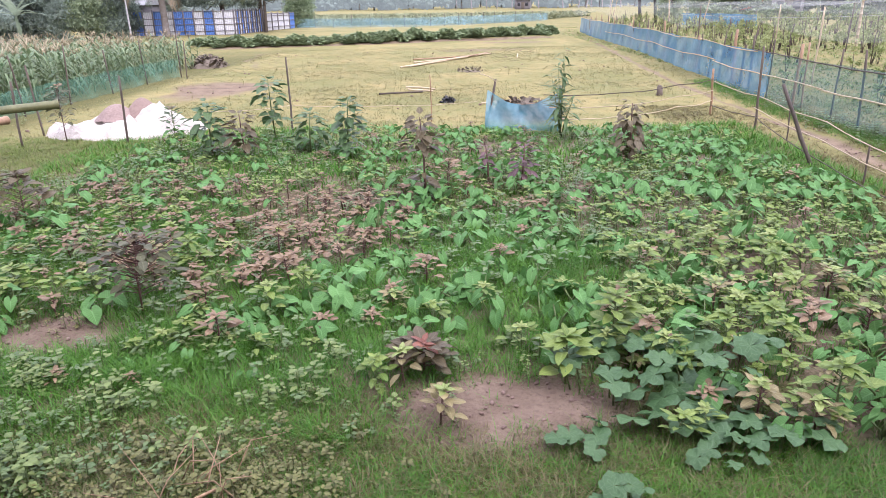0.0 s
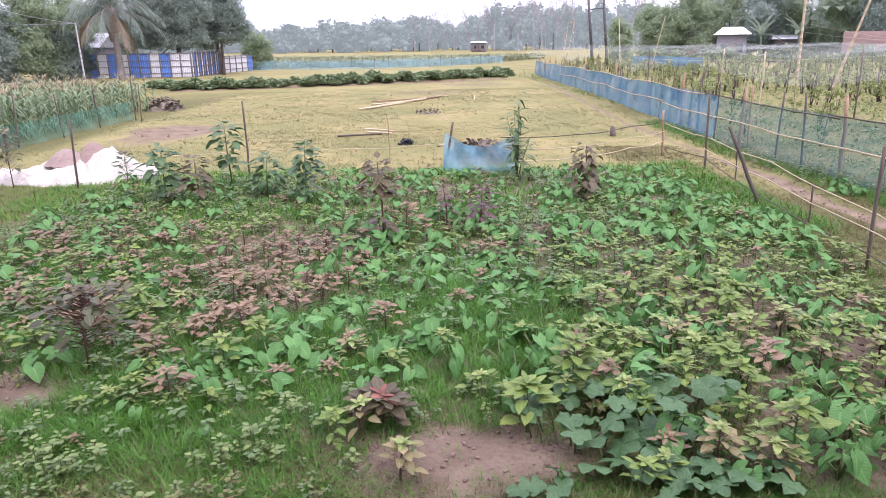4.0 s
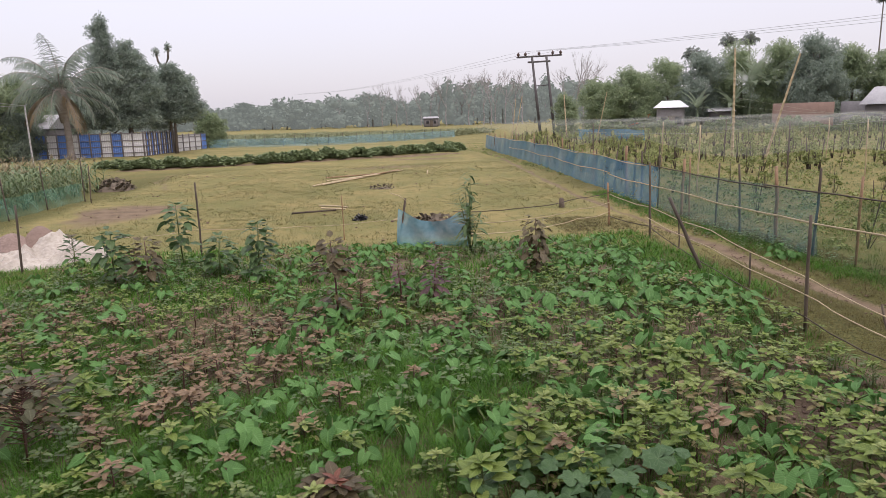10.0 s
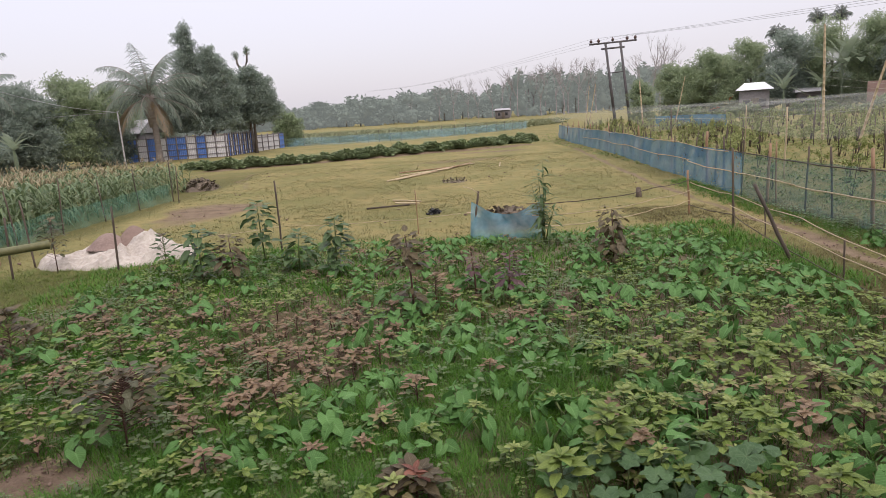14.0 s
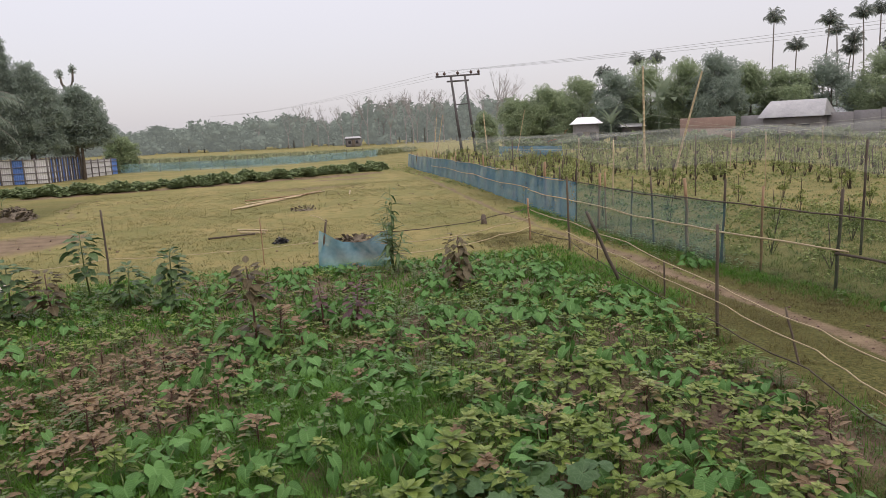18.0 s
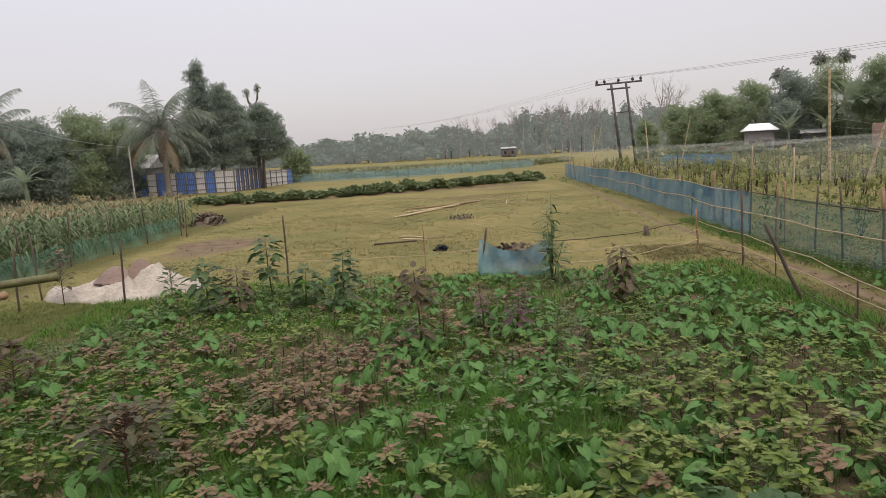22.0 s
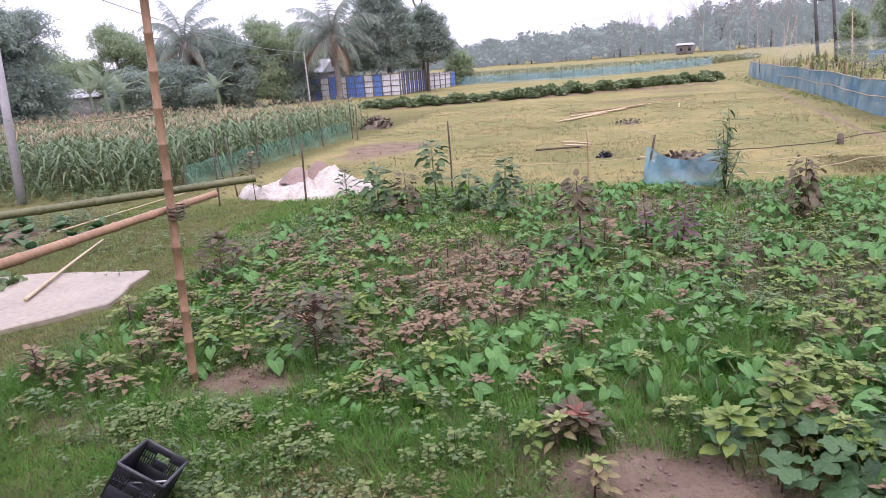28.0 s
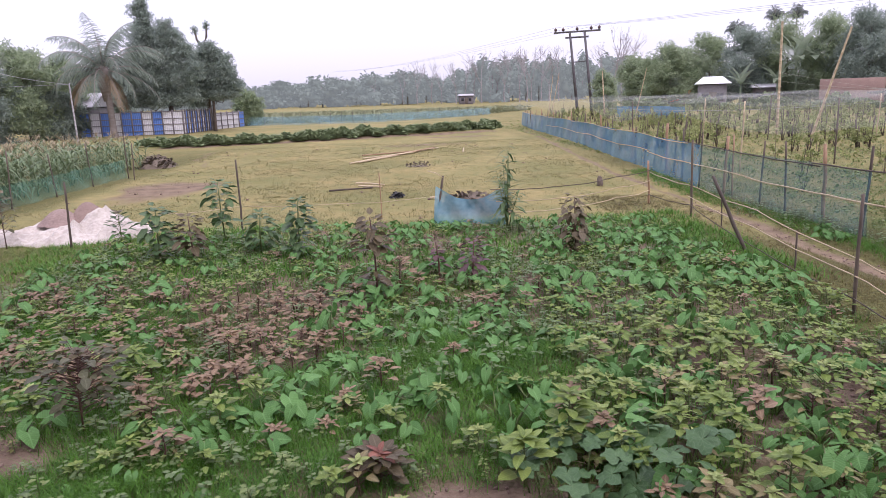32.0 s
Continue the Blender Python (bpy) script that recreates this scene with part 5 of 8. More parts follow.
def far_crops():
    g = np.random.default_rng(15)
    spots = np.c_[g.uniform(-60, 30, 9000), 75 + 30 * g.random(9000) ** 1.2]
    spots = spots[spots[:, 1] > 73 + np.maximum(0, spots[:, 0] - 2) * 1.7]
    spots = spots[spots[:, 0] > -18 - (spots[:, 1] - 76) * 0.6]
    piece = sprig(0.7, 8, 77, 0.22)
    part("far_crops", placed(piece, np.c_[spots, np.full(len(spots), 0.35)], g.uniform(0, 6.28, len(spots)), g.uniform(0.6, 1.2, (len(spots), 1))), "crop_far")
    tagged(bpy.data.objects["far_crops"], "pale yellow-green crops in the far field", "crops", kind="stuff")


far_crops()


# ---- tin-walled compound ----
def compound():
    wall = thing("tin_fence", "fence of blue and pale tin sheets on dark frames", "fence", (0, 0, 0))

    def run(a, b, pattern, h):
        a, b = Vector((*a, 0)), Vector((*b, 0))
        n = len(pattern)
        turn = math.degrees(math.atan2((b - a).y, (b - a).x))
        w = (b - a).length / n
        for i, mat in enumerate(pattern):
            p = a.lerp(b, i / n)
            cols = 10
            v = np.array([(w * (0.03 + 0.94 * c / cols), 0.02 * (c % 2), z) for c in range(cols + 1) for z in (0.04, h)])
            t = np.array([q for c in range(cols) for q in ((2 * c, 2 * c + 2, 2 * c + 3), (2 * c, 2 * c + 3, 2 * c + 1))])
            o = part("panel", (v, t), mat, wall, "blue tin sheet" if mat == "tin_blue" else "pale tin sheet", False)
            o.matrix_basis = pose(p.x, p.y, 0, 0, 0, turn)
            o = part("post", box(-0.05, -0.07, -0.1, 0.05, 0.03, h + 0.1), "tin_frame", wall)
            o.matrix_basis = pose(p.x, p.y, 0, 0, 0, turn)
            for z in (0.3, 0.8, 1.25, h - 0.06):
                o = part("batten", box(0.05, -0.05, z, w - 0.05, -0.01, z + 0.05), "tin_frame", wall)
                o.matrix_basis = pose(p.x, p.y, 0, 0, 0, turn)

    run((-24.9, 55.3), (-17.3, 56.3), ["tin_blue", "tin_pale", "tin_blue", "tin_pale", "tin_blue", "tin_blue", "tin_pale", "tin_blue", "tin_pale", "tin_pale"], 1.85)
    run((-17.3, 56.3), (-16.6, 63.2), ["tin_pale", "tin_blue"] * 7, 1.85)
    run((-16.6, 63.2), (-15.4, 69.5), ["tin_pale"] * 4 + ["tin_blue"], 1.5)
    house = thing("compound_house", "low house with a grey tin roof behind the tin fence", "house", (-27.6, 60.2, 0))
    part("wall", box(-2.4, -2, 0, 2.4, 2, 2.4), "house_wall", house)
    part("roof", roof_piece(5.6, 5.0, 2.35, 1.1), "tin_roof", house)
    house_2 = thing("garden_shed", "small shed with a weathered tin roof among trees", "shed", (-40.5, 47.5, 0))
    part("wall", box(-1.6, -1.2, 0, 1.6, 1.2, 1.8), "house_wall", house_2)
    part("roof", roof_piece(3.8, 3.0, 1.75, 0.6), "tin_roof", house_2)


def roof_piece(length, depth, z, rise, hip=0.0):
    """A gabled sheet roof with ribs and thickness."""
    pieces = []
    cols = int(length / 0.3)
    for s in (-1, 1):
        vs, ts = [], []
        for c in range(cols + 1):
            x = -length / 2 + length * c / cols
            b = 0.03 * (c % 2)
            vs += [(x * (1 - hip), 0, z + rise + b), (x, s * depth / 2, z + b), (x, s * depth / 2, z + b - 0.06)]
        for c in range(cols):
            a = c * 3
            for q in (0, 1):
                ts += [(a + q, a + 3 + q, a + 4 + q), (a + q, a + 4 + q, a + 1 + q)]
        pieces.append((np.array(vs), np.array(ts)))
    for e in (-1, 1):
        x = e * (length / 2 - 0.25)
        x = e * length / 2 if hip else x
        pieces.append((np.array([(x, -depth * (0.5 if hip else 0.42), z - 0.02), (x, depth * (0.5 if hip else 0.42), z - 0.02), (x * (1 - hip), 0, z + rise - (0.0 if hip else 0.05))]), np.array([(0, 1, 2)])))
    return join(pieces)


compound()


# ---- houses and walls behind the vegetable field ----
def house(heading, d, w, depth, eave, rise, roof, turn, label, wall_mat="house_wall"):
    t = thing("house", label, "house", (*polar(heading, d), 0), "", "", turn)
    part("wall", box(-w / 2, -depth / 2, 0, w / 2, depth / 2, eave), wall_mat, t)
    part("roof", roof_piece(w + 0.8, depth + 0.9, eave - 0.04, rise, 0.45 if roof == "tin_white" else 0.15), roof, t)
    for x in (-0.28, 0.25):
        win = part("window", box(w * x - 0.45, -depth / 2 - 0.05, 0.9, w * x + 0.45, -depth / 2 + 0.02, 1.9), "tin_frame", t)
        part("pane", box(w * x - 0.38, -depth / 2 - 0.06, 0.97, w * x + 0.38, -depth / 2 - 0.052, 1.83, 0.002), "crate_black", win)
    part("door", box(-0.45, -depth / 2 - 0.05, 0, 0.45, -depth / 2 + 0.02, 1.95), "bark", t)


house(24.9, 90, 3.1, 3.0, 3.0, 0.8, "tin_white", -20, "small house with a bright white tin roof", "wall_grey")
house(40.4, 82, 5.6, 4.5, 2.7, 1.7, "tin_roof", -55, "low house with a patched grey tin roof")
house(42.4, 90, 3.4, 4.0, 2.6, 1.0, "tin_white", -35, "house with a white tin roof among palms")
house(52.3, 80, 4.6, 4.2, 3.7, 1.9, "tin_roof", -50, "house with a steep grey tin roof by the boundary wall")
house(28.5, 92, 2.4, 3.0, 2.4, 0.4, "tin_roof", -20, "low dark shed beside the boundary wall")
house(5.6, 210, 4.2, 4.0, 2.6, 0.5, "tin_roof", 0, "distant small grey house at the edge of the woods")
tarp = thing("orange_tarpaulin", "orange tarpaulin stretched beside a white-roofed house", "tarpaulin", (*polar(22.6, 95), 0.5))
part("sheet", (np.array([(-1.4, 0, 0.3), (1.0, 0.2, 1.6), (1.8, 0.6, 1.9), (1.2, 0.5, 0.9), (-0.2, 0.1, 0.5), (0.3, -0.4, 1.4)]), np.array([(0, 4, 5), (5, 4, 3), (5, 3, 2), (5, 2, 1)])), "tarp_orange", tarp)


def boundary_walls():
    t = thing("boundary_wall", "long low grey concrete boundary wall", "wall", (0, 0, 0), kind="structure")
    line = [polar(h0, d0) for h0, d0 in ((36.6, 84), (44, 81), (51, 76), (58, 72), (64, 68), (72, 62))]
    for (x0, y0), (x1, y1) in zip(line, line[1:]):
        l = math.hypot(x1 - x0, y1 - y0)
        n = int(l / 2.4)
        for i in range(n):
            o = part("panel", box(0.02, -0.07, 0, l / n - 0.02, 0.07, 3.0 + 0.12 * math.sin(i * 1.7)), "wall_grey", t)
            o.matrix_basis = pose(x0 + (x1 - x0) * i / n, y0 + (y1 - y0) * i / n, 0, 0, 0, math.degrees(math.atan2(y1 - y0, x1 - x0)))
    b = thing("brick_wall", "unplastered red brick wall behind the field", "wall", (0, 0, 0), kind="structure")
    (x0, y0), (x1, y1) = polar(32.2, 84), polar(36.2, 83)
    o = part("wall_body", box(0, -0.12, 0, math.hypot(x1 - x0, y1 - y0), 0.12, 3.0), "brick", b)
    o.matrix_basis = pose(x0, y0, 0, 0, 0, math.degrees(math.atan2(y1 - y0, x1 - x0)))


boundary_walls()


# ---- power line ----
def h_pole():
    t = thing("power_pole", "twin-post power pole with a crossarm and brown insulators", "power pole", (0, 0, 0))
    a, b = polar(14.75, 73), polar(15.9, 73)
    tops = (polar(14.0, 73), polar(15.15, 73))
    h = 8.45
    for p, q in zip((a, b), tops):
        part("post", tube([(*p, -0.2), (*q, h)], [0.17, 0.12], 8), "pole_steel", t)
    c, e = Vector((*polar(12.75, 73), h - 0.1)), Vector((*polar(16.4, 73), h + 0.0))
    for z, off in ((0.0, 0.0), (-0.55, 0.25)):
        p, q = c.lerp(e, off), e.lerp(c, off)
        part("crossarm", tube([p + Vector((0, 0, z)), q + Vector((0, 0, z))], 0.09, 6), "pole_steel", t)
    part("brace", tube([(*polar(14.25, 73), 5.4), (*polar(15.42, 73), 5.5)], 0.06, 5), "pole_steel", t)
    ends = []
    for f in (0.04, 0.2, 0.5, 0.8, 0.97):
        p = c.lerp(e, f)
        if f in (0.04, 0.5, 0.97):
            ends.append(p + Vector((0, 0, 0.5)))
        part("insulator", tube([p, p + Vector((0, 0, 0.12)), p + Vector((0, 0, 0.16)), p + Vector((0, 0, 0.34)), p + Vector((0, 0, 0.4)), p + Vector((0, 0, 0.5))], [0.05, 0.05, 0.15, 0.16, 0.07, 0.03], 8), "porcelain", t)
    right = [(41.5, 17.0, 8.6), (43.0, 18.2, 8.6), (45.0, 19.3, 8.5)]
    for i, (p, q) in enumerate(zip(ends, right)):
        for dst, name in ((Vector(q) + (Vector(q) - p) * 0.5, "right"), (Vector((3.0 - i * 1.5 - 20, 200 + i * 4, 10.4)), "left")):
            w = thing("power_line", "thin overhead electric wire across the sky", "wire", (0, 0, 0), "overhead wires")
            n = 24
            part("wire", tube([p.lerp(dst, j / n) - Vector((0, 0, 1.0 * math.sin(math.pi * j / n))) for j in range(n + 1)], 0.012, 4), "wire", w)


h_pole()


def pole(at, top, height, r0, r1, mat, label, name="bamboo_pole", seed=0):
    t = thing(name, label, "pole", (0, 0, 0))
    part("shaft", bamboo((*at, gz(*at) - 0.1), (*top, height), r0, r1, 0.3, 0.02, 8, seed), mat, t)
    return t


pole((14.2, 11.65), (14.25, 11.75), 4.55, 0.06, 0.045, "bamboo_pale", "tall pale bamboo pole standing in the vegetable field", seed=1)
pole(polar(29.6, 38), polar(29.4, 38), 5.4, 0.065, 0.05, "bamboo_pale", "tall pale bamboo pole in the vegetable field", seed=2)
pole(polar(31.7, 30), polar(33.8, 30), 4.4, 0.05, 0.035, "bamboo_pale", "long bamboo pole leaning over the vegetable field", seed=3)
pole(polar(16.9, 58), polar(16.6, 58), 4.0, 0.07, 0.05, "bamboo_pale", "yellow bamboo pole beyond the net fence", seed=4)
pole(polar(12.3, 60), polar(12.7, 60), 3.9, 0.05, 0.03, "bamboo_pale", "pale bamboo pole beyond the net fence", seed=5)
pole(polar(12.5, 62), polar(13.2, 62), 4.1, 0.05, 0.03, "bamboo_pale", "leaning pale bamboo pole beyond the net fence", seed=6)
pole(polar(19.2, 58), polar(20.0, 58), 4.1, 0.05, 0.03, "bamboo_pale", "leaning pale bamboo pole in the vegetable field", seed=7)
pole((20.6, 16.8), (22.6, 15.4), 2.5, 0.035, 0.025, "bamboo_pale", "thin bamboo stay leaning in the vegetable field", seed=8)
pole(polar(65.5, 28), polar(66.0, 28), 4.6, 0.05, 0.04, "bamboo_pale", "tall pale bamboo pole at the net corner", seed=9)
pole(polar(64.6, 27), polar(66.0, 28), 2.8, 0.035, 0.025, "bamboo_pale", "bamboo prop leaning to a tall pole", seed=10)
grey_pole = thing("utility_pole", "leaning grey pole at the maize field edge", "pole", (0, 0, 0))
part("shaft", tube([(-12.66, 11.95, -0.1), (-12.55, 12.02, 2.3), (-12.41, 12.12, 5.2)], [0.10, 0.09, 0.075], 10), "pole_concrete", grey_pole)
pole((-21.9, 48.0), (-21.9, 47.9), 3.9, 0.06, 0.05, "pole_concrete", "thin grey pole beside a coconut palm", "utility_pole", seed=12)
for i, (p, q) in enumerate([((-12.42, 12.11, 5.1), (-21.9, 47.9, 3.85)), ((-21.9, 47.9, 3.85), (-60, 52, 5.0))]):
    w = thing("service_wire", "thin sagging service wire", "wire", (0, 0, 0), "overhead wires")
    part("wire", tube([Vector(p).lerp(Vector(q), j / 16) - Vector((0, 0, 0.5 * math.sin(math.pi * j / 16))) for j in range(17)], 0.012, 4), "wire", w)


w = thing("tied_cord", "thin brown cord tied from the gate to a grey pole", "cord", (0, 0, 0), "overhead wires")
part("cord", tube([Vector((-3.24, 4.3, 2.15)).lerp(Vector((-12.56, 12.0, 1.83)), j / 12) - Vector((0, 0, 0.08 * math.sin(math.pi * j / 12))) for j in range(13)], 0.005, 4), "bamboo_old", w)


# ---- things at the plot's left side ----
def bamboo_gate():
    t = thing("bamboo_gate", "open bamboo gate: tall joined upright with two lashed rails", "gate", (0, 0, 0))
    part("upright", bamboo((-3.36, 4.28, gz(-3.36, 4.28) - 0.15), (-3.17, 4.29, 3.5), 0.036, 0.030, 0.25, 0.02, 9, 1), "bamboo_old", t, "reddish brown bamboo upright")
    part("rail", bamboo((-7.4, 2.75, 1.33), (-3.20, 5.45, 1.47), 0.040, 0.034, 0.42, 0.03, 9, 2), "bamboo_green", t, "greenish bamboo rail")
    part("rail", bamboo((-3.52, 1.9, 1.42), (-3.30, 4.92, 1.43), 0.036, 0.029, 0.36, 0.02, 9, 3), "bamboo_old", t, "brown bamboo rail")
    r = random.Random(6)
    for k in range(4):
        z = 1.36 + 0.03 * k
        ring = [(-3.27 + 0.055 * math.cos(a), 4.33 + 0.075 * math.sin(a), z + r.uniform(-0.01, 0.01)) for a in np.linspace(0, 6.28, 12)]
        part("lashing", tube(ring, 0.006, 5, False), "bamboo_dark", t)
    post = part("gate_post", stake((-4.24, 3.05), 1.62, 0.075, (-0.02, 0.02), 7, 9), "pole_concrete", t, "pale weathered gate post")
    part("bark_sleeve", tube([(-4.20, 3.02, 1.55), (-4.18, 3.02, 1.0), (-4.15, 3.03, 0.62), (-4.12, 3.05, 0.5)], [0.09, 0.088, 0.08, 0.05], 9), "bamboo_dark", post, "torn dark bark hanging from the post")


bamboo_gate()


def slat_fence():
    """Upright bamboo slats lashed to rails, at the right end of the plot's fence."""
    t = thing("bamboo_slat_fence", "dense fence panel of dark split bamboo slats lashed to rails", "fence", (0, 0, 0))
    r = random.Random(9)
    a, d = Vector((3.26, 1.52, 0)), Vector((0.42, -0.91, 0)).normalized()
    out = Vector((-d.y, d.x, 0)) * -1
    for layer in (0, 1):
        for i in range(17):
            p = a + d * (0.02 + i * 0.072 + layer * 0.036 + r.uniform(-0.012, 0.012)) + out * (0.035 * layer)
            h = r.uniform(1.6, 1.84) + (0.14 if i in (1, 2, 5) else 0)
            lean = r.uniform(-0.05, 0.05)
            part("slat", tube([p + Vector((0, 0, -0.1)), p + d * lean * 0.5 + Vector((0, 0, h * 0.5)), p + d * lean + Vector((0, 0, h))], [0.034, r.uniform(0.028, 0.036), r.uniform(0.022, 0.032)], 6), "bamboo_old" if (i * 3 + layer) % 7 == 3 else "bamboo_dark", t)
    for z in (0.55, 1.0, 1.5):
        o = part("rail", bamboo(a - d * 0.08 + out * -0.06 + Vector((0, 0, z)), a + d * 1.4 + out * -0.06 + Vector((0, 0, z + 0.02)), 0.024, 0.022, 0.4, 0.01, 8, int(z * 10)), "bamboo_old", t)
    for k in range(5):
        p = a + d * 0.02 + Vector((0, 0, 1.36 + k * 0.014))
        part("binding", tube([p + out * -0.05 - d * 0.03, p + out * -0.06 + d * 0.2, p + out * -0.05 + d * 0.7 + Vector((0, 0, -0.1))], 0.006, 4), "bamboo_pale", t)
    for k in range(3):
        p = a + d * (0.08 + 0.25 * k) + Vector((0, 0, 1.6))
        part("twig", tube([p, p + d * 0.12 + Vector((0, 0, 0.28)), p + d * 0.36 + Vector((0, 0, 0.36 + 0.05 * k))], [0.008, 0.006, 0.003], 5), "stake_wood", t)


slat_fence()


def crate():
    t = thing("plastic_crate", "black plastic crate tipped over in the weeds", "crate", (-2.78, 2.93, 0.09))
    t.matrix_basis = pose(-2.65, 2.664, 0.13, -33.5, -11.5, -75.7) @ Matrix.Scale(0.9, 4)
    w, d, h, k = 0.40, 0.30, 0.25, 0.012
    part("base", box(-w / 2, -d / 2, 0, w / 2, d / 2, k), "crate_black", t)
    for e in (-1, 1):
        y = e * (d / 2 - k / 2)
        part("side_wall", box(-w / 2, y - k / 2, k, w / 2, y + k / 2, h), "crate_black", t)
        for i in range(4):
            x = -w / 2 + 0.05 + i * (w - 0.1) / 3
            part("rib", box(x - 0.008, y + e * k / 2 - 0.004, k, x + 0.008, y + e * k / 2 + 0.004, h - 0.02), "crate_black", t)
    for e in (-1, 1):
        x = e * (w / 2 - k / 2)
        for y0, y1, z0, z1 in ((-d / 2, d / 2, k, 0.11), (-d / 2, -0.045, 0.195, h), (0.045, d / 2, 0.195, h), (-0.045, 0.045, 0.215, h), (-d / 2, -0.135, 0.11, 0.195), (-0.045, 0.045, 0.11, 0.17), (0.135, d / 2, 0.11, 0.195)):
            part("end_wall", box(x - k / 2, y0, z0, x + k / 2, y1, z1), "crate_black", t)
        for side in (-1, 1):
            for i in range(6):
                y = side * (0.052 + 0.0165 * i)
                part("grille_bar", box(x - k / 2, min(y - 0.004, y + 0.004), 0.11, x + k / 2, max(y - 0.004, y + 0.004), 0.195), "crate_black", t)
            part("grille_bar", box(x - k / 2, min(side * 0.045, side * 0.135), 0.147, x + k / 2, max(side * 0.045, side * 0.135), 0.157), "crate_black", t)
    for a in (((-w / 2, -d / 2), (w / 2, -d / 2)), ((w / 2, -d / 2), (w / 2, d / 2)), ((w / 2, d / 2), (-w / 2, d / 2)), ((-w / 2, d / 2), (-w / 2, -d / 2))):
        part("rim", tube([(*a[0], h), (*a[1], h)], 0.011, 6), "crate_rim", t)
    part("rod", tube([(-0.02, -0.1, 0.03), (0.03, 0.13, 0.2)], 0.007, 5), "paper", t, "pale stick lying in the crate")


crate()


def slab():
    t = thing("concrete_slab", "cracked pale concrete slab with a dusty worn edge", "slab", (0, 0, 0))
    r = random.Random(2)
    corners = [(-7.2, 6.95), (-5.83, 7.05), (-5.45, 5.9), (-6.2, 4.95), (-9.2, 4.6), (-9.4, 6.3)]
    ring = []
    for (x0, y0), (x1, y1) in zip(corners, corners[1:] + corners[:1]):
        ring += [(x0 + (x1 - x0) * i / 7 + r.uniform(-0.03, 0.03), y0 + (y1 - y0) * i / 7 + r.uniform(-0.03, 0.03)) for i in range(7)]
    n = len(ring)
    vs = [(x, y, 0.0 - 0.05) for x, y in ring] + [(x, y, 0.045) for x, y in ring] + [(x * 0.99 - 0.07, y * 0.985 + 0.09, 0.06) for x, y in ring] + [(-7.2, 5.9, 0.062)]
    ts = []
    for i in range(n):
        j = (i + 1) % n
        for b in (0, n):
            ts += [(b + j, b + i, b + i + n), (b + j, b + i + n, b + j + n)]
        ts.append((2 * n + j, 2 * n + i, 3 * n))
    part("slab_body", (np.array(vs), np.array(ts)[:, ::-1]), "concrete", t, "", False)
    s = thing("bamboo_stick", "pale bamboo stick lying across the concrete slab", "stick", (0, 0, 0))
    part("shaft", bamboo((-6.55, 5.85, 0.09), (-7.6, 8.4, 0.12), 0.024, 0.014, 0.25, 0.02, 7, 4), "bamboo_pale", s)
    b = thing("broken_brick", "broken reddish brick lying on the slab", "brick", (-7.25, 5.85, 0.06), turn=25)
    part("brick_body", box(-0.08, -0.05, 0, 0.08, 0.05, 0.06), "brick", b)
    s = thing("bamboo_stick", "thin bamboo stick leaning on the grass bank", "stick", (0, 0, 0))
    part("shaft", bamboo((-9.2, 9.2, 0.05), (-8.0, 11.3, 0.3), 0.016, 0.01, 0.25, 0.02, 6, 5), "bamboo_pale", s)


slab()


def tarpaulin():
    t = thing("white_tarpaulin", "crumpled dirty white plastic sheet heaped over soil", "tarpaulin", (0, 0, 0))
    xs, ys = np.linspace(-7.75, -4.45, 130), np.linspace(11.55, 14.6, 90)
    gx, gy = np.meshgrid(xs, ys)
    x, y = gx.ravel(), gy.ravel()

    def heap(cx, cy, sx, sy, h):
        return h * np.exp(-((x - cx) / sx) ** 2 - ((y - cy) / sy) ** 2)

    z = np.maximum.reduce([heap(-5.55, 12.6, 0.36, 0.5, 0.42), heap(-6.3, 13.0, 0.6, 0.6, 0.30), heap(-7.0, 12.3, 0.5, 0.5, 0.12), heap(-5.1, 12.2, 0.35, 0.3, 0.22), heap(-5.9, 12.1, 0.4, 0.3, 0.18)])
    fold = (1 - np.abs(wander(x, y, 3.4, 4))) ** 3 + 0.8 * (1 - np.abs(wander(x, y, 6.5, 6))) ** 4 + 0.35 * np.abs(wander(x, y, 15.0, 2))
    inside = soft(-np.hypot((x + 6.1) / 1.65, (y - 12.75) / 1.2) - 0.12 * wander(x, y, 2.5, 3), -1.0, -0.8)
    z = z + inside * (0.02 + 0.12 * fold * (0.35 + 0.65 * np.exp(-1.2 * np.abs(y - 12.2))))
    z = z * soft(inside, 0.05, 0.6) - 0.05 * (1 - soft(inside, 0.0, 0.5))
    nx = len(xs)
    i, j = np.meshgrid(np.arange(nx - 1), np.arange(len(ys) - 1))
    a = (j * nx + i).ravel()
    a = a[inside[a] > 0.04]
    tri = np.concatenate([np.stack([a, a + 1, a + nx + 1], -1), np.stack([a, a + nx + 1, a + nx], -1)])
    part("sheet", (np.stack([x, y, z + ground_height(x, y) - 0.02], -1), tri), "plastic_sheet", t, "", False)
    for k, (cx, cy, sx, sy, h, mat, name) in enumerate([(-6.35, 12.75, 0.38, 0.35, 0.44, "sack_brown", "grey-brown sack on the sheet"), (-5.95, 12.95, 0.34, 0.35, 0.50, "soil", "heap of light brown soil")]):
        z = np.maximum(heap(cx, cy, sx, sy, h) * (1 + 0.12 * wander(x, y, 5, k)), 0)
        b = (j * nx + i).ravel()
        b = b[z[b] > 0.12]
        tri = np.concatenate([np.stack([b, b + 1, b + nx + 1], -1), np.stack([b, b + nx + 1, b + nx], -1)])
        part("sack" if k == 0 else "soil_mound", (np.stack([x, y, z + 0.08], -1), tri), mat, t, name)


tarpaulin()


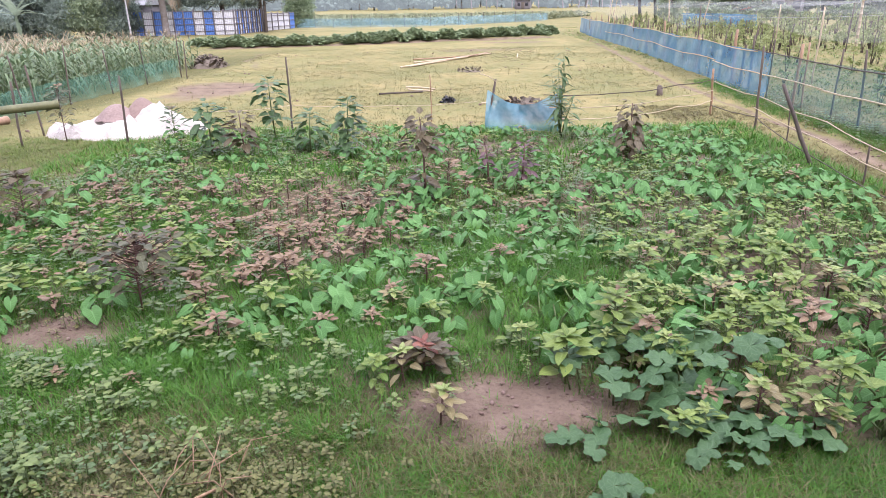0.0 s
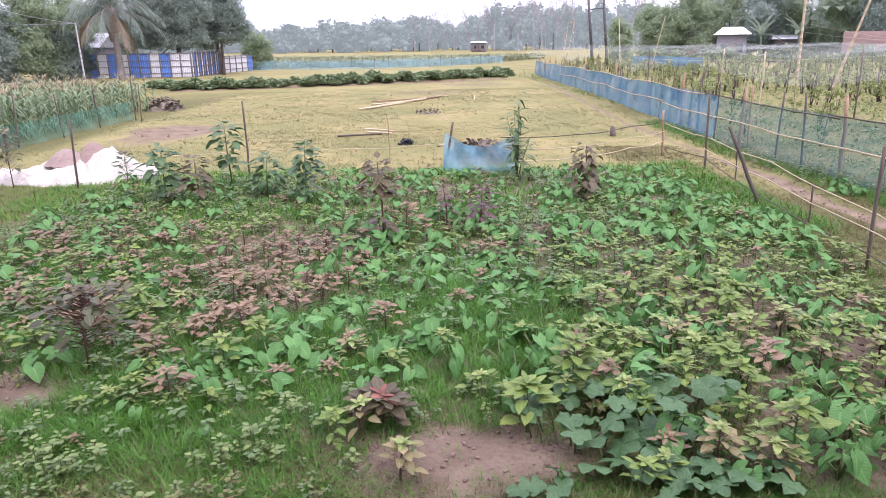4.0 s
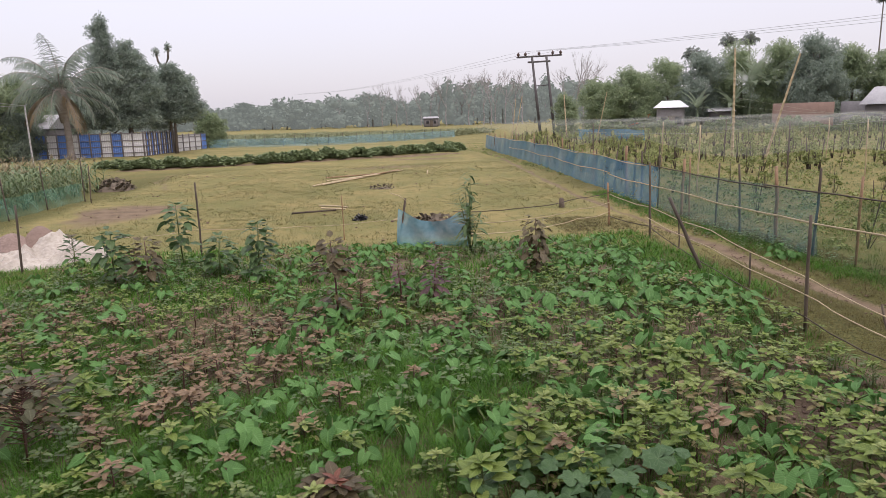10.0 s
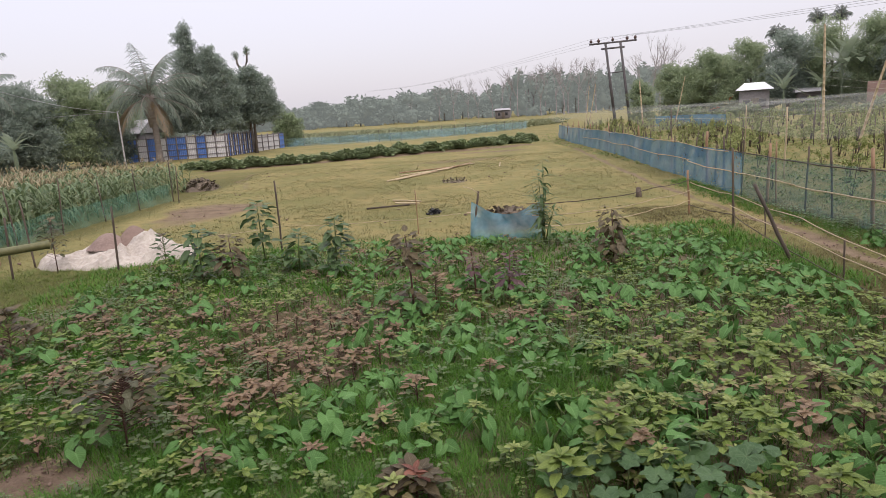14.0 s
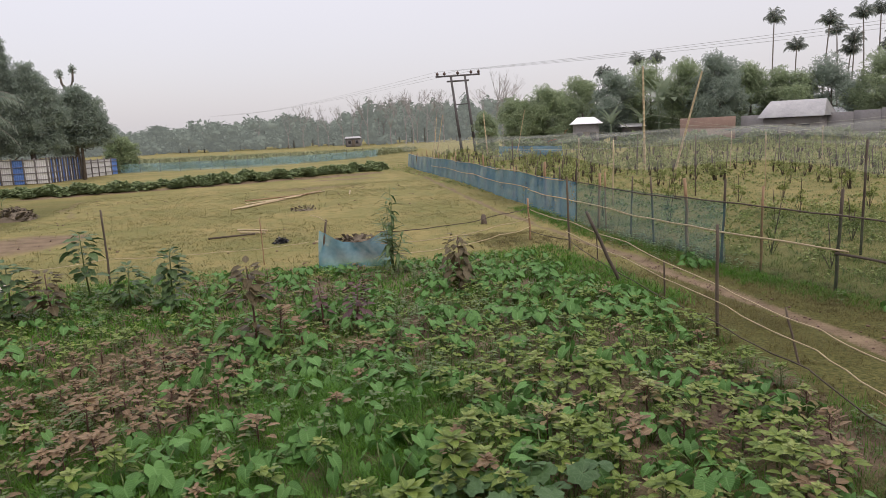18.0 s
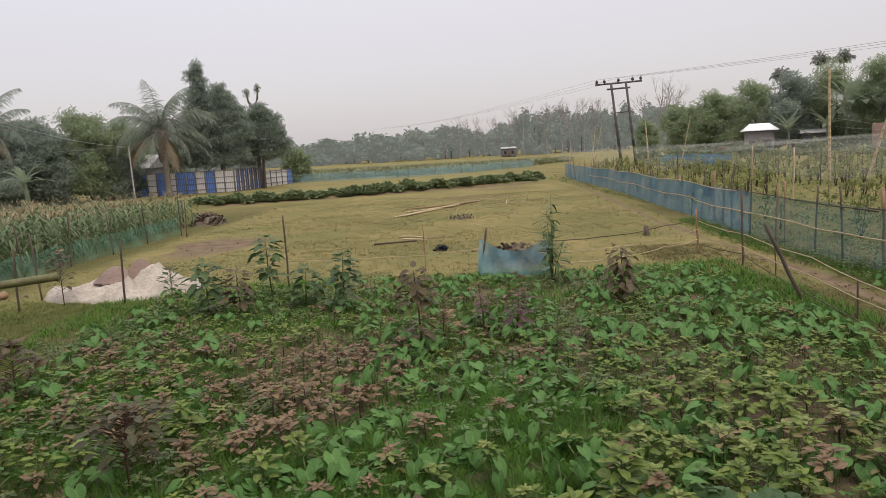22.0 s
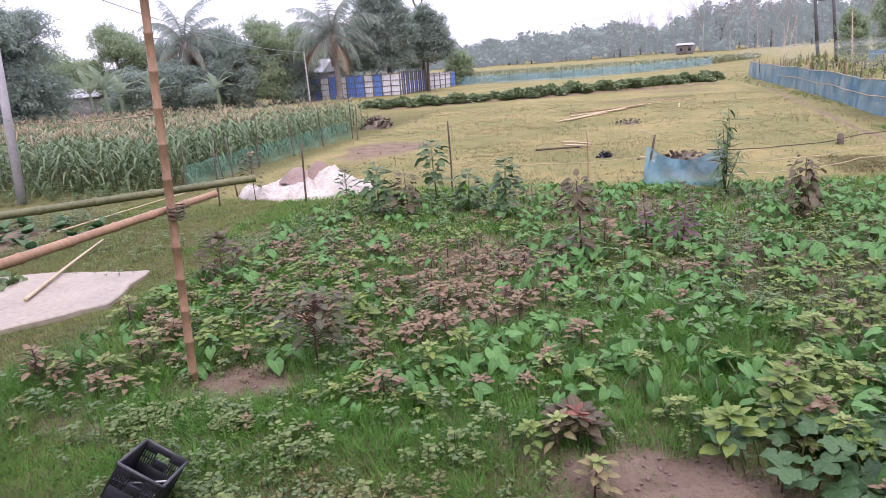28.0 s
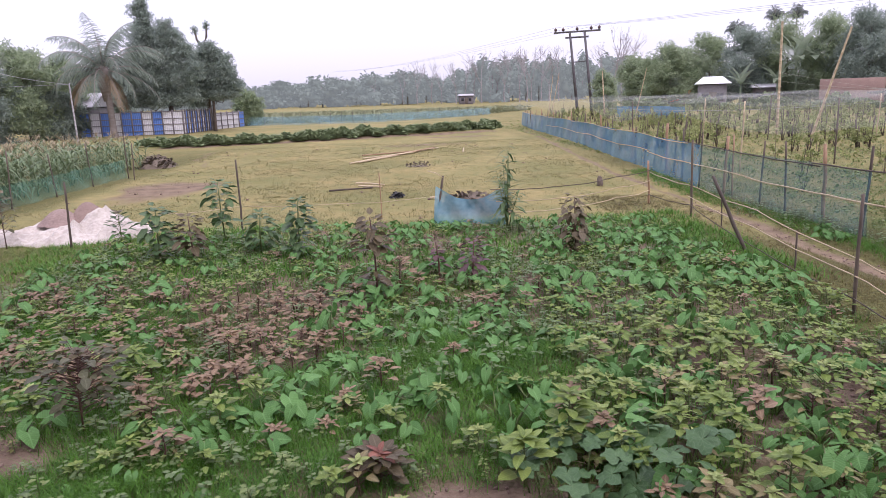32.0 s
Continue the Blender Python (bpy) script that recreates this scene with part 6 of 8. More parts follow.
def heap(name, label, at, rx, ry, h, mat, count, size, seed):
    """A heap of torn scraps over a mound."""
    g = np.random.default_rng(seed)
    t = thing(name, label, "heap", (*at, gz(*at)))
    n = 24
    gx, gy = np.meshgrid(np.linspace(-rx, rx, n), np.linspace(-ry, ry, n))
    x, y = gx.ravel(), gy.ravel()
    z = h * np.clip(1 - (x / rx) ** 2 - (y / ry) ** 2, 0, 1) * (0.8 + 0.3 * wander(x, y, 6, seed)) - 0.02
    i, j = np.meshgrid(np.arange(n - 1), np.arange(n - 1))
    a = (j * n + i).ravel()
    tri = np.concatenate([np.stack([a, a + 1, a + n + 1], -1), np.stack([a, a + n + 1, a + n], -1)])
    part("mound", (np.stack([x, y, z], -1), tri), mat, t)
    p = g.uniform(-0.85, 0.85, (count, 2))
    spots = np.c_[p[:, 0] * rx, p[:, 1] * ry, h * np.clip(1 - p[:, 0] ** 2 - p[:, 1] ** 2, 0, 1)]
    scrap = sprig(size, 3, seed, 0.8)
    part("scrap_cover", placed(scrap, spots, g.uniform(0, 6.28, count), g.uniform(0.5, 1.3, (count, 1)), g.uniform(-0.8, 0.8, count)), mat, t)


heap("leaf_heap", "heap of dead reddish leaves behind the blue net", (1.35, 13.7), 0.75, 0.6, 0.36, "rubbish", 160, 0.12, 3)
heap("rubbish_heap", "dark heap of rubbish by the maize posts", (-9.3, 26.5), 0.65, 0.7, 0.4, "rubbish", 120, 0.18, 4)
heap("mulch_heap", "flat pile of withered stems on the pasture", (0.55, 23.5), 0.5, 0.6, 0.05, "rubbish", 70, 0.10, 5)
heap("leaf_heap", "small heap of wilted leaves on the slab edge", (-7.7, 6.3), 0.5, 0.35, 0.14, "weed", 90, 0.12, 6)

STICKS = [(-1.6, 25.2, 1.7, 31.2, "bamboo_pale"), (-1.9, 24.8, 1.4, 30.4, "bamboo_pale"), (-1.5, 25.6, 1.5, 30.6, "bamboo_old"), (-1.6, 28.0, 0.9, 29.6, "bamboo_old"), (-1.5, 26.6, 0.6, 28.6, "bamboo_pale"), (-1.3, 18.8, -0.5, 17.75, "bamboo_pale"), (-1.9, 17.4, -0.8, 17.7, "bamboo_dark"), (-1.2, 18.2, -0.55, 17.6, "bamboo_pale"), (0.75, 15.2, 1.0, 13.9, "bamboo_pale"), (2.8, 30.5, 2.6, 28.6, "bamboo_pale"), (6.9, 3.0, 6.55, 3.9, "bamboo_pale"), (-1.05, 2.75, -1.5, 2.15, "bamboo_old"), (0.6, 15.4, 1.5, 15.5, "bamboo_pale")]
for i, (x0, y0, x1, y1, mat) in enumerate(STICKS):
    s = thing("fallen_stick", "fallen bamboo stick lying on the grass", "stick", (0, 0, 0), "sticks on the ground")
    part("shaft", bamboo((x0, y0, gz(x0, y0) + (0.05 if y0 > 10 else 0.03)), (x1, y1, gz(x1, y1) + 0.05 + 0.03 * (i % 3)), 0.028 if y0 > 10 else 0.009, 0.024 if y0 > 10 else 0.006, 0.3, 0.04, 6, i), mat, s)
st = thing("tree_stump", "small grey tree stump standing in the pasture", "stump", (4.92, 16.6, 0))
part("stump_body", tube([(0, 0, -0.05), (0.01, 0, 0.08), (0, 0.01, 0.22), (0, 0, 0.23)], [0.085, 0.07, 0.065, 0.055], 10), "stake_wood", st)
rag = thing("dark_bundle", "small dark bundle of rags on the pasture", "rag", (-0.2, 16.0, 0))
part("rag_body", crown_of([(0, 0, 0.03, 0.11, 0.04), (0.1, 0.03, 0.03, 0.08, 0.04)], 40, 0.08, 3, 0.3, 0.9), "crate_black", rag)
scrap = thing("cloth_scrap", "crumpled white cloth scrap in the grass", "cloth", (1.03, 2.42, 0.02))
sx, sy = (v.ravel() for v in np.meshgrid(np.linspace(-0.085, 0.085, 13), np.linspace(-0.05, 0.05, 9)))
sz = 0.02 + 0.022 * (1 - np.abs(wander(sx, sy, 38.0, 2))) ** 2 + 0.010 * wander(sx, sy, 90.0, 3)
cell = np.array([j * 13 + i for j in range(8) for i in range(12)])
cell = cell[np.hypot(sx[cell] / 0.085, sy[cell] / 0.05) < 1.05 + 0.2 * wander(sx[cell], sy[cell], 60.0, 5)]
part("cloth_body", (np.stack([sx + 0.01 * wander(sx, sy, 50.0, 1), sy, sz], -1), np.concatenate([np.stack([cell, cell + 1, cell + 14], -1), np.stack([cell, cell + 14, cell + 13], -1)])), "paper", scrap, "", False)


# ---- leaves of the plot ----
def arrow_leaf(length, seed=0):
    """A taro blade: arrow-shaped, folded on its rib, tip along +X, hung at its stalk."""
    r = random.Random(seed)
    half = [(-0.10, 0.03), (-0.32, 0.13), (-0.42, 0.27), (-0.20, 0.43), (0.12, 0.47), (0.38, 0.42), (0.64, 0.29), (0.86, 0.13)]
    rib = [(-0.05, 0), (0.2, 0), (0.45, 0), (0.7, 0), (1.0, 0)]
    vs = [(x * length, 0, -0.22 * length * max(0, x) ** 2, x, 0, 1) for x, _ in rib]
    ts = []
    for s in (-1, 1):
        n0 = len(vs)
        for i, (x, y) in enumerate(half):
            wave = 0.045 * math.sin(i * 2.1 + seed + s) + r.uniform(-0.02, 0.02)
            vs.append((x * length, s * y * length, (0.16 * y - 0.22 * max(0, x) ** 2 - 0.10 * max(0, -x) + wave) * length, x, 1, 1))
        fan = [(0, 0, 1), (0, 1, 2), (0, 2, 3), (0, 3, 4), (1, 4, 5), (2, 5, 6), (3, 6, 7)]
        for a, i, j in fan:
            ts.append((a, n0 + i, n0 + j) if s > 0 else (a, n0 + j, n0 + i))
        for a, b, i in ((0, 1, 4), (1, 2, 5), (2, 3, 6), (3, 4, 7)):
            ts.append((a, n0 + i, b) if s > 0 else (a, b, n0 + i))
    return np.array(vs), np.array(ts)


def round_leaf(size, seed=0):
    """A pumpkin blade: five shallow lobes, cupped, notched at its stalk."""
    r = random.Random(seed)
    n = 24
    vs, ts = [(0, 0, 0, 0, 0, 1)], []
    for ring, f in ((0, 0.55), (1, 1.0)):
        for i in range(n):
            a = math.pi * (-1 + 2 * (i + 0.5) / n)
            k = 1 + 0.10 * math.cos(5 * a) + 0.05 * (1 if i % 2 else -1) * (ring == 1) + 0.03 * math.cos(3 * a + seed) - 0.45 * math.exp(-((abs(a) - math.pi) / 0.3) ** 2)
            z = 0.10 * f * f - 0.16 * f * f * (ring == 1) * (0.6 + 0.4 * math.cos(5 * a + 1)) + r.uniform(-0.045, 0.045)
            vs.append((math.cos(a) * k * f * size * 0.5, math.sin(a) * k * f * size * 0.55, z * size, f * 0.4, abs(math.sin(2.5 * a)), 1))
    for i in range(n - 1):
        ts += [(0, 1 + i, 2 + i), (1 + i, 1 + n + i, 2 + n + i), (1 + i, 2 + n + i, 2 + i)]
    return np.array(vs), np.array(ts)


GROUPS = {"taro": "taro plants in the plot", "amaranth": "amaranth plants in the plot"}


def taro_plant(seed, leaves=5, tall=0.34, size=0.22, mat="taro"):
    r = random.Random(seed)
    t = thing("taro_plant", "taro plant with drooping arrow-shaped bright green leaves", "taro", (0, 0, 0), GROUPS["taro"])
    for i in range(leaves):
        a = i * 2.4 + r.uniform(-0.5, 0.5)
        h, out = tall * r.uniform(0.6, 1.1), r.uniform(0.06, 0.2)
        top = Vector((math.cos(a) * out, math.sin(a) * out, h))
        o = part("leaf", arrow_leaf(size * r.uniform(0.75, 1.15), seed * 9 + i), mat, t)
        o.matrix_basis = Matrix.Translation(top) @ Matrix.Rotation(a + r.uniform(-0.5, 0.5), 4, "Z") @ Matrix.Rotation(r.uniform(0.0, 1.0), 4, "Y") @ Matrix.Rotation(r.uniform(-0.7, 0.7), 4, "X")
        part("stalk", tube([(0, 0, -0.03), (top.x * 0.3, top.y * 0.3, h * 0.55), top], [0.010, 0.007, 0.005], 5), "stem_green", t)
    return t


def amaranth_pieces(seed, height, leaves, size, spread, tiers=1.0):
    """Stem, side leaves and top rosette of one amaranth; leaves spread flat to the sky."""
    r = random.Random(seed)
    stem = [tube([(0, 0, -0.04), (r.uniform(-0.02, 0.02), r.uniform(-0.02, 0.02), height * 0.5), (0, 0, height)], [0.010, 0.007, 0.004], 5)]
    side, top = [], []
    for i in range(leaves):
        f = (i + 0.5) / leaves
        z = height * (0.25 + 0.72 * f ** 0.7)
        a = i * 2.4 + r.uniform(-0.6, 0.6)
        petiole = spread * (1.25 - 0.8 * f) * r.uniform(0.7, 1.2)
        l = size * (1.05 - 0.25 * f) * r.uniform(0.75, 1.15)
        droop = 0.0
        if not tiers:
            petiole = spread * (0.7 + 0.5 * math.sin(math.pi * min(1, f + 0.2))) * r.uniform(0.5, 1.3)
            l, droop = size * (0.75 + 0.25 * math.sin(math.pi * f)) * r.uniform(0.6, 1.1), r.uniform(-0.1, 0.5) + (0.45 if leaves > 100 else 0.0)
        blade = leaf(l, l * r.uniform(0.46, 0.62), r.uniform(0.1, 0.35), r.uniform(0.0, 0.25), r.uniform(0.66, 0.8), 5, r.uniform(-0.12, 0.12), r.uniform(0.0, 0.06))
        rise = petiole * 0.45
        m = Matrix.Translation((math.cos(a) * petiole, math.sin(a) * petiole, z + rise)) @ Matrix.Rotation(a, 4, "Z") @ Matrix.Rotation(r.uniform(-0.5, 0.15) + droop, 4, "Y") @ Matrix.Rotation(r.uniform(-0.4, 0.4), 4, "X")
        side.append(posed(blade, m))
        stem.append(tube([(0, 0, z - 0.01), (math.cos(a) * petiole, math.sin(a) * petiole, z + rise)], [0.004, 0.0025], 3, False))
    for i in range(9):
        a = i * 2.4 + r.uniform(-0.2, 0.2)
        k = i / 9
        l = size * (0.95 - 0.55 * k) * r.uniform(0.7, 1.15)
        m = Matrix.Translation((0, 0, height + 0.006 + 0.02 * k - r.uniform(0, 0.02))) @ Matrix.Rotation(a + r.uniform(-0.3, 0.3), 4, "Z") @ Matrix.Rotation(-0.1 - 0.7 * k * k + r.uniform(-0.22, 0.18), 4, "Y") @ Matrix.Rotation(r.uniform(-0.3, 0.3), 4, "X")
        top.append(posed(leaf(l, l * r.uniform(0.44, 0.6), r.uniform(0.1, 0.4), r.uniform(0.05, 0.25), 0.74, 4, r.uniform(-0.12, 0.12), 0.03), m))
    return join(stem), join(side), join(top)


def amaranth(seed, height, leaves, size, spread, mat, top_mat, label, stem_mat="stem_red", name="amaranth_plant", group=True):
    stem, side, top = amaranth_pieces(seed, height, leaves, size, spread, 0.0 if height > 0.6 else 1.0)
    t = thing(name, label, "amaranth", (0, 0, 0), GROUPS["amaranth"] if group else "")
    part("stem", stem, stem_mat, t)
    part("foliage", side, mat, t)
    part("top_rosette", top, top_mat, t)
    return t


def zone(x, y):
    """Shares of red amaranth, green amaranth, taro, at a place in the plot; 0 to 1 each."""
    if ((x - 0.35) / 0.95) ** 2 + ((y - 3.3) / 0.5) ** 2 < 1 or ((x + 2.9) / 0.7) ** 2 + ((y - 4.2) / 0.35) ** 2 < 1:
        return 0.03, 0.03, 0.0
    if ((x + 1.75) / 1.05) ** 2 + ((y - 6.5) / 1.5) ** 2 < 1:
        return 0.72, 0.10, 0.08
    if x > 0.9 + 0.18 * (y - 4):
        if y < 7.2:
            return 0.08, 0.66, 0.30
        return 0.05, 0.30, 0.62
    if -1.6 < x < 1.3 and 4.1 < y < 6.6:
        return 0.05, 0.06, 0.50
    if -1.3 < x < 1.4 and y >= 6.6:
        return 0.20, 0.20, 0.45
    if x <= -1.3 and y < 5.2:
        return 0.20, 0.26, 0.14
    if x <= -1.3:
        return (0.33, 0.38, 0.18) if y < 8.5 else (0.12, 0.42, 0.22)
    return 0.06, 0.06, 0.08


def plot_plants():
    g = random.Random(21)
    reds = [amaranth(600 + i, 0.17 + 0.03 * i, 9 + i, 0.10 + 0.006 * i, 0.08, "amaranth_red", "amaranth_red" if i else "amaranth_mixed", "red-brown amaranth with broad dull leaves") for i in range(6)]
    mixed = [amaranth(610 + i, 0.15 + 0.035 * i, 8 + 2 * i, 0.095 + 0.006 * i, 0.07, "amaranth_mixed", "amaranth_pale", "amaranth with brownish-green leaves and a pale top") for i in range(5)]
    greens = [amaranth(620 + i, 0.15 + 0.025 * i, 9 + i, 0.096 + 0.005 * i, 0.07 + 0.003 * i, "amaranth_green", "amaranth_pale" if i % 2 else "amaranth_green", "yellow-green amaranth with pointed leaves", "stem_green") for i in range(8)]
    taros = [taro_plant(640 + i, 4 + i % 3, 0.14 + 0.03 * (i % 4), 0.118 + 0.022 * (i % 3)) for i in range(10)]
    used = set()
    far_red, far_green, far_taro = [], [], []
    things = {"red": 0, "taro": 0}

    def put(model, x, y, s):
        m = pose(x, y, gz(x, y), g.uniform(-6, 6), g.uniform(-6, 6), g.uniform(0, 360)) @ Matrix.Diagonal((s, s, s * g.uniform(0.85, 1.15), 1))
        if id(model) in used:
            o = copy_thing(model, m)
        else:
            used.add(id(model))
            o = model
        o.matrix_basis = m

    y = 3.05
    while y < 12.0:
        step = 0.172 + 0.006 * (y - 3)
        x = -4.9
        while x < min(4.25 - 0.03 * y + (0.5 if y > 6 else 0), 3.35 + 0.75 * (y - 3.3)):
            px, py = x + g.uniform(-0.5, 0.5) * step, y + g.uniform(-0.5, 0.5) * step
            red, green, taro = zone(px, py)
            c = g.random()
            s = g.uniform(0.5, 0.98) * (1 - 0.2 * min(1, max(0, (py - 7.5) / 2)))
            if py < 3.9 and px < -0.6:
                red, green, taro, s = red * 0.4, green * 0.3, 0.03, s * 0.6
            if c < red + green:
                is_red = c < red
                if things["red"] < 280 and (py < 7.2 or (px > -3 and py < 8)):
                    kind = g.choice(reds + mixed[:1]) if is_red else g.choice(greens + greens + mixed[1:])
                    put(kind, px, py, s)
                    things["red"] += 1
                else:
                    (far_red if is_red else far_green).append((px, py, s))
            elif c < red + green + taro * 0.75:
                if py > 7.2 or things["taro"] > 270:
                    far_taro.append((px, py, s * 1.15))
                    x += step
                    continue
                put(g.choice(taros), px, py, s * 1.05)
                things["taro"] += 1
            x += step
        y += step
    for name, spots, mats, seeds, label in (("red_amaranth_patch", far_red, ["amaranth_red", "stem_red"], 660, "further red amaranth plants towards the plot's far edge"), ("green_amaranth_patch", far_green, ["amaranth_green", "stem_green"], 670, "further green amaranth plants towards the plot's far edge")):
        pieces = []
        for i in range(3):
            stem, side, top = amaranth_pieces(seeds + i, 0.15 + 0.05 * i, 9, 0.105, 0.075)
            model = join([(*side[:2], 0), (*top[:2], 0), (*stem[:2], 1)])
            s = np.array(spots[i::3])
            q = np.random.default_rng(seeds + i)
            pieces.append(placed(model, np.c_[s[:, :2], ground_height(s[:, 0], s[:, 1])], q.uniform(0, 6.28, len(s)), s[:, 2:3], q.uniform(-0.1, 0.1, len(s))))
        part(name, join(pieces), mats)
        tagged(bpy.data.objects[name], label, "amaranth", kind="stuff")
    pieces, q = [], np.random.default_rng(68)
    for i in range(4):
        q_r, blades = random.Random(680 + i), []
        for j in range(5):
            a, h, out = j * 2.4 + q_r.uniform(-0.5, 0.5), 0.21 * q_r.uniform(0.6, 1.1), q_r.uniform(0.06, 0.17)
            top = Vector((math.cos(a) * out, math.sin(a) * out, h))
            blades.append((*posed(arrow_leaf(0.13 * q_r.uniform(0.8, 1.15), i * 9 + j), Matrix.Translation(top) @ Matrix.Rotation(a, 4, "Z") @ Matrix.Rotation(q_r.uniform(0.0, 0.7), 4, "Y") @ Matrix.Rotation(q_r.uniform(-0.5, 0.5), 4, "X")), 0))
            blades.append((*tube([(0, 0, -0.03), (top.x * 0.3, top.y * 0.3, h * 0.55), top], [0.009, 0.006, 0.004], 4), 1))
        spots = np.array(far_taro[i::4])
        pieces.append(placed(join(blades), np.c_[spots[:, :2], ground_height(spots[:, 0], spots[:, 1])], q.uniform(0, 6.28, len(spots)), spots[:, 2:3]))
    part("taro_patch", join(pieces), ["taro", "stem_green"])
    tagged(bpy.data.objects["taro_patch"], "further taro plants towards the plot's far edge", "taro", kind="stuff")
    for i in range(26):
        x, y = (6.85 + g.uniform(-0.2, 0.35), g.uniform(2.4, 6.8)) if i < 20 else (6.6 + g.uniform(-0.2, 0.2), g.uniform(9.2, 10.4))
        put(g.choice(taros), x, y, g.uniform(0.6, 1.0))


plot_plants()

# single plants that stand out
SINGLES = [  # x, y, height, leaves, leaf size, spread, leaf, top, name, label
    (-2.40, 4.62, 0.62, 98, 0.128, 0.20, "amaranth_dusk", "amaranth_dark", "large dark brown amaranth bush"),
    (-0.25, 3.72, 0.22, 36, 0.14, 0.09, "amaranth_dark", "flame", "low dark amaranth with a flame-red heart"),
    (-4.62, 6.85, 0.58, 44, 0.16, 0.14, "amaranth_dark", "amaranth_dark", "straggly dark amaranth at the plot's edge"),
    (-4.86, 11.6, 0.56, 28, 0.15, 0.10, "tall_green", "amaranth_dark", "small dark green shrub at the plot's edge"),
    (-6.75, 11.6, 0.95, 60, 0.15, 0.13, "amaranth_dusk", "amaranth_red", "tall straggly amaranth at the maize field's edge"),
    (-0.1, 8.1, 0.42, 30, 0.11, 0.10, "amaranth_red", "amaranth_red", "bushy dull red amaranth plant"),
    (0.62, 3.62, 0.32, 16, 0.16, 0.06, "amaranth_green", "amaranth_green", "green amaranth seedling with large ribbed leaves"),
    (0.98, 3.95, 0.42, 22, 0.15, 0.07, "amaranth_green", "amaranth_green", "leafy green amaranth beside the pumpkin vine")]
for i, (x, y, height, leaves, size, spread, mat, top_mat, label) in enumerate(SINGLES):
    o = amaranth(700 + i, height, leaves, size, spread, mat, top_mat, label, "stem_green" if mat in ("tall_green", "amaranth_green") else "stem_red", "amaranth_plant" if "amaranth" in label else "tall_plant", False)
    o.matrix_basis = pose(x, y, gz(x, y), 2 * math.sin(i), 3 * math.cos(i), i * 40)


def clustered_plant(x, y, height, clusters, size, mat, label, seed):
    """A stout single plant: a stem and broad drooping leaves gathered in clusters (low, high, leaves, reach)."""
    r = random.Random(seed)
    name = "amaranth_plant" if "amaranth" in label else "tall_plant"
    t = thing(name, label, "amaranth" if "amaranth" in label else "plant", (x, y, gz(x, y)), turn=seed * 37)
    lean = Vector((r.uniform(-0.05, 0.05), r.uniform(-0.05, 0.05), height))
    part("stem", tube([(0, 0, -0.05), lean * 0.5 + Vector((0.015, 0, 0)), lean], [0.016, 0.012, 0.006], 6), "stem_green" if mat == "tall_green" else "stem_red", t)
    sag = 0.25 if len(clusters) == 1 and clusters[0][2] > 100 else 0.0
    for low, high, count, reach in clusters:
        blades = []
        for i in range(count):
            f = i / max(1, count - 1)
            z, a = height * (low + (high - low) * f), i * 2.4 + r.uniform(-0.5, 0.5)
            out = reach * r.uniform(0.25, 1.0) * (1.0 - 0.55 * f * f)
            l = size * r.uniform(0.8, 1.3) * (1.0 - 0.35 * f * f)
            spot = lean * (z / height) + Vector((math.cos(a) * out, math.sin(a) * out, out * r.uniform(0.0, 0.45)))
            blades.append(posed(leaf(l, l * r.uniform(0.5, 0.68), r.uniform(0.1, 0.35), r.uniform(0.1, 0.3) + sag * 0.3, 0.72, 5, r.uniform(-0.1, 0.1), 0.04), Matrix.Translation(spot) @ Matrix.Rotation(a, 4, "Z") @ Matrix.Rotation(r.uniform(-0.25, 0.6) + sag - 0.6 * f ** 4, 4, "Y") @ Matrix.Rotation(r.uniform(-0.4, 0.4), 4, "X")))
        part("foliage", join(blades), mat, t)


CLUSTERED = [
    (-0.37, 7.66, 1.0, [(0.60, 1.0, 46, 0.16), (0.18, 0.42, 20, 0.13)], 0.16, "amaranth_dark", "tall dark red amaranth on a bare lower stem"),
    (2.55, 9.82, 0.82, [(0.08, 1.0, 130, 0.27)], 0.14, "amaranth_dark", "dense bushy dark brown amaranth"),
    (-3.70, 10.1, 0.82, [(0.42, 1.0, 44, 0.17), (0.1, 0.4, 12, 0.12)], 0.21, "tall_green", "tall broad-leaved dark green plant"),
    (-3.12, 9.9, 0.71, [(0.35, 1.0, 44, 0.19)], 0.19, "amaranth_dark", "dark purple-brown amaranth with broad leaves"),
    (-2.96, 11.1, 1.08, [(0.66, 1.0, 30, 0.17), (0.35, 0.62, 18, 0.15)], 0.20, "tall_green", "tall slender green plant with narrow leaves"),
    (-2.28, 10.5, 0.63, [(0.3, 1.0, 50, 0.21)], 0.18, "tall_green", "broad-leaved dark green plant"),
    (-1.61, 9.95, 0.90, [(0.5, 1.0, 44, 0.15), (0.15, 0.5, 22, 0.14)], 0.19, "tall_green", "tall slender green plant with narrow leaves"),
    (0.80, 8.3, 0.58, [(0.35, 1.0, 42, 0.14)], 0.13, "amaranth_wine", "bushy dark red amaranth plant"),
    (0.40, 8.4, 0.52, [(0.4, 1.0, 22, 0.07)], 0.10, "amaranth_wine", "slim dark red amaranth on its own")]
for i, (x, y, height, clusters, size, mat, label) in enumerate(CLUSTERED):
    clustered_plant(x, y, height, clusters, size, mat, label, 760 + i)


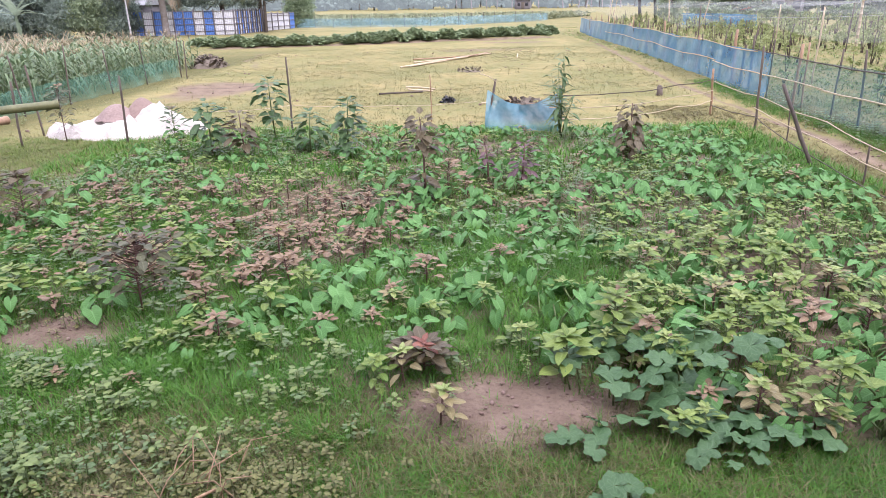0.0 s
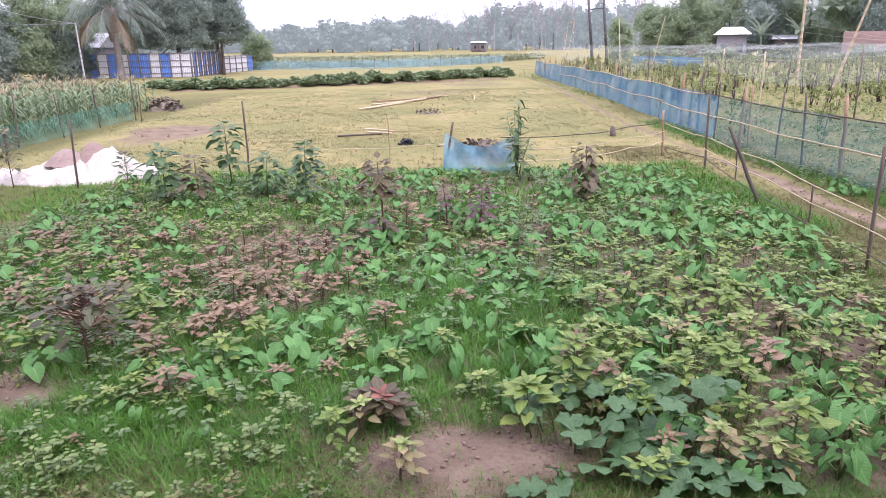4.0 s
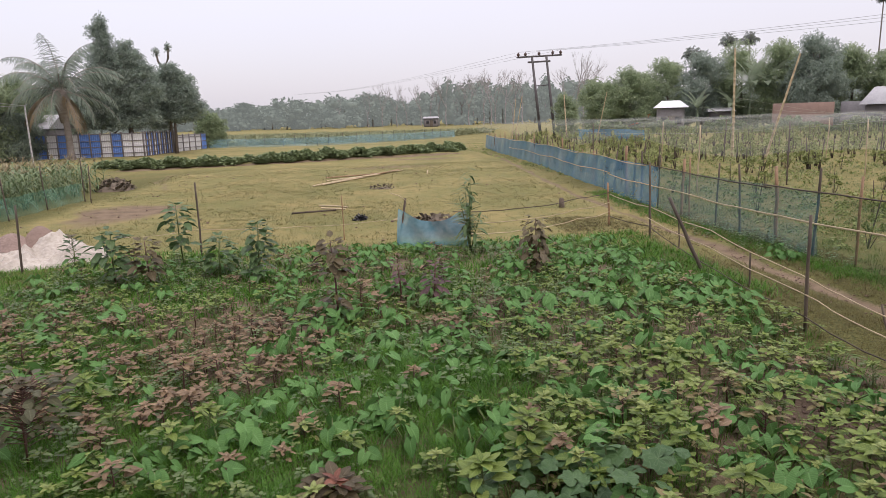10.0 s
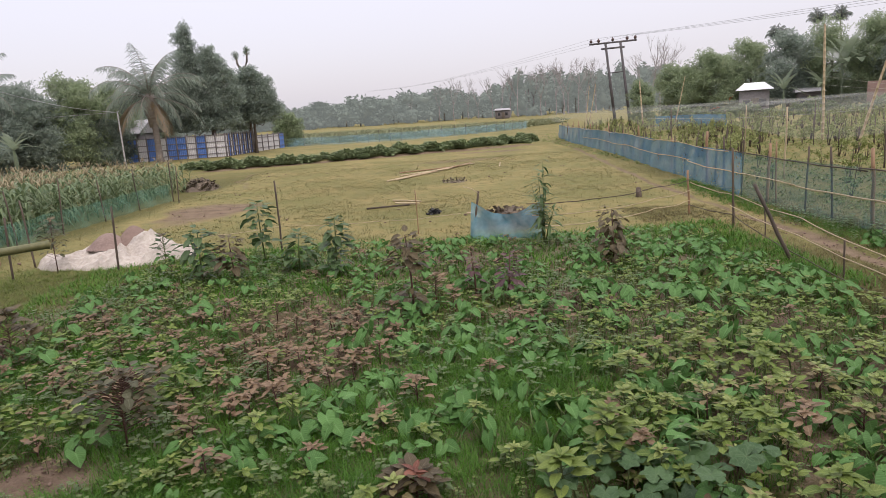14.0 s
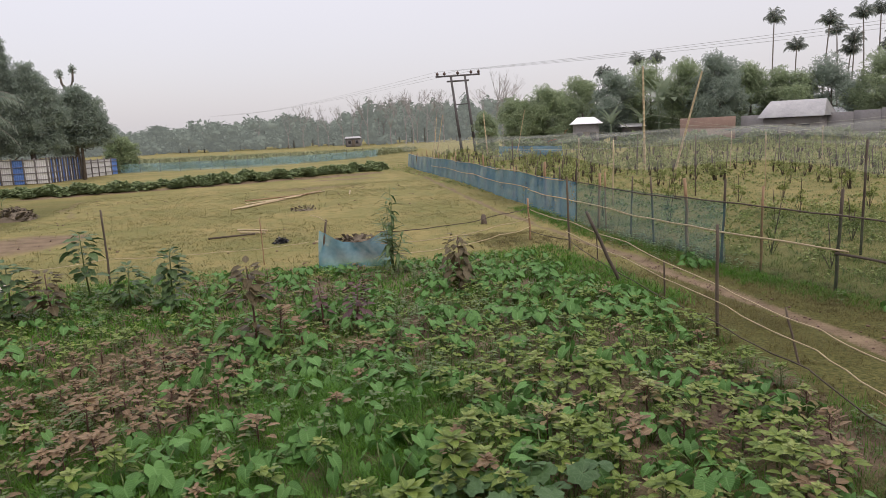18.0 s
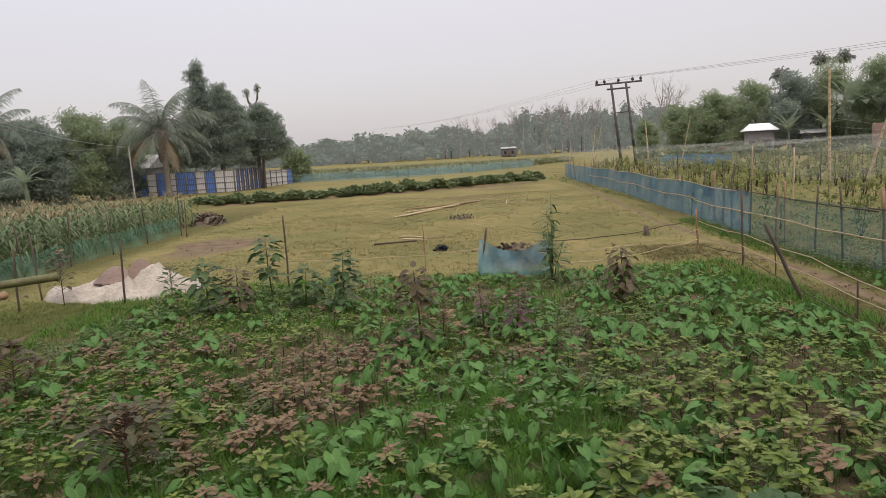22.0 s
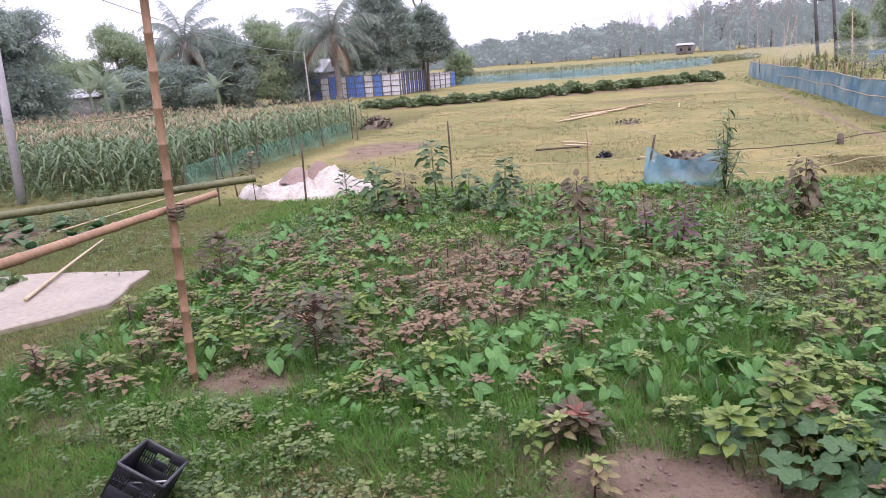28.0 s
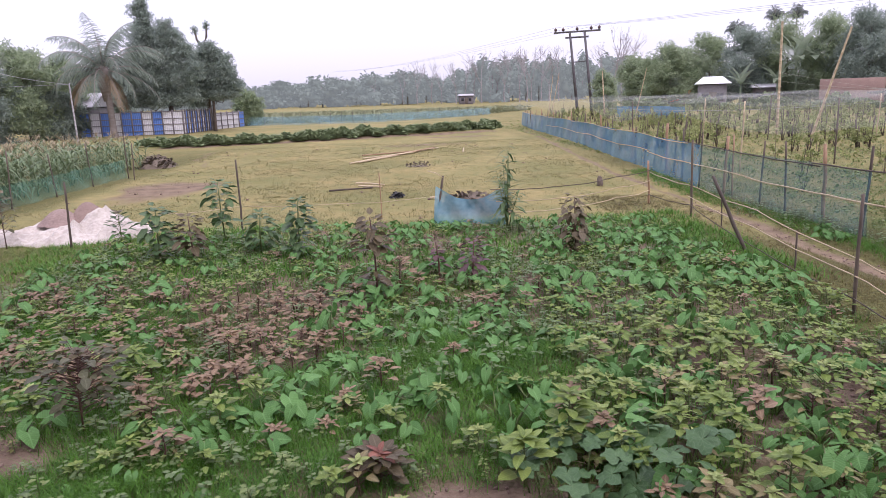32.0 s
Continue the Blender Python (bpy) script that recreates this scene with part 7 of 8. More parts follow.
def tall_shrub():
    """A slender shrub with many narrow leaves along upright branches."""
    r = random.Random(31)
    t = thing("slender_shrub", "slender feathery green shrub beside the blue net", "shrub", (1.78, 11.5, gz(1.78, 11.5)))
    for k in range(6):
        a, h = k * 1.05, 1.55 - 0.15 * k
        top = Vector((math.cos(a) * 0.065 * k, math.sin(a) * 0.065 * k, h))
        b = part("branch", tube([(0, 0, -0.05), (top.x * 0.3, top.y * 0.3, h * 0.4), top], [0.013, 0.009, 0.003], 5), "stem_green", t)
        pieces = []
        for i in range(19):
            f = 0.3 + 0.7 * i / 19
            l = 0.29 * (1.15 - 0.5 * f) * r.uniform(0.7, 1.2)
            p = Vector((top.x * f, top.y * f, h * f))
            pieces.append(posed(leaf(l, l * 0.26, 0.3, r.uniform(0.2, 0.6), 0.6, 3), Matrix.Translation(p) @ Matrix.Rotation(i * 2.4 + k, 4, "Z") @ Matrix.Rotation(r.uniform(-0.6, 0.4), 4, "Y")))
        part("leaves_on_branch", join(pieces), "tall_green", b)


tall_shrub()


def pumpkin(at, leaves, reach, seed, size=0.21, tall=0.2):
    r = random.Random(seed)
    t = thing("pumpkin_vine", "pumpkin vine with large dull green lobed leaves", "pumpkin", (*at, gz(*at)), "pumpkin vines at the plot's edge")
    vine = [Vector((0, 0, 0.02))]
    for i in range(leaves):
        a = i * 2.4 + r.uniform(-0.4, 0.4)
        out = reach * math.sqrt((i + 0.6) / leaves)
        p = Vector((math.cos(a) * out, math.sin(a) * out * 0.8, tall * r.uniform(0.5, 1.1)))
        o = part("leaf", round_leaf(size * r.uniform(0.7, 1.15), seed * 20 + i), "pumpkin", t)
        o.matrix_basis = Matrix.Translation(p) @ Matrix.Rotation(r.uniform(0, 6.28), 4, "Z") @ Matrix.Rotation(r.uniform(-0.1, 0.55), 4, "Y") @ Matrix.Rotation(r.uniform(-0.4, 0.4), 4, "X")
        part("stalk", tube([(p.x * 0.75, p.y * 0.75, -0.02), (p.x * 0.85, p.y * 0.85, p.z * 0.6), p], [0.006, 0.005, 0.004], 5), "stem_green", t)


for i, (x, y, n, reach, size) in enumerate([(0.95, 3.6, 18, 0.42, 0.165), (1.45, 3.6, 18, 0.42, 0.17), (1.2, 3.2, 14, 0.36, 0.18), (1.65, 3.02, 10, 0.28, 0.175), (0.62, 2.95, 5, 0.16, 0.12), (0.74, 2.5, 5, 0.15, 0.13), (1.28, 2.82, 7, 0.18, 0.11)]):
    pumpkin((x, y), n, reach, 800 + i, size, 0.24 if y > 3.3 else 0.12)


# ---- weeds and grass ----
def blade_piece(height, width, bend):
    v = [(-width / 2, 0, 0), (width / 2, 0, 0), (-width * 0.4, bend * 0.35, height * 0.55), (width * 0.4, bend * 0.35, height * 0.55), (0, bend, height)]
    return np.array(v), np.array([(0, 1, 3), (0, 3, 2), (2, 3, 4)])


def tuft(count, height, spread, seed, width=0.006):
    r = random.Random(seed)
    out = []
    for _ in range(count):
        h = height * r.uniform(0.5, 1.2)
        out.append(posed(blade_piece(h, width * r.uniform(0.7, 1.3), h * r.uniform(0.3, 2.0)), Matrix.Translation((r.uniform(-spread, spread), r.uniform(-spread, spread), -0.01)) @ Matrix.Rotation(r.uniform(0, 6.28), 4, "Z")))
    return join(out)


def weed_piece(height, size, seed, pairs=4):
    """A low weed: stem with pairs of small ovate leaves and a flat top."""
    r = random.Random(seed)
    out = [(*tube([(0, 0, -0.02), (0.01, 0, height)], [0.003, 0.002], 3, False), 1)]
    for i in range(pairs * 2 + 4):
        f = min(1.0, (i // 2 + 1) / (pairs + 0.5))
        a = i * 1.571 + (i // 2) * 1.571 + r.uniform(-0.3, 0.3)
        l = size * r.uniform(0.7, 1.15)
        out.append(posed((*leaf(l, l * 0.7, 0.15, 0.1, 0.6, 3), 0), Matrix.Translation((math.cos(a) * size * 0.25, math.sin(a) * size * 0.25, height * f)) @ Matrix.Rotation(a, 4, "Z") @ Matrix.Rotation(r.uniform(-0.3, 0.2), 4, "Y")))
    return join(out)


def scatter(name, label, category, count, region, models, mats, density, sizes=(0.7, 1.3), seed=0):
    """Copies of models over a region (x0, x1, y0, y1), kept by a density from 0 to 1, as one mesh."""
    q = np.random.default_rng(seed)
    x, y = q.uniform(region[0], region[1], count), q.uniform(region[2], region[3], count)
    keep = q.random(count) < density(x, y)
    x, y = x[keep], y[keep]
    pieces = []
    for i, model in enumerate(models):
        a, b = x[i::len(models)], y[i::len(models)]
        pieces.append(placed(model, np.c_[a, b, ground_height(a, b)], q.uniform(0, 6.28, len(a)), q.uniform(*sizes, (len(a), 1))))
    part(name, join(pieces), mats)
    tagged(bpy.data.objects[name], label, category, kind="stuff")


def ones(x, y):
    return np.ones_like(x)


def not_path(x, y):
    return 1 - np.exp(-((x - path_x(y)) / 0.27) ** 4)


def bare_bed(x, y):
    """1 where soil lies bare in the plot."""
    return np.clip(np.exp(-(((x - 0.35) / 0.9) ** 2 + ((y - 3.35) / 0.38) ** 2) ** 2) + np.exp(-(((x + 2.9) / 0.7) ** 2 + ((y - 4.25) / 0.35) ** 2) ** 2) + np.exp(-(((x - 3.5) / 0.8) ** 2 + ((y - 4.4) / 0.8) ** 2) ** 2) + 0.8 * np.exp(-(((x - 2.3) / 1.0) ** 2 + ((y - 3.2) / 0.3) ** 2) ** 2), 0, 1)


def mint(x, y):
    """Clumps of leafy weeds in the front of the plot."""
    v = 0 * x
    for cx, cy, s in ((-1.0, 3.4, 0.30), (-1.95, 3.35, 0.32), (-0.85, 3.85, 0.25), (-1.3, 2.95, 0.28), (-2.6, 3.6, 0.35), (-3.3, 3.5, 0.35), (-1.6, 4.1, 0.25), (-0.45, 3.3, 0.18), (-2.2, 2.8, 0.3)):
        v = np.maximum(v, np.exp(-(((x - cx) / s) ** 2 + ((y - cy) / (0.7 * s)) ** 2)))
    return v


def plot_grass(x, y):
    lush = np.exp(-(((x + 0.1) / 1.7) ** 2 + ((y - 5.0) / 1.5) ** 2)) + 0.8 * np.exp(-(((x + 3.6) / 1.4) ** 2 + ((y - 7.0) / 2.4) ** 2)) + 0.7 * soft(y, 7.5, 9.5) + 0.8 * np.exp(-((y - 3.9) / 0.5) ** 2) * soft(-x, 0.0, 0.6)
    lush = np.maximum(lush, 0.9 * soft(x, 3.4, 4.2) * soft(y, 6.5, 8.0))
    lush = lush * (1 - 0.75 * soft(x, 0.9, 1.5) * soft(-y, -8.0, -7.0)) * (1 - 0.8 * np.exp(-(((x + 1.75) / 1.1) ** 2 + ((y - 6.5) / 1.5) ** 2) ** 2))
    return np.clip((0.12 + lush) * (0.75 + 0.5 * wander(x, y, 1.9, 7)), 0, 1) * (1 - bare_bed(x, y)) * np.clip(5.0 / np.maximum(y, 3) + 0.12, 0, 1)


tufts_tall = [tuft(13, 0.105, 0.065, 900 + i, 0.0042) for i in range(5)]
tufts_far = [tuft(7, 0.11, 0.09, 910 + i, 0.010) for i in range(3)]
tufts_low = [tuft(14, 0.045, 0.055, 920 + i, 0.0032) for i in range(4)]
tufts_field = [tuft(6, 0.045, 0.10, 930 + i, 0.010) for i in range(3)]
weeds = [weed_piece(0.05 + 0.022 * i, 0.026 + 0.005 * i, 940 + i, 3) for i in range(4)]
field_sprigs = [(v * np.array([1, 1, 0.7]) + np.array([0, 0, 0.04]), t, ix) for v, t, ix in (sprig(0.10, 7, 955 + i, 0.5) for i in range(3))]
weeds_mid = [weed_piece(0.09 + 0.03 * i, 0.034 + 0.005 * i, 946 + i, 4) for i in range(3)]
weeds_big = [weed_piece(0.18 + 0.05 * i, 0.07 + 0.01 * i, 950 + i, 5) for i in range(3)]
scatter("plot_grass", "lush green grass between the plants of the plot", "grass", 34000, (-5.2, 4.5, 3.0, 7.5), tufts_tall, "grass_lush", plot_grass, (0.6, 1.3), 1)
scatter("plot_grass_far", "lush green grass at the far end of the plot", "grass", 12000, (-6.0, 5.2, 7.5, 12.6), tufts_far, "grass_lush", lambda x, y: plot_grass(x, y) * 1.3, (0.6, 1.3), 2)
scatter("front_lawn", "rough short grass along the plot's front edge", "grass", 22000, (-4.2, 4.2, 1.9, 3.6), tufts_low, "grass_lush", lambda x, y: (1 - bare_bed(x, y)) * np.clip(0.55 + 0.5 * wander(x, y, 2.3, 3), 0, 1) * soft(-y, -3.5, -3.0), (0.6, 1.5), 3)
scatter("front_dry_grass", "yellowing straw among the front grass", "grass", 16000, (-4.5, 4.2, 1.9, 3.4), tufts_low, "grass_dry", lambda x, y: (1 - bare_bed(x, y)) * np.clip(0.3 + 0.7 * wander(x, y, 1.9, 5) + 0.4 * np.exp(-((x + 1.5) / 0.8) ** 2), 0, 1), (0.6, 1.7), 4)
scatter("left_lawn", "uneven grass beside the bamboo gate", "grass", 17000, (-9.5, -3.2, 2.4, 12.0), tufts_low, "lawn", lambda x, y: np.clip(0.6 + 0.5 * wander(x, y, 1.3, 9), 0, 1) * (1 - np.exp(-(((x + 7.3) / 1.7) ** 2 + ((y - 5.9) / 0.95) ** 2) ** 4)) * (1 - 0.8 * np.exp(-(((x + 4.3) / 0.55) ** 2 + ((y - 4.3) / 0.4) ** 2))), (0.7, 1.8), 5)
scatter("side_grass", "grass along the path and the net fence", "grass", 15000, (4.0, 7.5, 1.8, 15.0), tufts_low, "grass_side", lambda x, y: not_path(x, y) * np.clip(0.6 + 0.5 * wander(x, y, 1.4, 2), 0, 1), (0.6, 1.5), 6)
scatter("fence_foot_grass", "taller green grass at the foot of the net fence", "grass", 7000, (6.3, 7.6, 1.8, 20.0), tufts_tall, "grass_lush", lambda x, y: np.exp(-((x - fence_x(y) + 0.25) / 0.3) ** 2) * np.clip(0.7 + 0.6 * wander(x, y, 1.0, 4), 0, 1), (0.5, 1.1), 7)
scatter("pasture_grass", "short yellow-green pasture grass", "grass", 42000, (-9.0, 8.5, 12.0, 36.0), tufts_field, "grass_field", lambda x, y: np.clip(16.0 / y, 0, 1) * np.clip(0.55 + 0.6 * wander(x, y, 0.8, 6), 0, 1) * not_path(x, y) * (1 - 0.9 * np.exp(-(((x + 6.6) / 1.5) ** 2 + ((y - 19.2) / 2.1) ** 2) ** 2)), (0.6, 1.5), 8)
scatter("mint_weeds", "patches of low pale green weeds", "weeds", 3800, (-4.5, 0.4, 2.2, 5.0), weeds, ["mint", "stem_green"], lambda x, y: (1 - bare_bed(x, y)) * np.clip(-0.55 + 1.1 * wander(x, y, 2.4, 1) + 0.75 * mint(x, y), 0, 1), (0.5, 1.15), 9)
scatter("mint_clumps", "taller clumps of pale green leafy weeds in the front of the plot", "weeds", 1300, (-4.2, 0.2, 2.5, 4.4), weeds_mid, ["mint", "stem_green"], lambda x, y: (1 - bare_bed(x, y)) * mint(x, y) ** 2, (0.7, 1.35), 22)
scatter("front_tall_grass", "taller grass tufts in the front lawn", "grass", 4600, (-4.2, 4.2, 1.9, 3.5), tufts_tall, "grass_lush", lambda x, y: (1 - bare_bed(x, y)) * np.clip(0.1 + 0.8 * wander(x, y, 2.6, 2), 0, 1), (0.35, 0.75), 20)
scatter("yellow_weeds", "yellowing leafy weeds in the front grass", "weeds", 1500, (-2.6, 0.0, 2.1, 3.2), weeds, ["weed_yellow", "stem_green"], lambda x, y: np.exp(-((x + 1.3) / 0.7) ** 2 - ((y - 2.6) / 0.4) ** 2), (0.45, 1.0), 21)
scatter("front_weeds", "small weeds in the front grass", "weeds", 2200, (-4.0, 4.0, 2.0, 3.4), weeds, ["weed", "stem_green"], lambda x, y: (1 - bare_bed(x, y)) * np.clip(0.15 + 0.7 * wander(x, y, 2.0, 8), 0, 1), (0.5, 1.1), 10)
scatter("left_weeds", "low weeds beside the bamboo gate", "weeds", 3000, (-9.5, -3.3, 2.4, 9.0), weeds, ["weed", "stem_green"], lambda x, y: np.clip(0.1 + 0.8 * wander(x, y, 1.5, 4), 0, 1) * (1 - np.exp(-(((x + 7.3) / 1.7) ** 2 + ((y - 5.9) / 0.95) ** 2) ** 4)), (0.7, 1.4), 11)
scatter("left_yellow_weeds", "yellowing weeds in the lawn beside the bamboo gate", "weeds", 3400, (-9.0, -2.6, 2.4, 6.4), weeds, ["weed_yellow", "stem_green"], lambda x, y: np.clip(0.3 + 0.9 * wander(x, y, 1.2, 14), 0, 1) * (1 - np.exp(-(((x + 7.3) / 1.7) ** 2 + ((y - 5.9) / 0.95) ** 2) ** 4)), (0.45, 1.0), 23)
scatter("left_dry_grass", "yellowing grass in the lawn beside the bamboo gate", "grass", 9000, (-9.5, -3.2, 2.4, 11.0), tufts_low, "grass_dry", lambda x, y: np.clip(0.3 + 0.8 * wander(x, y, 0.9, 15), 0, 1) * (1 - np.exp(-(((x + 7.3) / 1.7) ** 2 + ((y - 5.9) / 0.95) ** 2) ** 4)), (0.6, 1.5), 24)
scatter("plot_weeds", "low leafy weeds under the taller plants", "weeds", 7500, (-5.0, 4.4, 3.6, 12.0), weeds, ["weed", "stem_green"], lambda x, y: (1 - bare_bed(x, y)) * np.clip(0.35 + 0.6 * wander(x, y, 1.6, 12), 0, 1), (0.6, 1.6), 12)
scatter("fence_foot_weeds", "leafy weeds at the foot of the net fence", "weeds", 1700, (6.2, 8.2, 1.8, 22.0), weeds_big, ["weed", "stem_green"], lambda x, y: np.exp(-((x - fence_x(y) + 0.1) / 0.35) ** 2) * np.clip(0.5 + 0.7 * wander(x, y, 0.9, 3), 0, 1), (0.4, 0.9), 13)
scatter("vegetable_field_weeds", "pale green weeds covering the vegetable field", "weeds", 46000, (7.6, 46.0, 3.0, 62.0), field_sprigs, ["field_weed"], lambda x, y: np.clip(0.5 + 0.7 * wander(x, y, 0.5, 5), 0, 1) * np.clip(22.0 / np.hypot(x, y), 0, 1), (0.6, 1.5), 14)
scatter("vegetable_field_grass", "grass in the vegetable field", "grass", 30000, (7.6, 40.0, 3.0, 50.0), tufts_far, "weed", lambda x, y: np.clip(16.0 / np.hypot(x, y), 0, 1) * np.clip(0.6 + 0.5 * wander(x, y, 0.7, 2), 0, 1), (0.5, 1.2), 15)
scatter("near_field_grass", "uneven green grass behind the net fence", "grass", 16000, (7.5, 19.0, 1.5, 15.0), tufts_tall, "lawn", lambda x, y: soft(x, fence_x(y) + 0.1, fence_x(y) + 0.4) * np.clip(0.5 + 0.7 * wander(x, y, 0.8, 12), 0, 1) * np.clip(11.0 / np.hypot(x, y), 0, 1), (0.5, 1.3), 25)
scatter("maize_edge_weeds", "leafy weeds along the maize field edge", "weeds", 2600, (-14.5, -7.5, 9.5, 14.0), weeds_big, ["weed", "stem_green"], lambda x, y: np.clip(0.3 + 0.8 * wander(x, y, 0.9, 6), 0, 1), (0.5, 1.1), 16)
pebble = tube([(-0.5, 0, 0.1), (-0.3, 0, 0.16), (0.3, 0.05, 0.18), (0.5, 0, 0.1)], [0.15, 0.36, 0.33, 0.12], 6)
scatter("path_clods", "small clods and stones on the trodden path", "clods", 900, (5.0, 6.6, 1.8, 14.0), [pebble], "clod", lambda x, y: np.exp(-((x - path_x(y)) / 0.25) ** 2), (0.01, 0.045), 17)
scatter("pasture_clods", "dark dung and clods on the pasture", "clods", 170, (-8.5, 6.0, 12.5, 34.0), [pebble], "clod", lambda x, y: np.clip(0.5 + wander(x, y, 0.6, 3), 0, 1), (0.02, 0.09), 19)
scatter("bed_clods", "crumbs of moist soil in the bare bed", "clods", 2600, (-4.0, 4.3, 2.9, 5.2), [pebble], "clod", lambda x, y: bare_bed(x, y), (0.008, 0.035), 18)


def dry_twigs():
    r = random.Random(8)
    t = thing("dry_shrub", "dry brown leafless stalks arching over the front grass", "shrub", (-1.25, 2.55, 0))
    for i in range(14):
        a = r.uniform(0, 6.28)
        o = r.uniform(0.15, 0.4)
        b = Vector((r.uniform(-0.25, 0.25), r.uniform(-0.15, 0.15), -0.02))
        part("stalk", tube([b, b + Vector((math.cos(a) * o * 0.4, math.sin(a) * o * 0.4, r.uniform(0.12, 0.25))), b + Vector((math.cos(a) * o, math.sin(a) * o, r.uniform(0.1, 0.3)))], [0.004, 0.003, 0.0015], 4), "bamboo_old", t)


dry_twigs()


# ---- low cabbages beyond the slab ----
def low_plant(seed):
    r = random.Random(seed)
    t = thing("leafy_vegetable", "low leafy green vegetable in bare soil", "vegetable", (0, 0, 0), "vegetables beyond the slab")
    for i in range(9):
        o = part("leaf", leaf(0.26 * r.uniform(0.7, 1.1), 0.17, 0.2, 0.4, 0.6, 4), "pumpkin", t)
        o.matrix_basis = Matrix.Translation((0, 0, 0.03)) @ Matrix.Rotation(i * 2.4, 4, "Z") @ Matrix.Rotation(-0.75 + r.uniform(-0.3, 0.4), 4, "Y")
    return t


cabbages = [low_plant(960 + i) for i in range(3)]
for i in range(22):
    x, y = -11.8 + 0.62 * (i % 6) + 0.2 * math.sin(i * 3.1), 8.0 + 0.7 * (i // 6) + 0.2 * math.cos(i * 2.3)
    m = pose(x, y, gz(x, y), 0, 0, i * 71)
    o = cabbages[i] if i < 3 else copy_thing(cabbages[i % 3], m)
    o.matrix_basis = m


# ---- staked plants and bird net of the vegetable field ----
def staked_plant(seed):
    """A forked bare shrub with a few leaves tied to a stake."""
    r = random.Random(seed)
    t = thing("staked_plant", "sparse forked vegetable plant tied to a thin stake", "vegetable plant", (0, 0, 0), "staked plants in the vegetable field")
    part("stake", stake((0.0, 0.0), r.uniform(0.7, 1.25), 0.016, (r.uniform(-0.15, 0.15), r.uniform(-0.1, 0.1)), seed), "stake_wood", t)
    forks, tips = [], []
    for k in range(4):
        a = k * 1.6 + r.uniform(-0.4, 0.4)
        o, h = r.uniform(0.15, 0.35), r.uniform(0.4, 0.7)
        mid, tip = Vector((math.cos(a) * o * 0.5, math.sin(a) * o * 0.5, h * 0.5)), Vector((math.cos(a) * o, math.sin(a) * o, h))
        forks.append(tube([(0.03, 0.02, -0.05), mid, tip], [0.014, 0.010, 0.005], 5))
        tips += [(tip.x, tip.y, tip.z, 0.13, 0.10)]
    part("forked_stem", join(forks), "stake_wood", t)
    part("foliage", crown_of(tips, 60, 0.09, seed, 0.2, 0.6), "field_weed", t)
    return t


models = [staked_plant(970 + i) for i in range(5)]
r = random.Random(77)
k = 0
for row in range(17):
    for col in range(15):
        y = 7.0 + 1.55 * row * (1 + 0.05 * row) + r.uniform(-0.3, 0.3)
        x = 8.6 + 1.7 * col * (1 + 0.03 * col) + r.uniform(-0.4, 0.4)
        if x < fence_x(y) + 0.7 or r.random() < 0.12:
            continue
        m = pose(x, y, gz(x, y), r.uniform(-6, 6), r.uniform(-6, 6), r.uniform(0, 360)) @ Matrix.Diagonal((0.55, 0.55, r.uniform(0.45, 0.85), 1))
        o = models[k] if k < 5 else copy_thing(models[k % 5], m)
        o.matrix_basis = m
        k += 1


def far_rows():
    """Staked bushes in rows further off in the vegetable field, and a low hedge before the walls."""
    q = np.random.default_rng(41)
    n = 850
    heading, d = q.uniform(12.5, 62.0, n), 26 + 52 * q.random(n) ** 0.8
    x, y = d * np.sin(np.radians(heading)), d * np.cos(np.radians(heading))
    x = np.round(x / 1.3) * 1.3 + q.uniform(-0.2, 0.2, n)
    keep = x > fence_x(np.minimum(y, 52)) + 0.8
    x, y = x[keep], y[keep]
    pieces = []
    for i in range(4):
        q_r = random.Random(985 + i)
        lobes = [(q_r.uniform(-0.22, 0.22), q_r.uniform(-0.22, 0.22), q_r.uniform(0.3, 0.8), 0.17, 0.15) for _ in range(5)]
        foliage = crown_of(lobes, 30, 0.11, 985 + i, 0.2, 0.6)
        stems = join([tube([(0, 0, -0.05), (a * 0.8, b * 0.8, c)], [0.022, 0.012], 4) for a, b, c, _, _ in lobes[:3]] + [tube([(0.06, 0, -0.1), (0.12 * q_r.uniform(-1, 1), 0.05, q_r.uniform(0.9, 1.4))], [0.02, 0.018], 5)])
        model = join([(foliage[0], foliage[1], 0), (stems[0], stems[1], 1)])
        a, b = x[i::4], y[i::4]
        pieces.append(placed(model, np.c_[a, b, ground_height(a, b)], q.uniform(0, 6.28, len(a)), q.uniform(0.6, 1.15, (len(a), 1))))
    part("vegetable_rows", join(pieces), ["row_leaf", "stake_wood"])
    tagged(bpy.data.objects["vegetable_rows"], "staked leafy bushes in rows across the vegetable field", "vegetable plants", kind="stuff")


far_rows()
for i in range(56):
    heading = 18.6 + 0.95 * i
    x, y = polar(heading, np.interp(heading, [18, 30, 37, 44, 51, 58, 64, 72], [84, 81, 80, 78, 73.5, 69.5, 65.5, 60]))
    o = copy_thing(bushes[i % 4], pose(x, y, 0, 0, 0, i * 71))
    o.matrix_basis = pose(x, y, -0.02, 0, 0, i * 71) @ Matrix.Diagonal((1.7, 1.5, 1.7 + 0.6 * math.sin(i * 1.3), 1))
    tagged(o, "leafy green bush at the far edge of the vegetable field", "bush", "bushes at the vegetable field's edge")


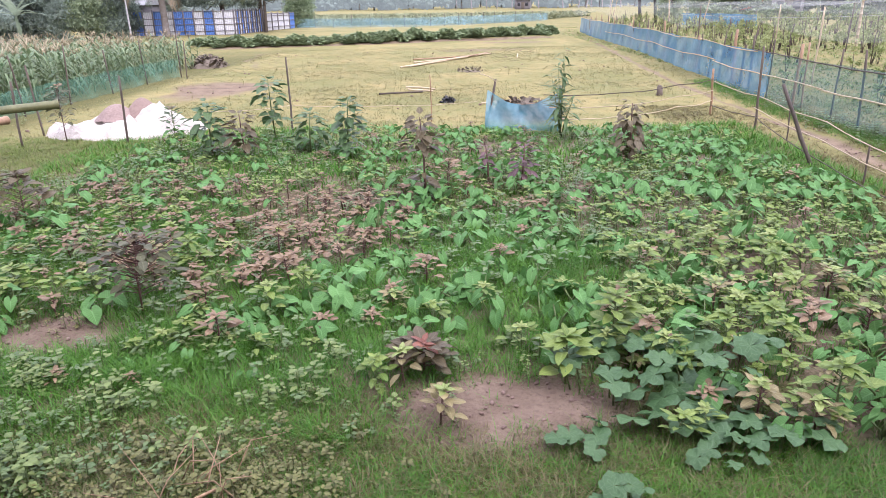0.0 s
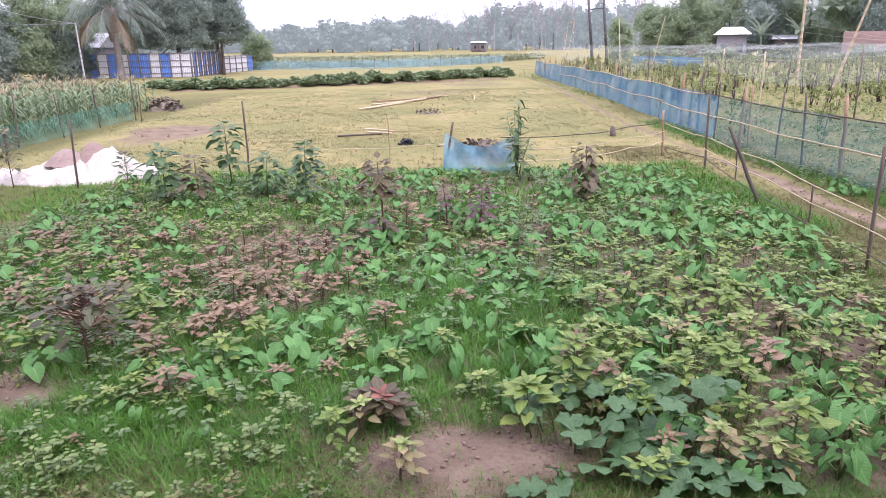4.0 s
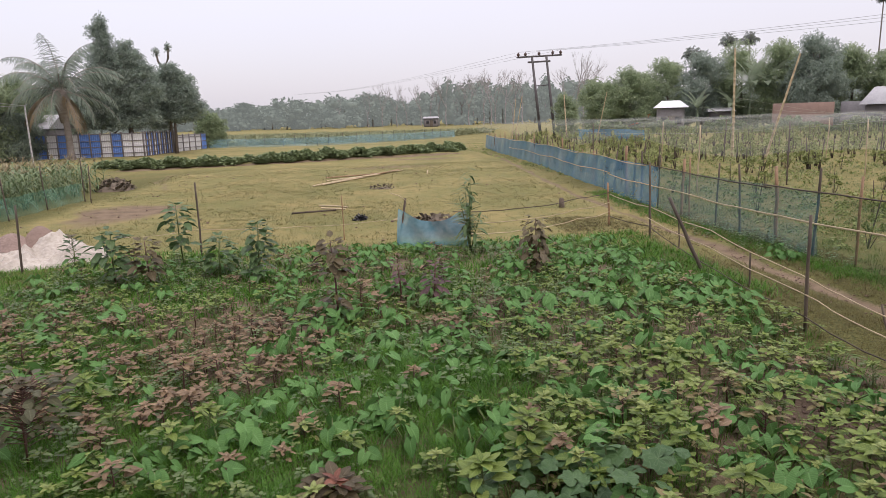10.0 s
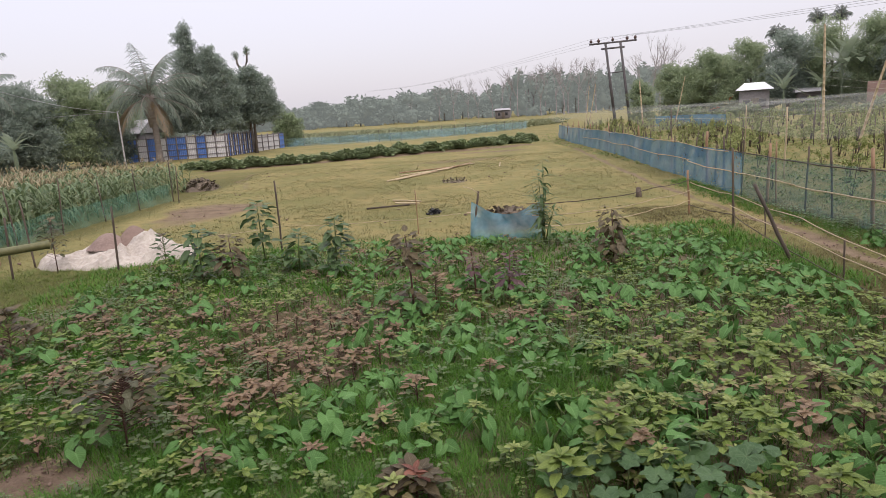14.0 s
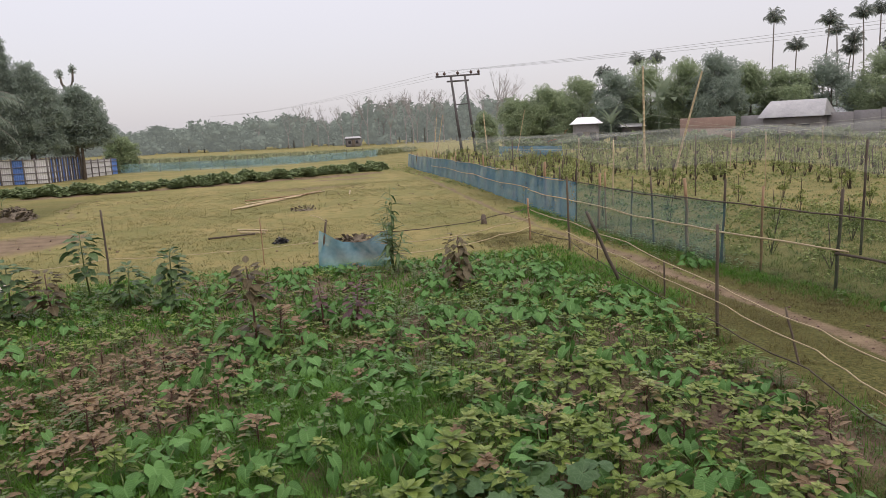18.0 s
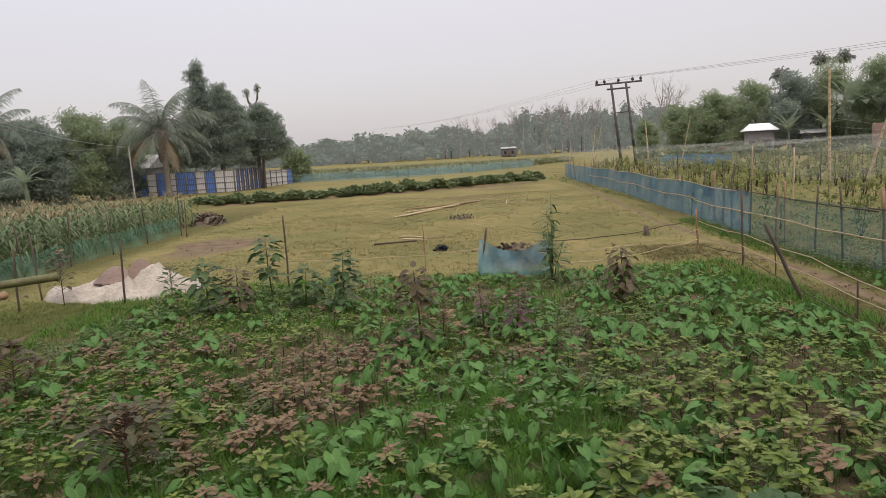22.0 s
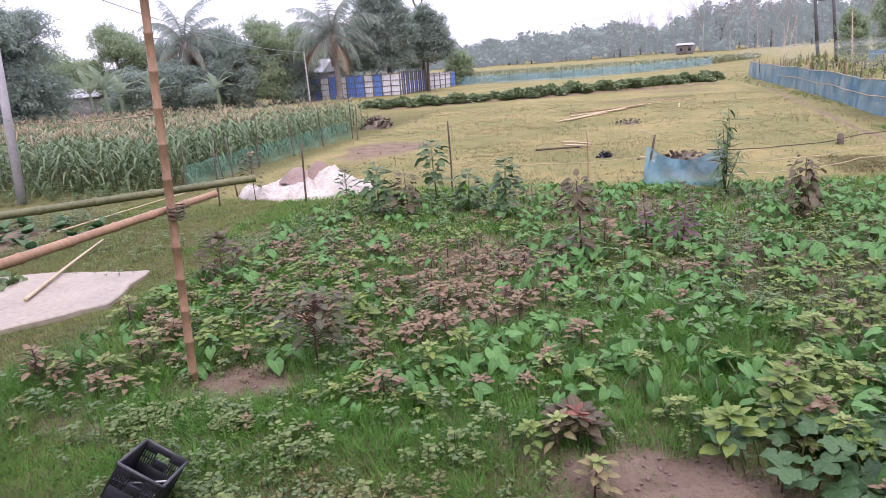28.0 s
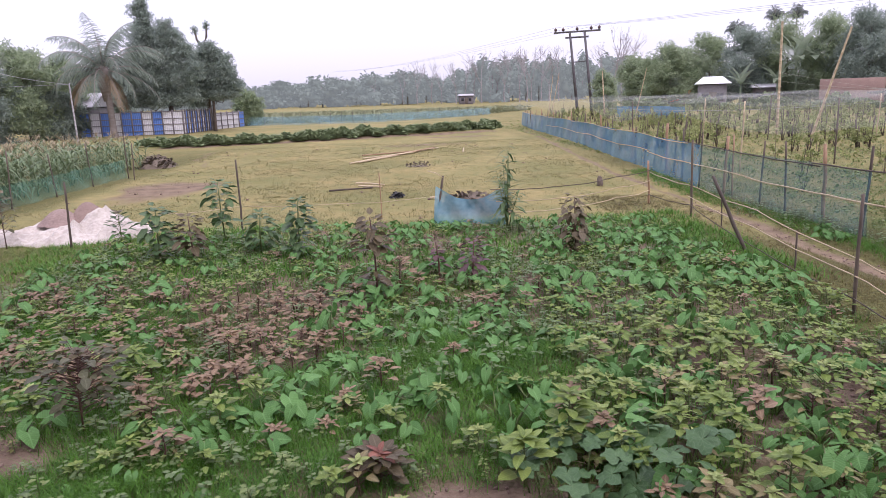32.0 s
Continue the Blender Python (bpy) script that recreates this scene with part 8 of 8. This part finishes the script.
def bird_net():
    t = thing("bird_net", "sheer pale bird net sagging over the vegetable field", "net", (0, 0, 0))
    xs, ys = np.linspace(9.2, 44, 30), np.linspace(8.5, 60, 34)
    gx, gy = np.meshgrid(xs, ys)
    x, y = gx.ravel(), gy.ravel()
    z = 1.85 + 0.22 * np.cos(x * 0.7) * np.cos(y * 0.55) + 0.06 * wander(x, y, 0.6, 2) - 0.5 * np.exp(-((x - 9.2) / 0.8) ** 2)
    nx = len(xs)
    i, j = np.meshgrid(np.arange(nx - 1), np.arange(len(ys) - 1))
    a = (j * nx + i).ravel()
    part("mesh_roof", (np.stack([x, y, z], -1), np.concatenate([np.stack([a, a + 1, a + nx + 1], -1), np.stack([a, a + nx + 1, a + nx], -1)])), "net_bird", t)
    ends = [((14.22, 11.7, 2.4), (9.3, 30, 1.6)), ((14.22, 11.7, 2.4), (30, 10.5, 1.9)), ((14.22, 11.7, 2.4), (18.7, 33, 2.6)), ((18.7, 33, 3.0), (27, 26, 1.6)), ((14.22, 11.7, 2.0), (24, 9.5, 0.8)), ((25.6, 11.5, 3.2), (14.22, 11.7, 2.3)), ((25.6, 11.5, 3.2), (20, 5.5, 1.0)), ((25.6, 11.5, 3.0), (40, 22, 2.0))]
    for p, q in ends:
        p, q = Vector(p), Vector(q)
        part("cord", tube([p.lerp(q, f) - Vector((0, 0, 0.35 * math.sin(math.pi * f))) for f in np.linspace(0, 1, 12)], 0.004, 4), "cord", t)
    for k in range(26):
        x, y = 9.5 + 2.9 * (k % 9) * 1.2, 9.5 + 9 * (k // 9) + 1.1 * (k % 3)
        part("net_pole", stake((x, y), 1.95, 0.022, (0.05 * math.sin(k), 0), k), "bamboo_pale" if k % 2 else "stake_wood", t)
    f = thing("side_net", "low blue-green net strip across the vegetable field", "net", (0, 0, 0))
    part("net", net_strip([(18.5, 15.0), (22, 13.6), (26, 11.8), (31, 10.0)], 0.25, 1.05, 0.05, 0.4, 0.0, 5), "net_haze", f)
    for k, (x, y) in enumerate([(18.5, 15.0), (22, 13.6), (26, 11.8), (31, 10.0)]):
        part("stake", stake((x, y), 1.5, 0.025, (0.1, 0.0), k), "stake_wood", f)
    part("net", net_strip([polar(17.8, 62), polar(20.5, 58), polar(23, 55)], 0.2, 1.1, 0.05, 0.8, 0.0, 6), "net_blue", f)


bird_net()
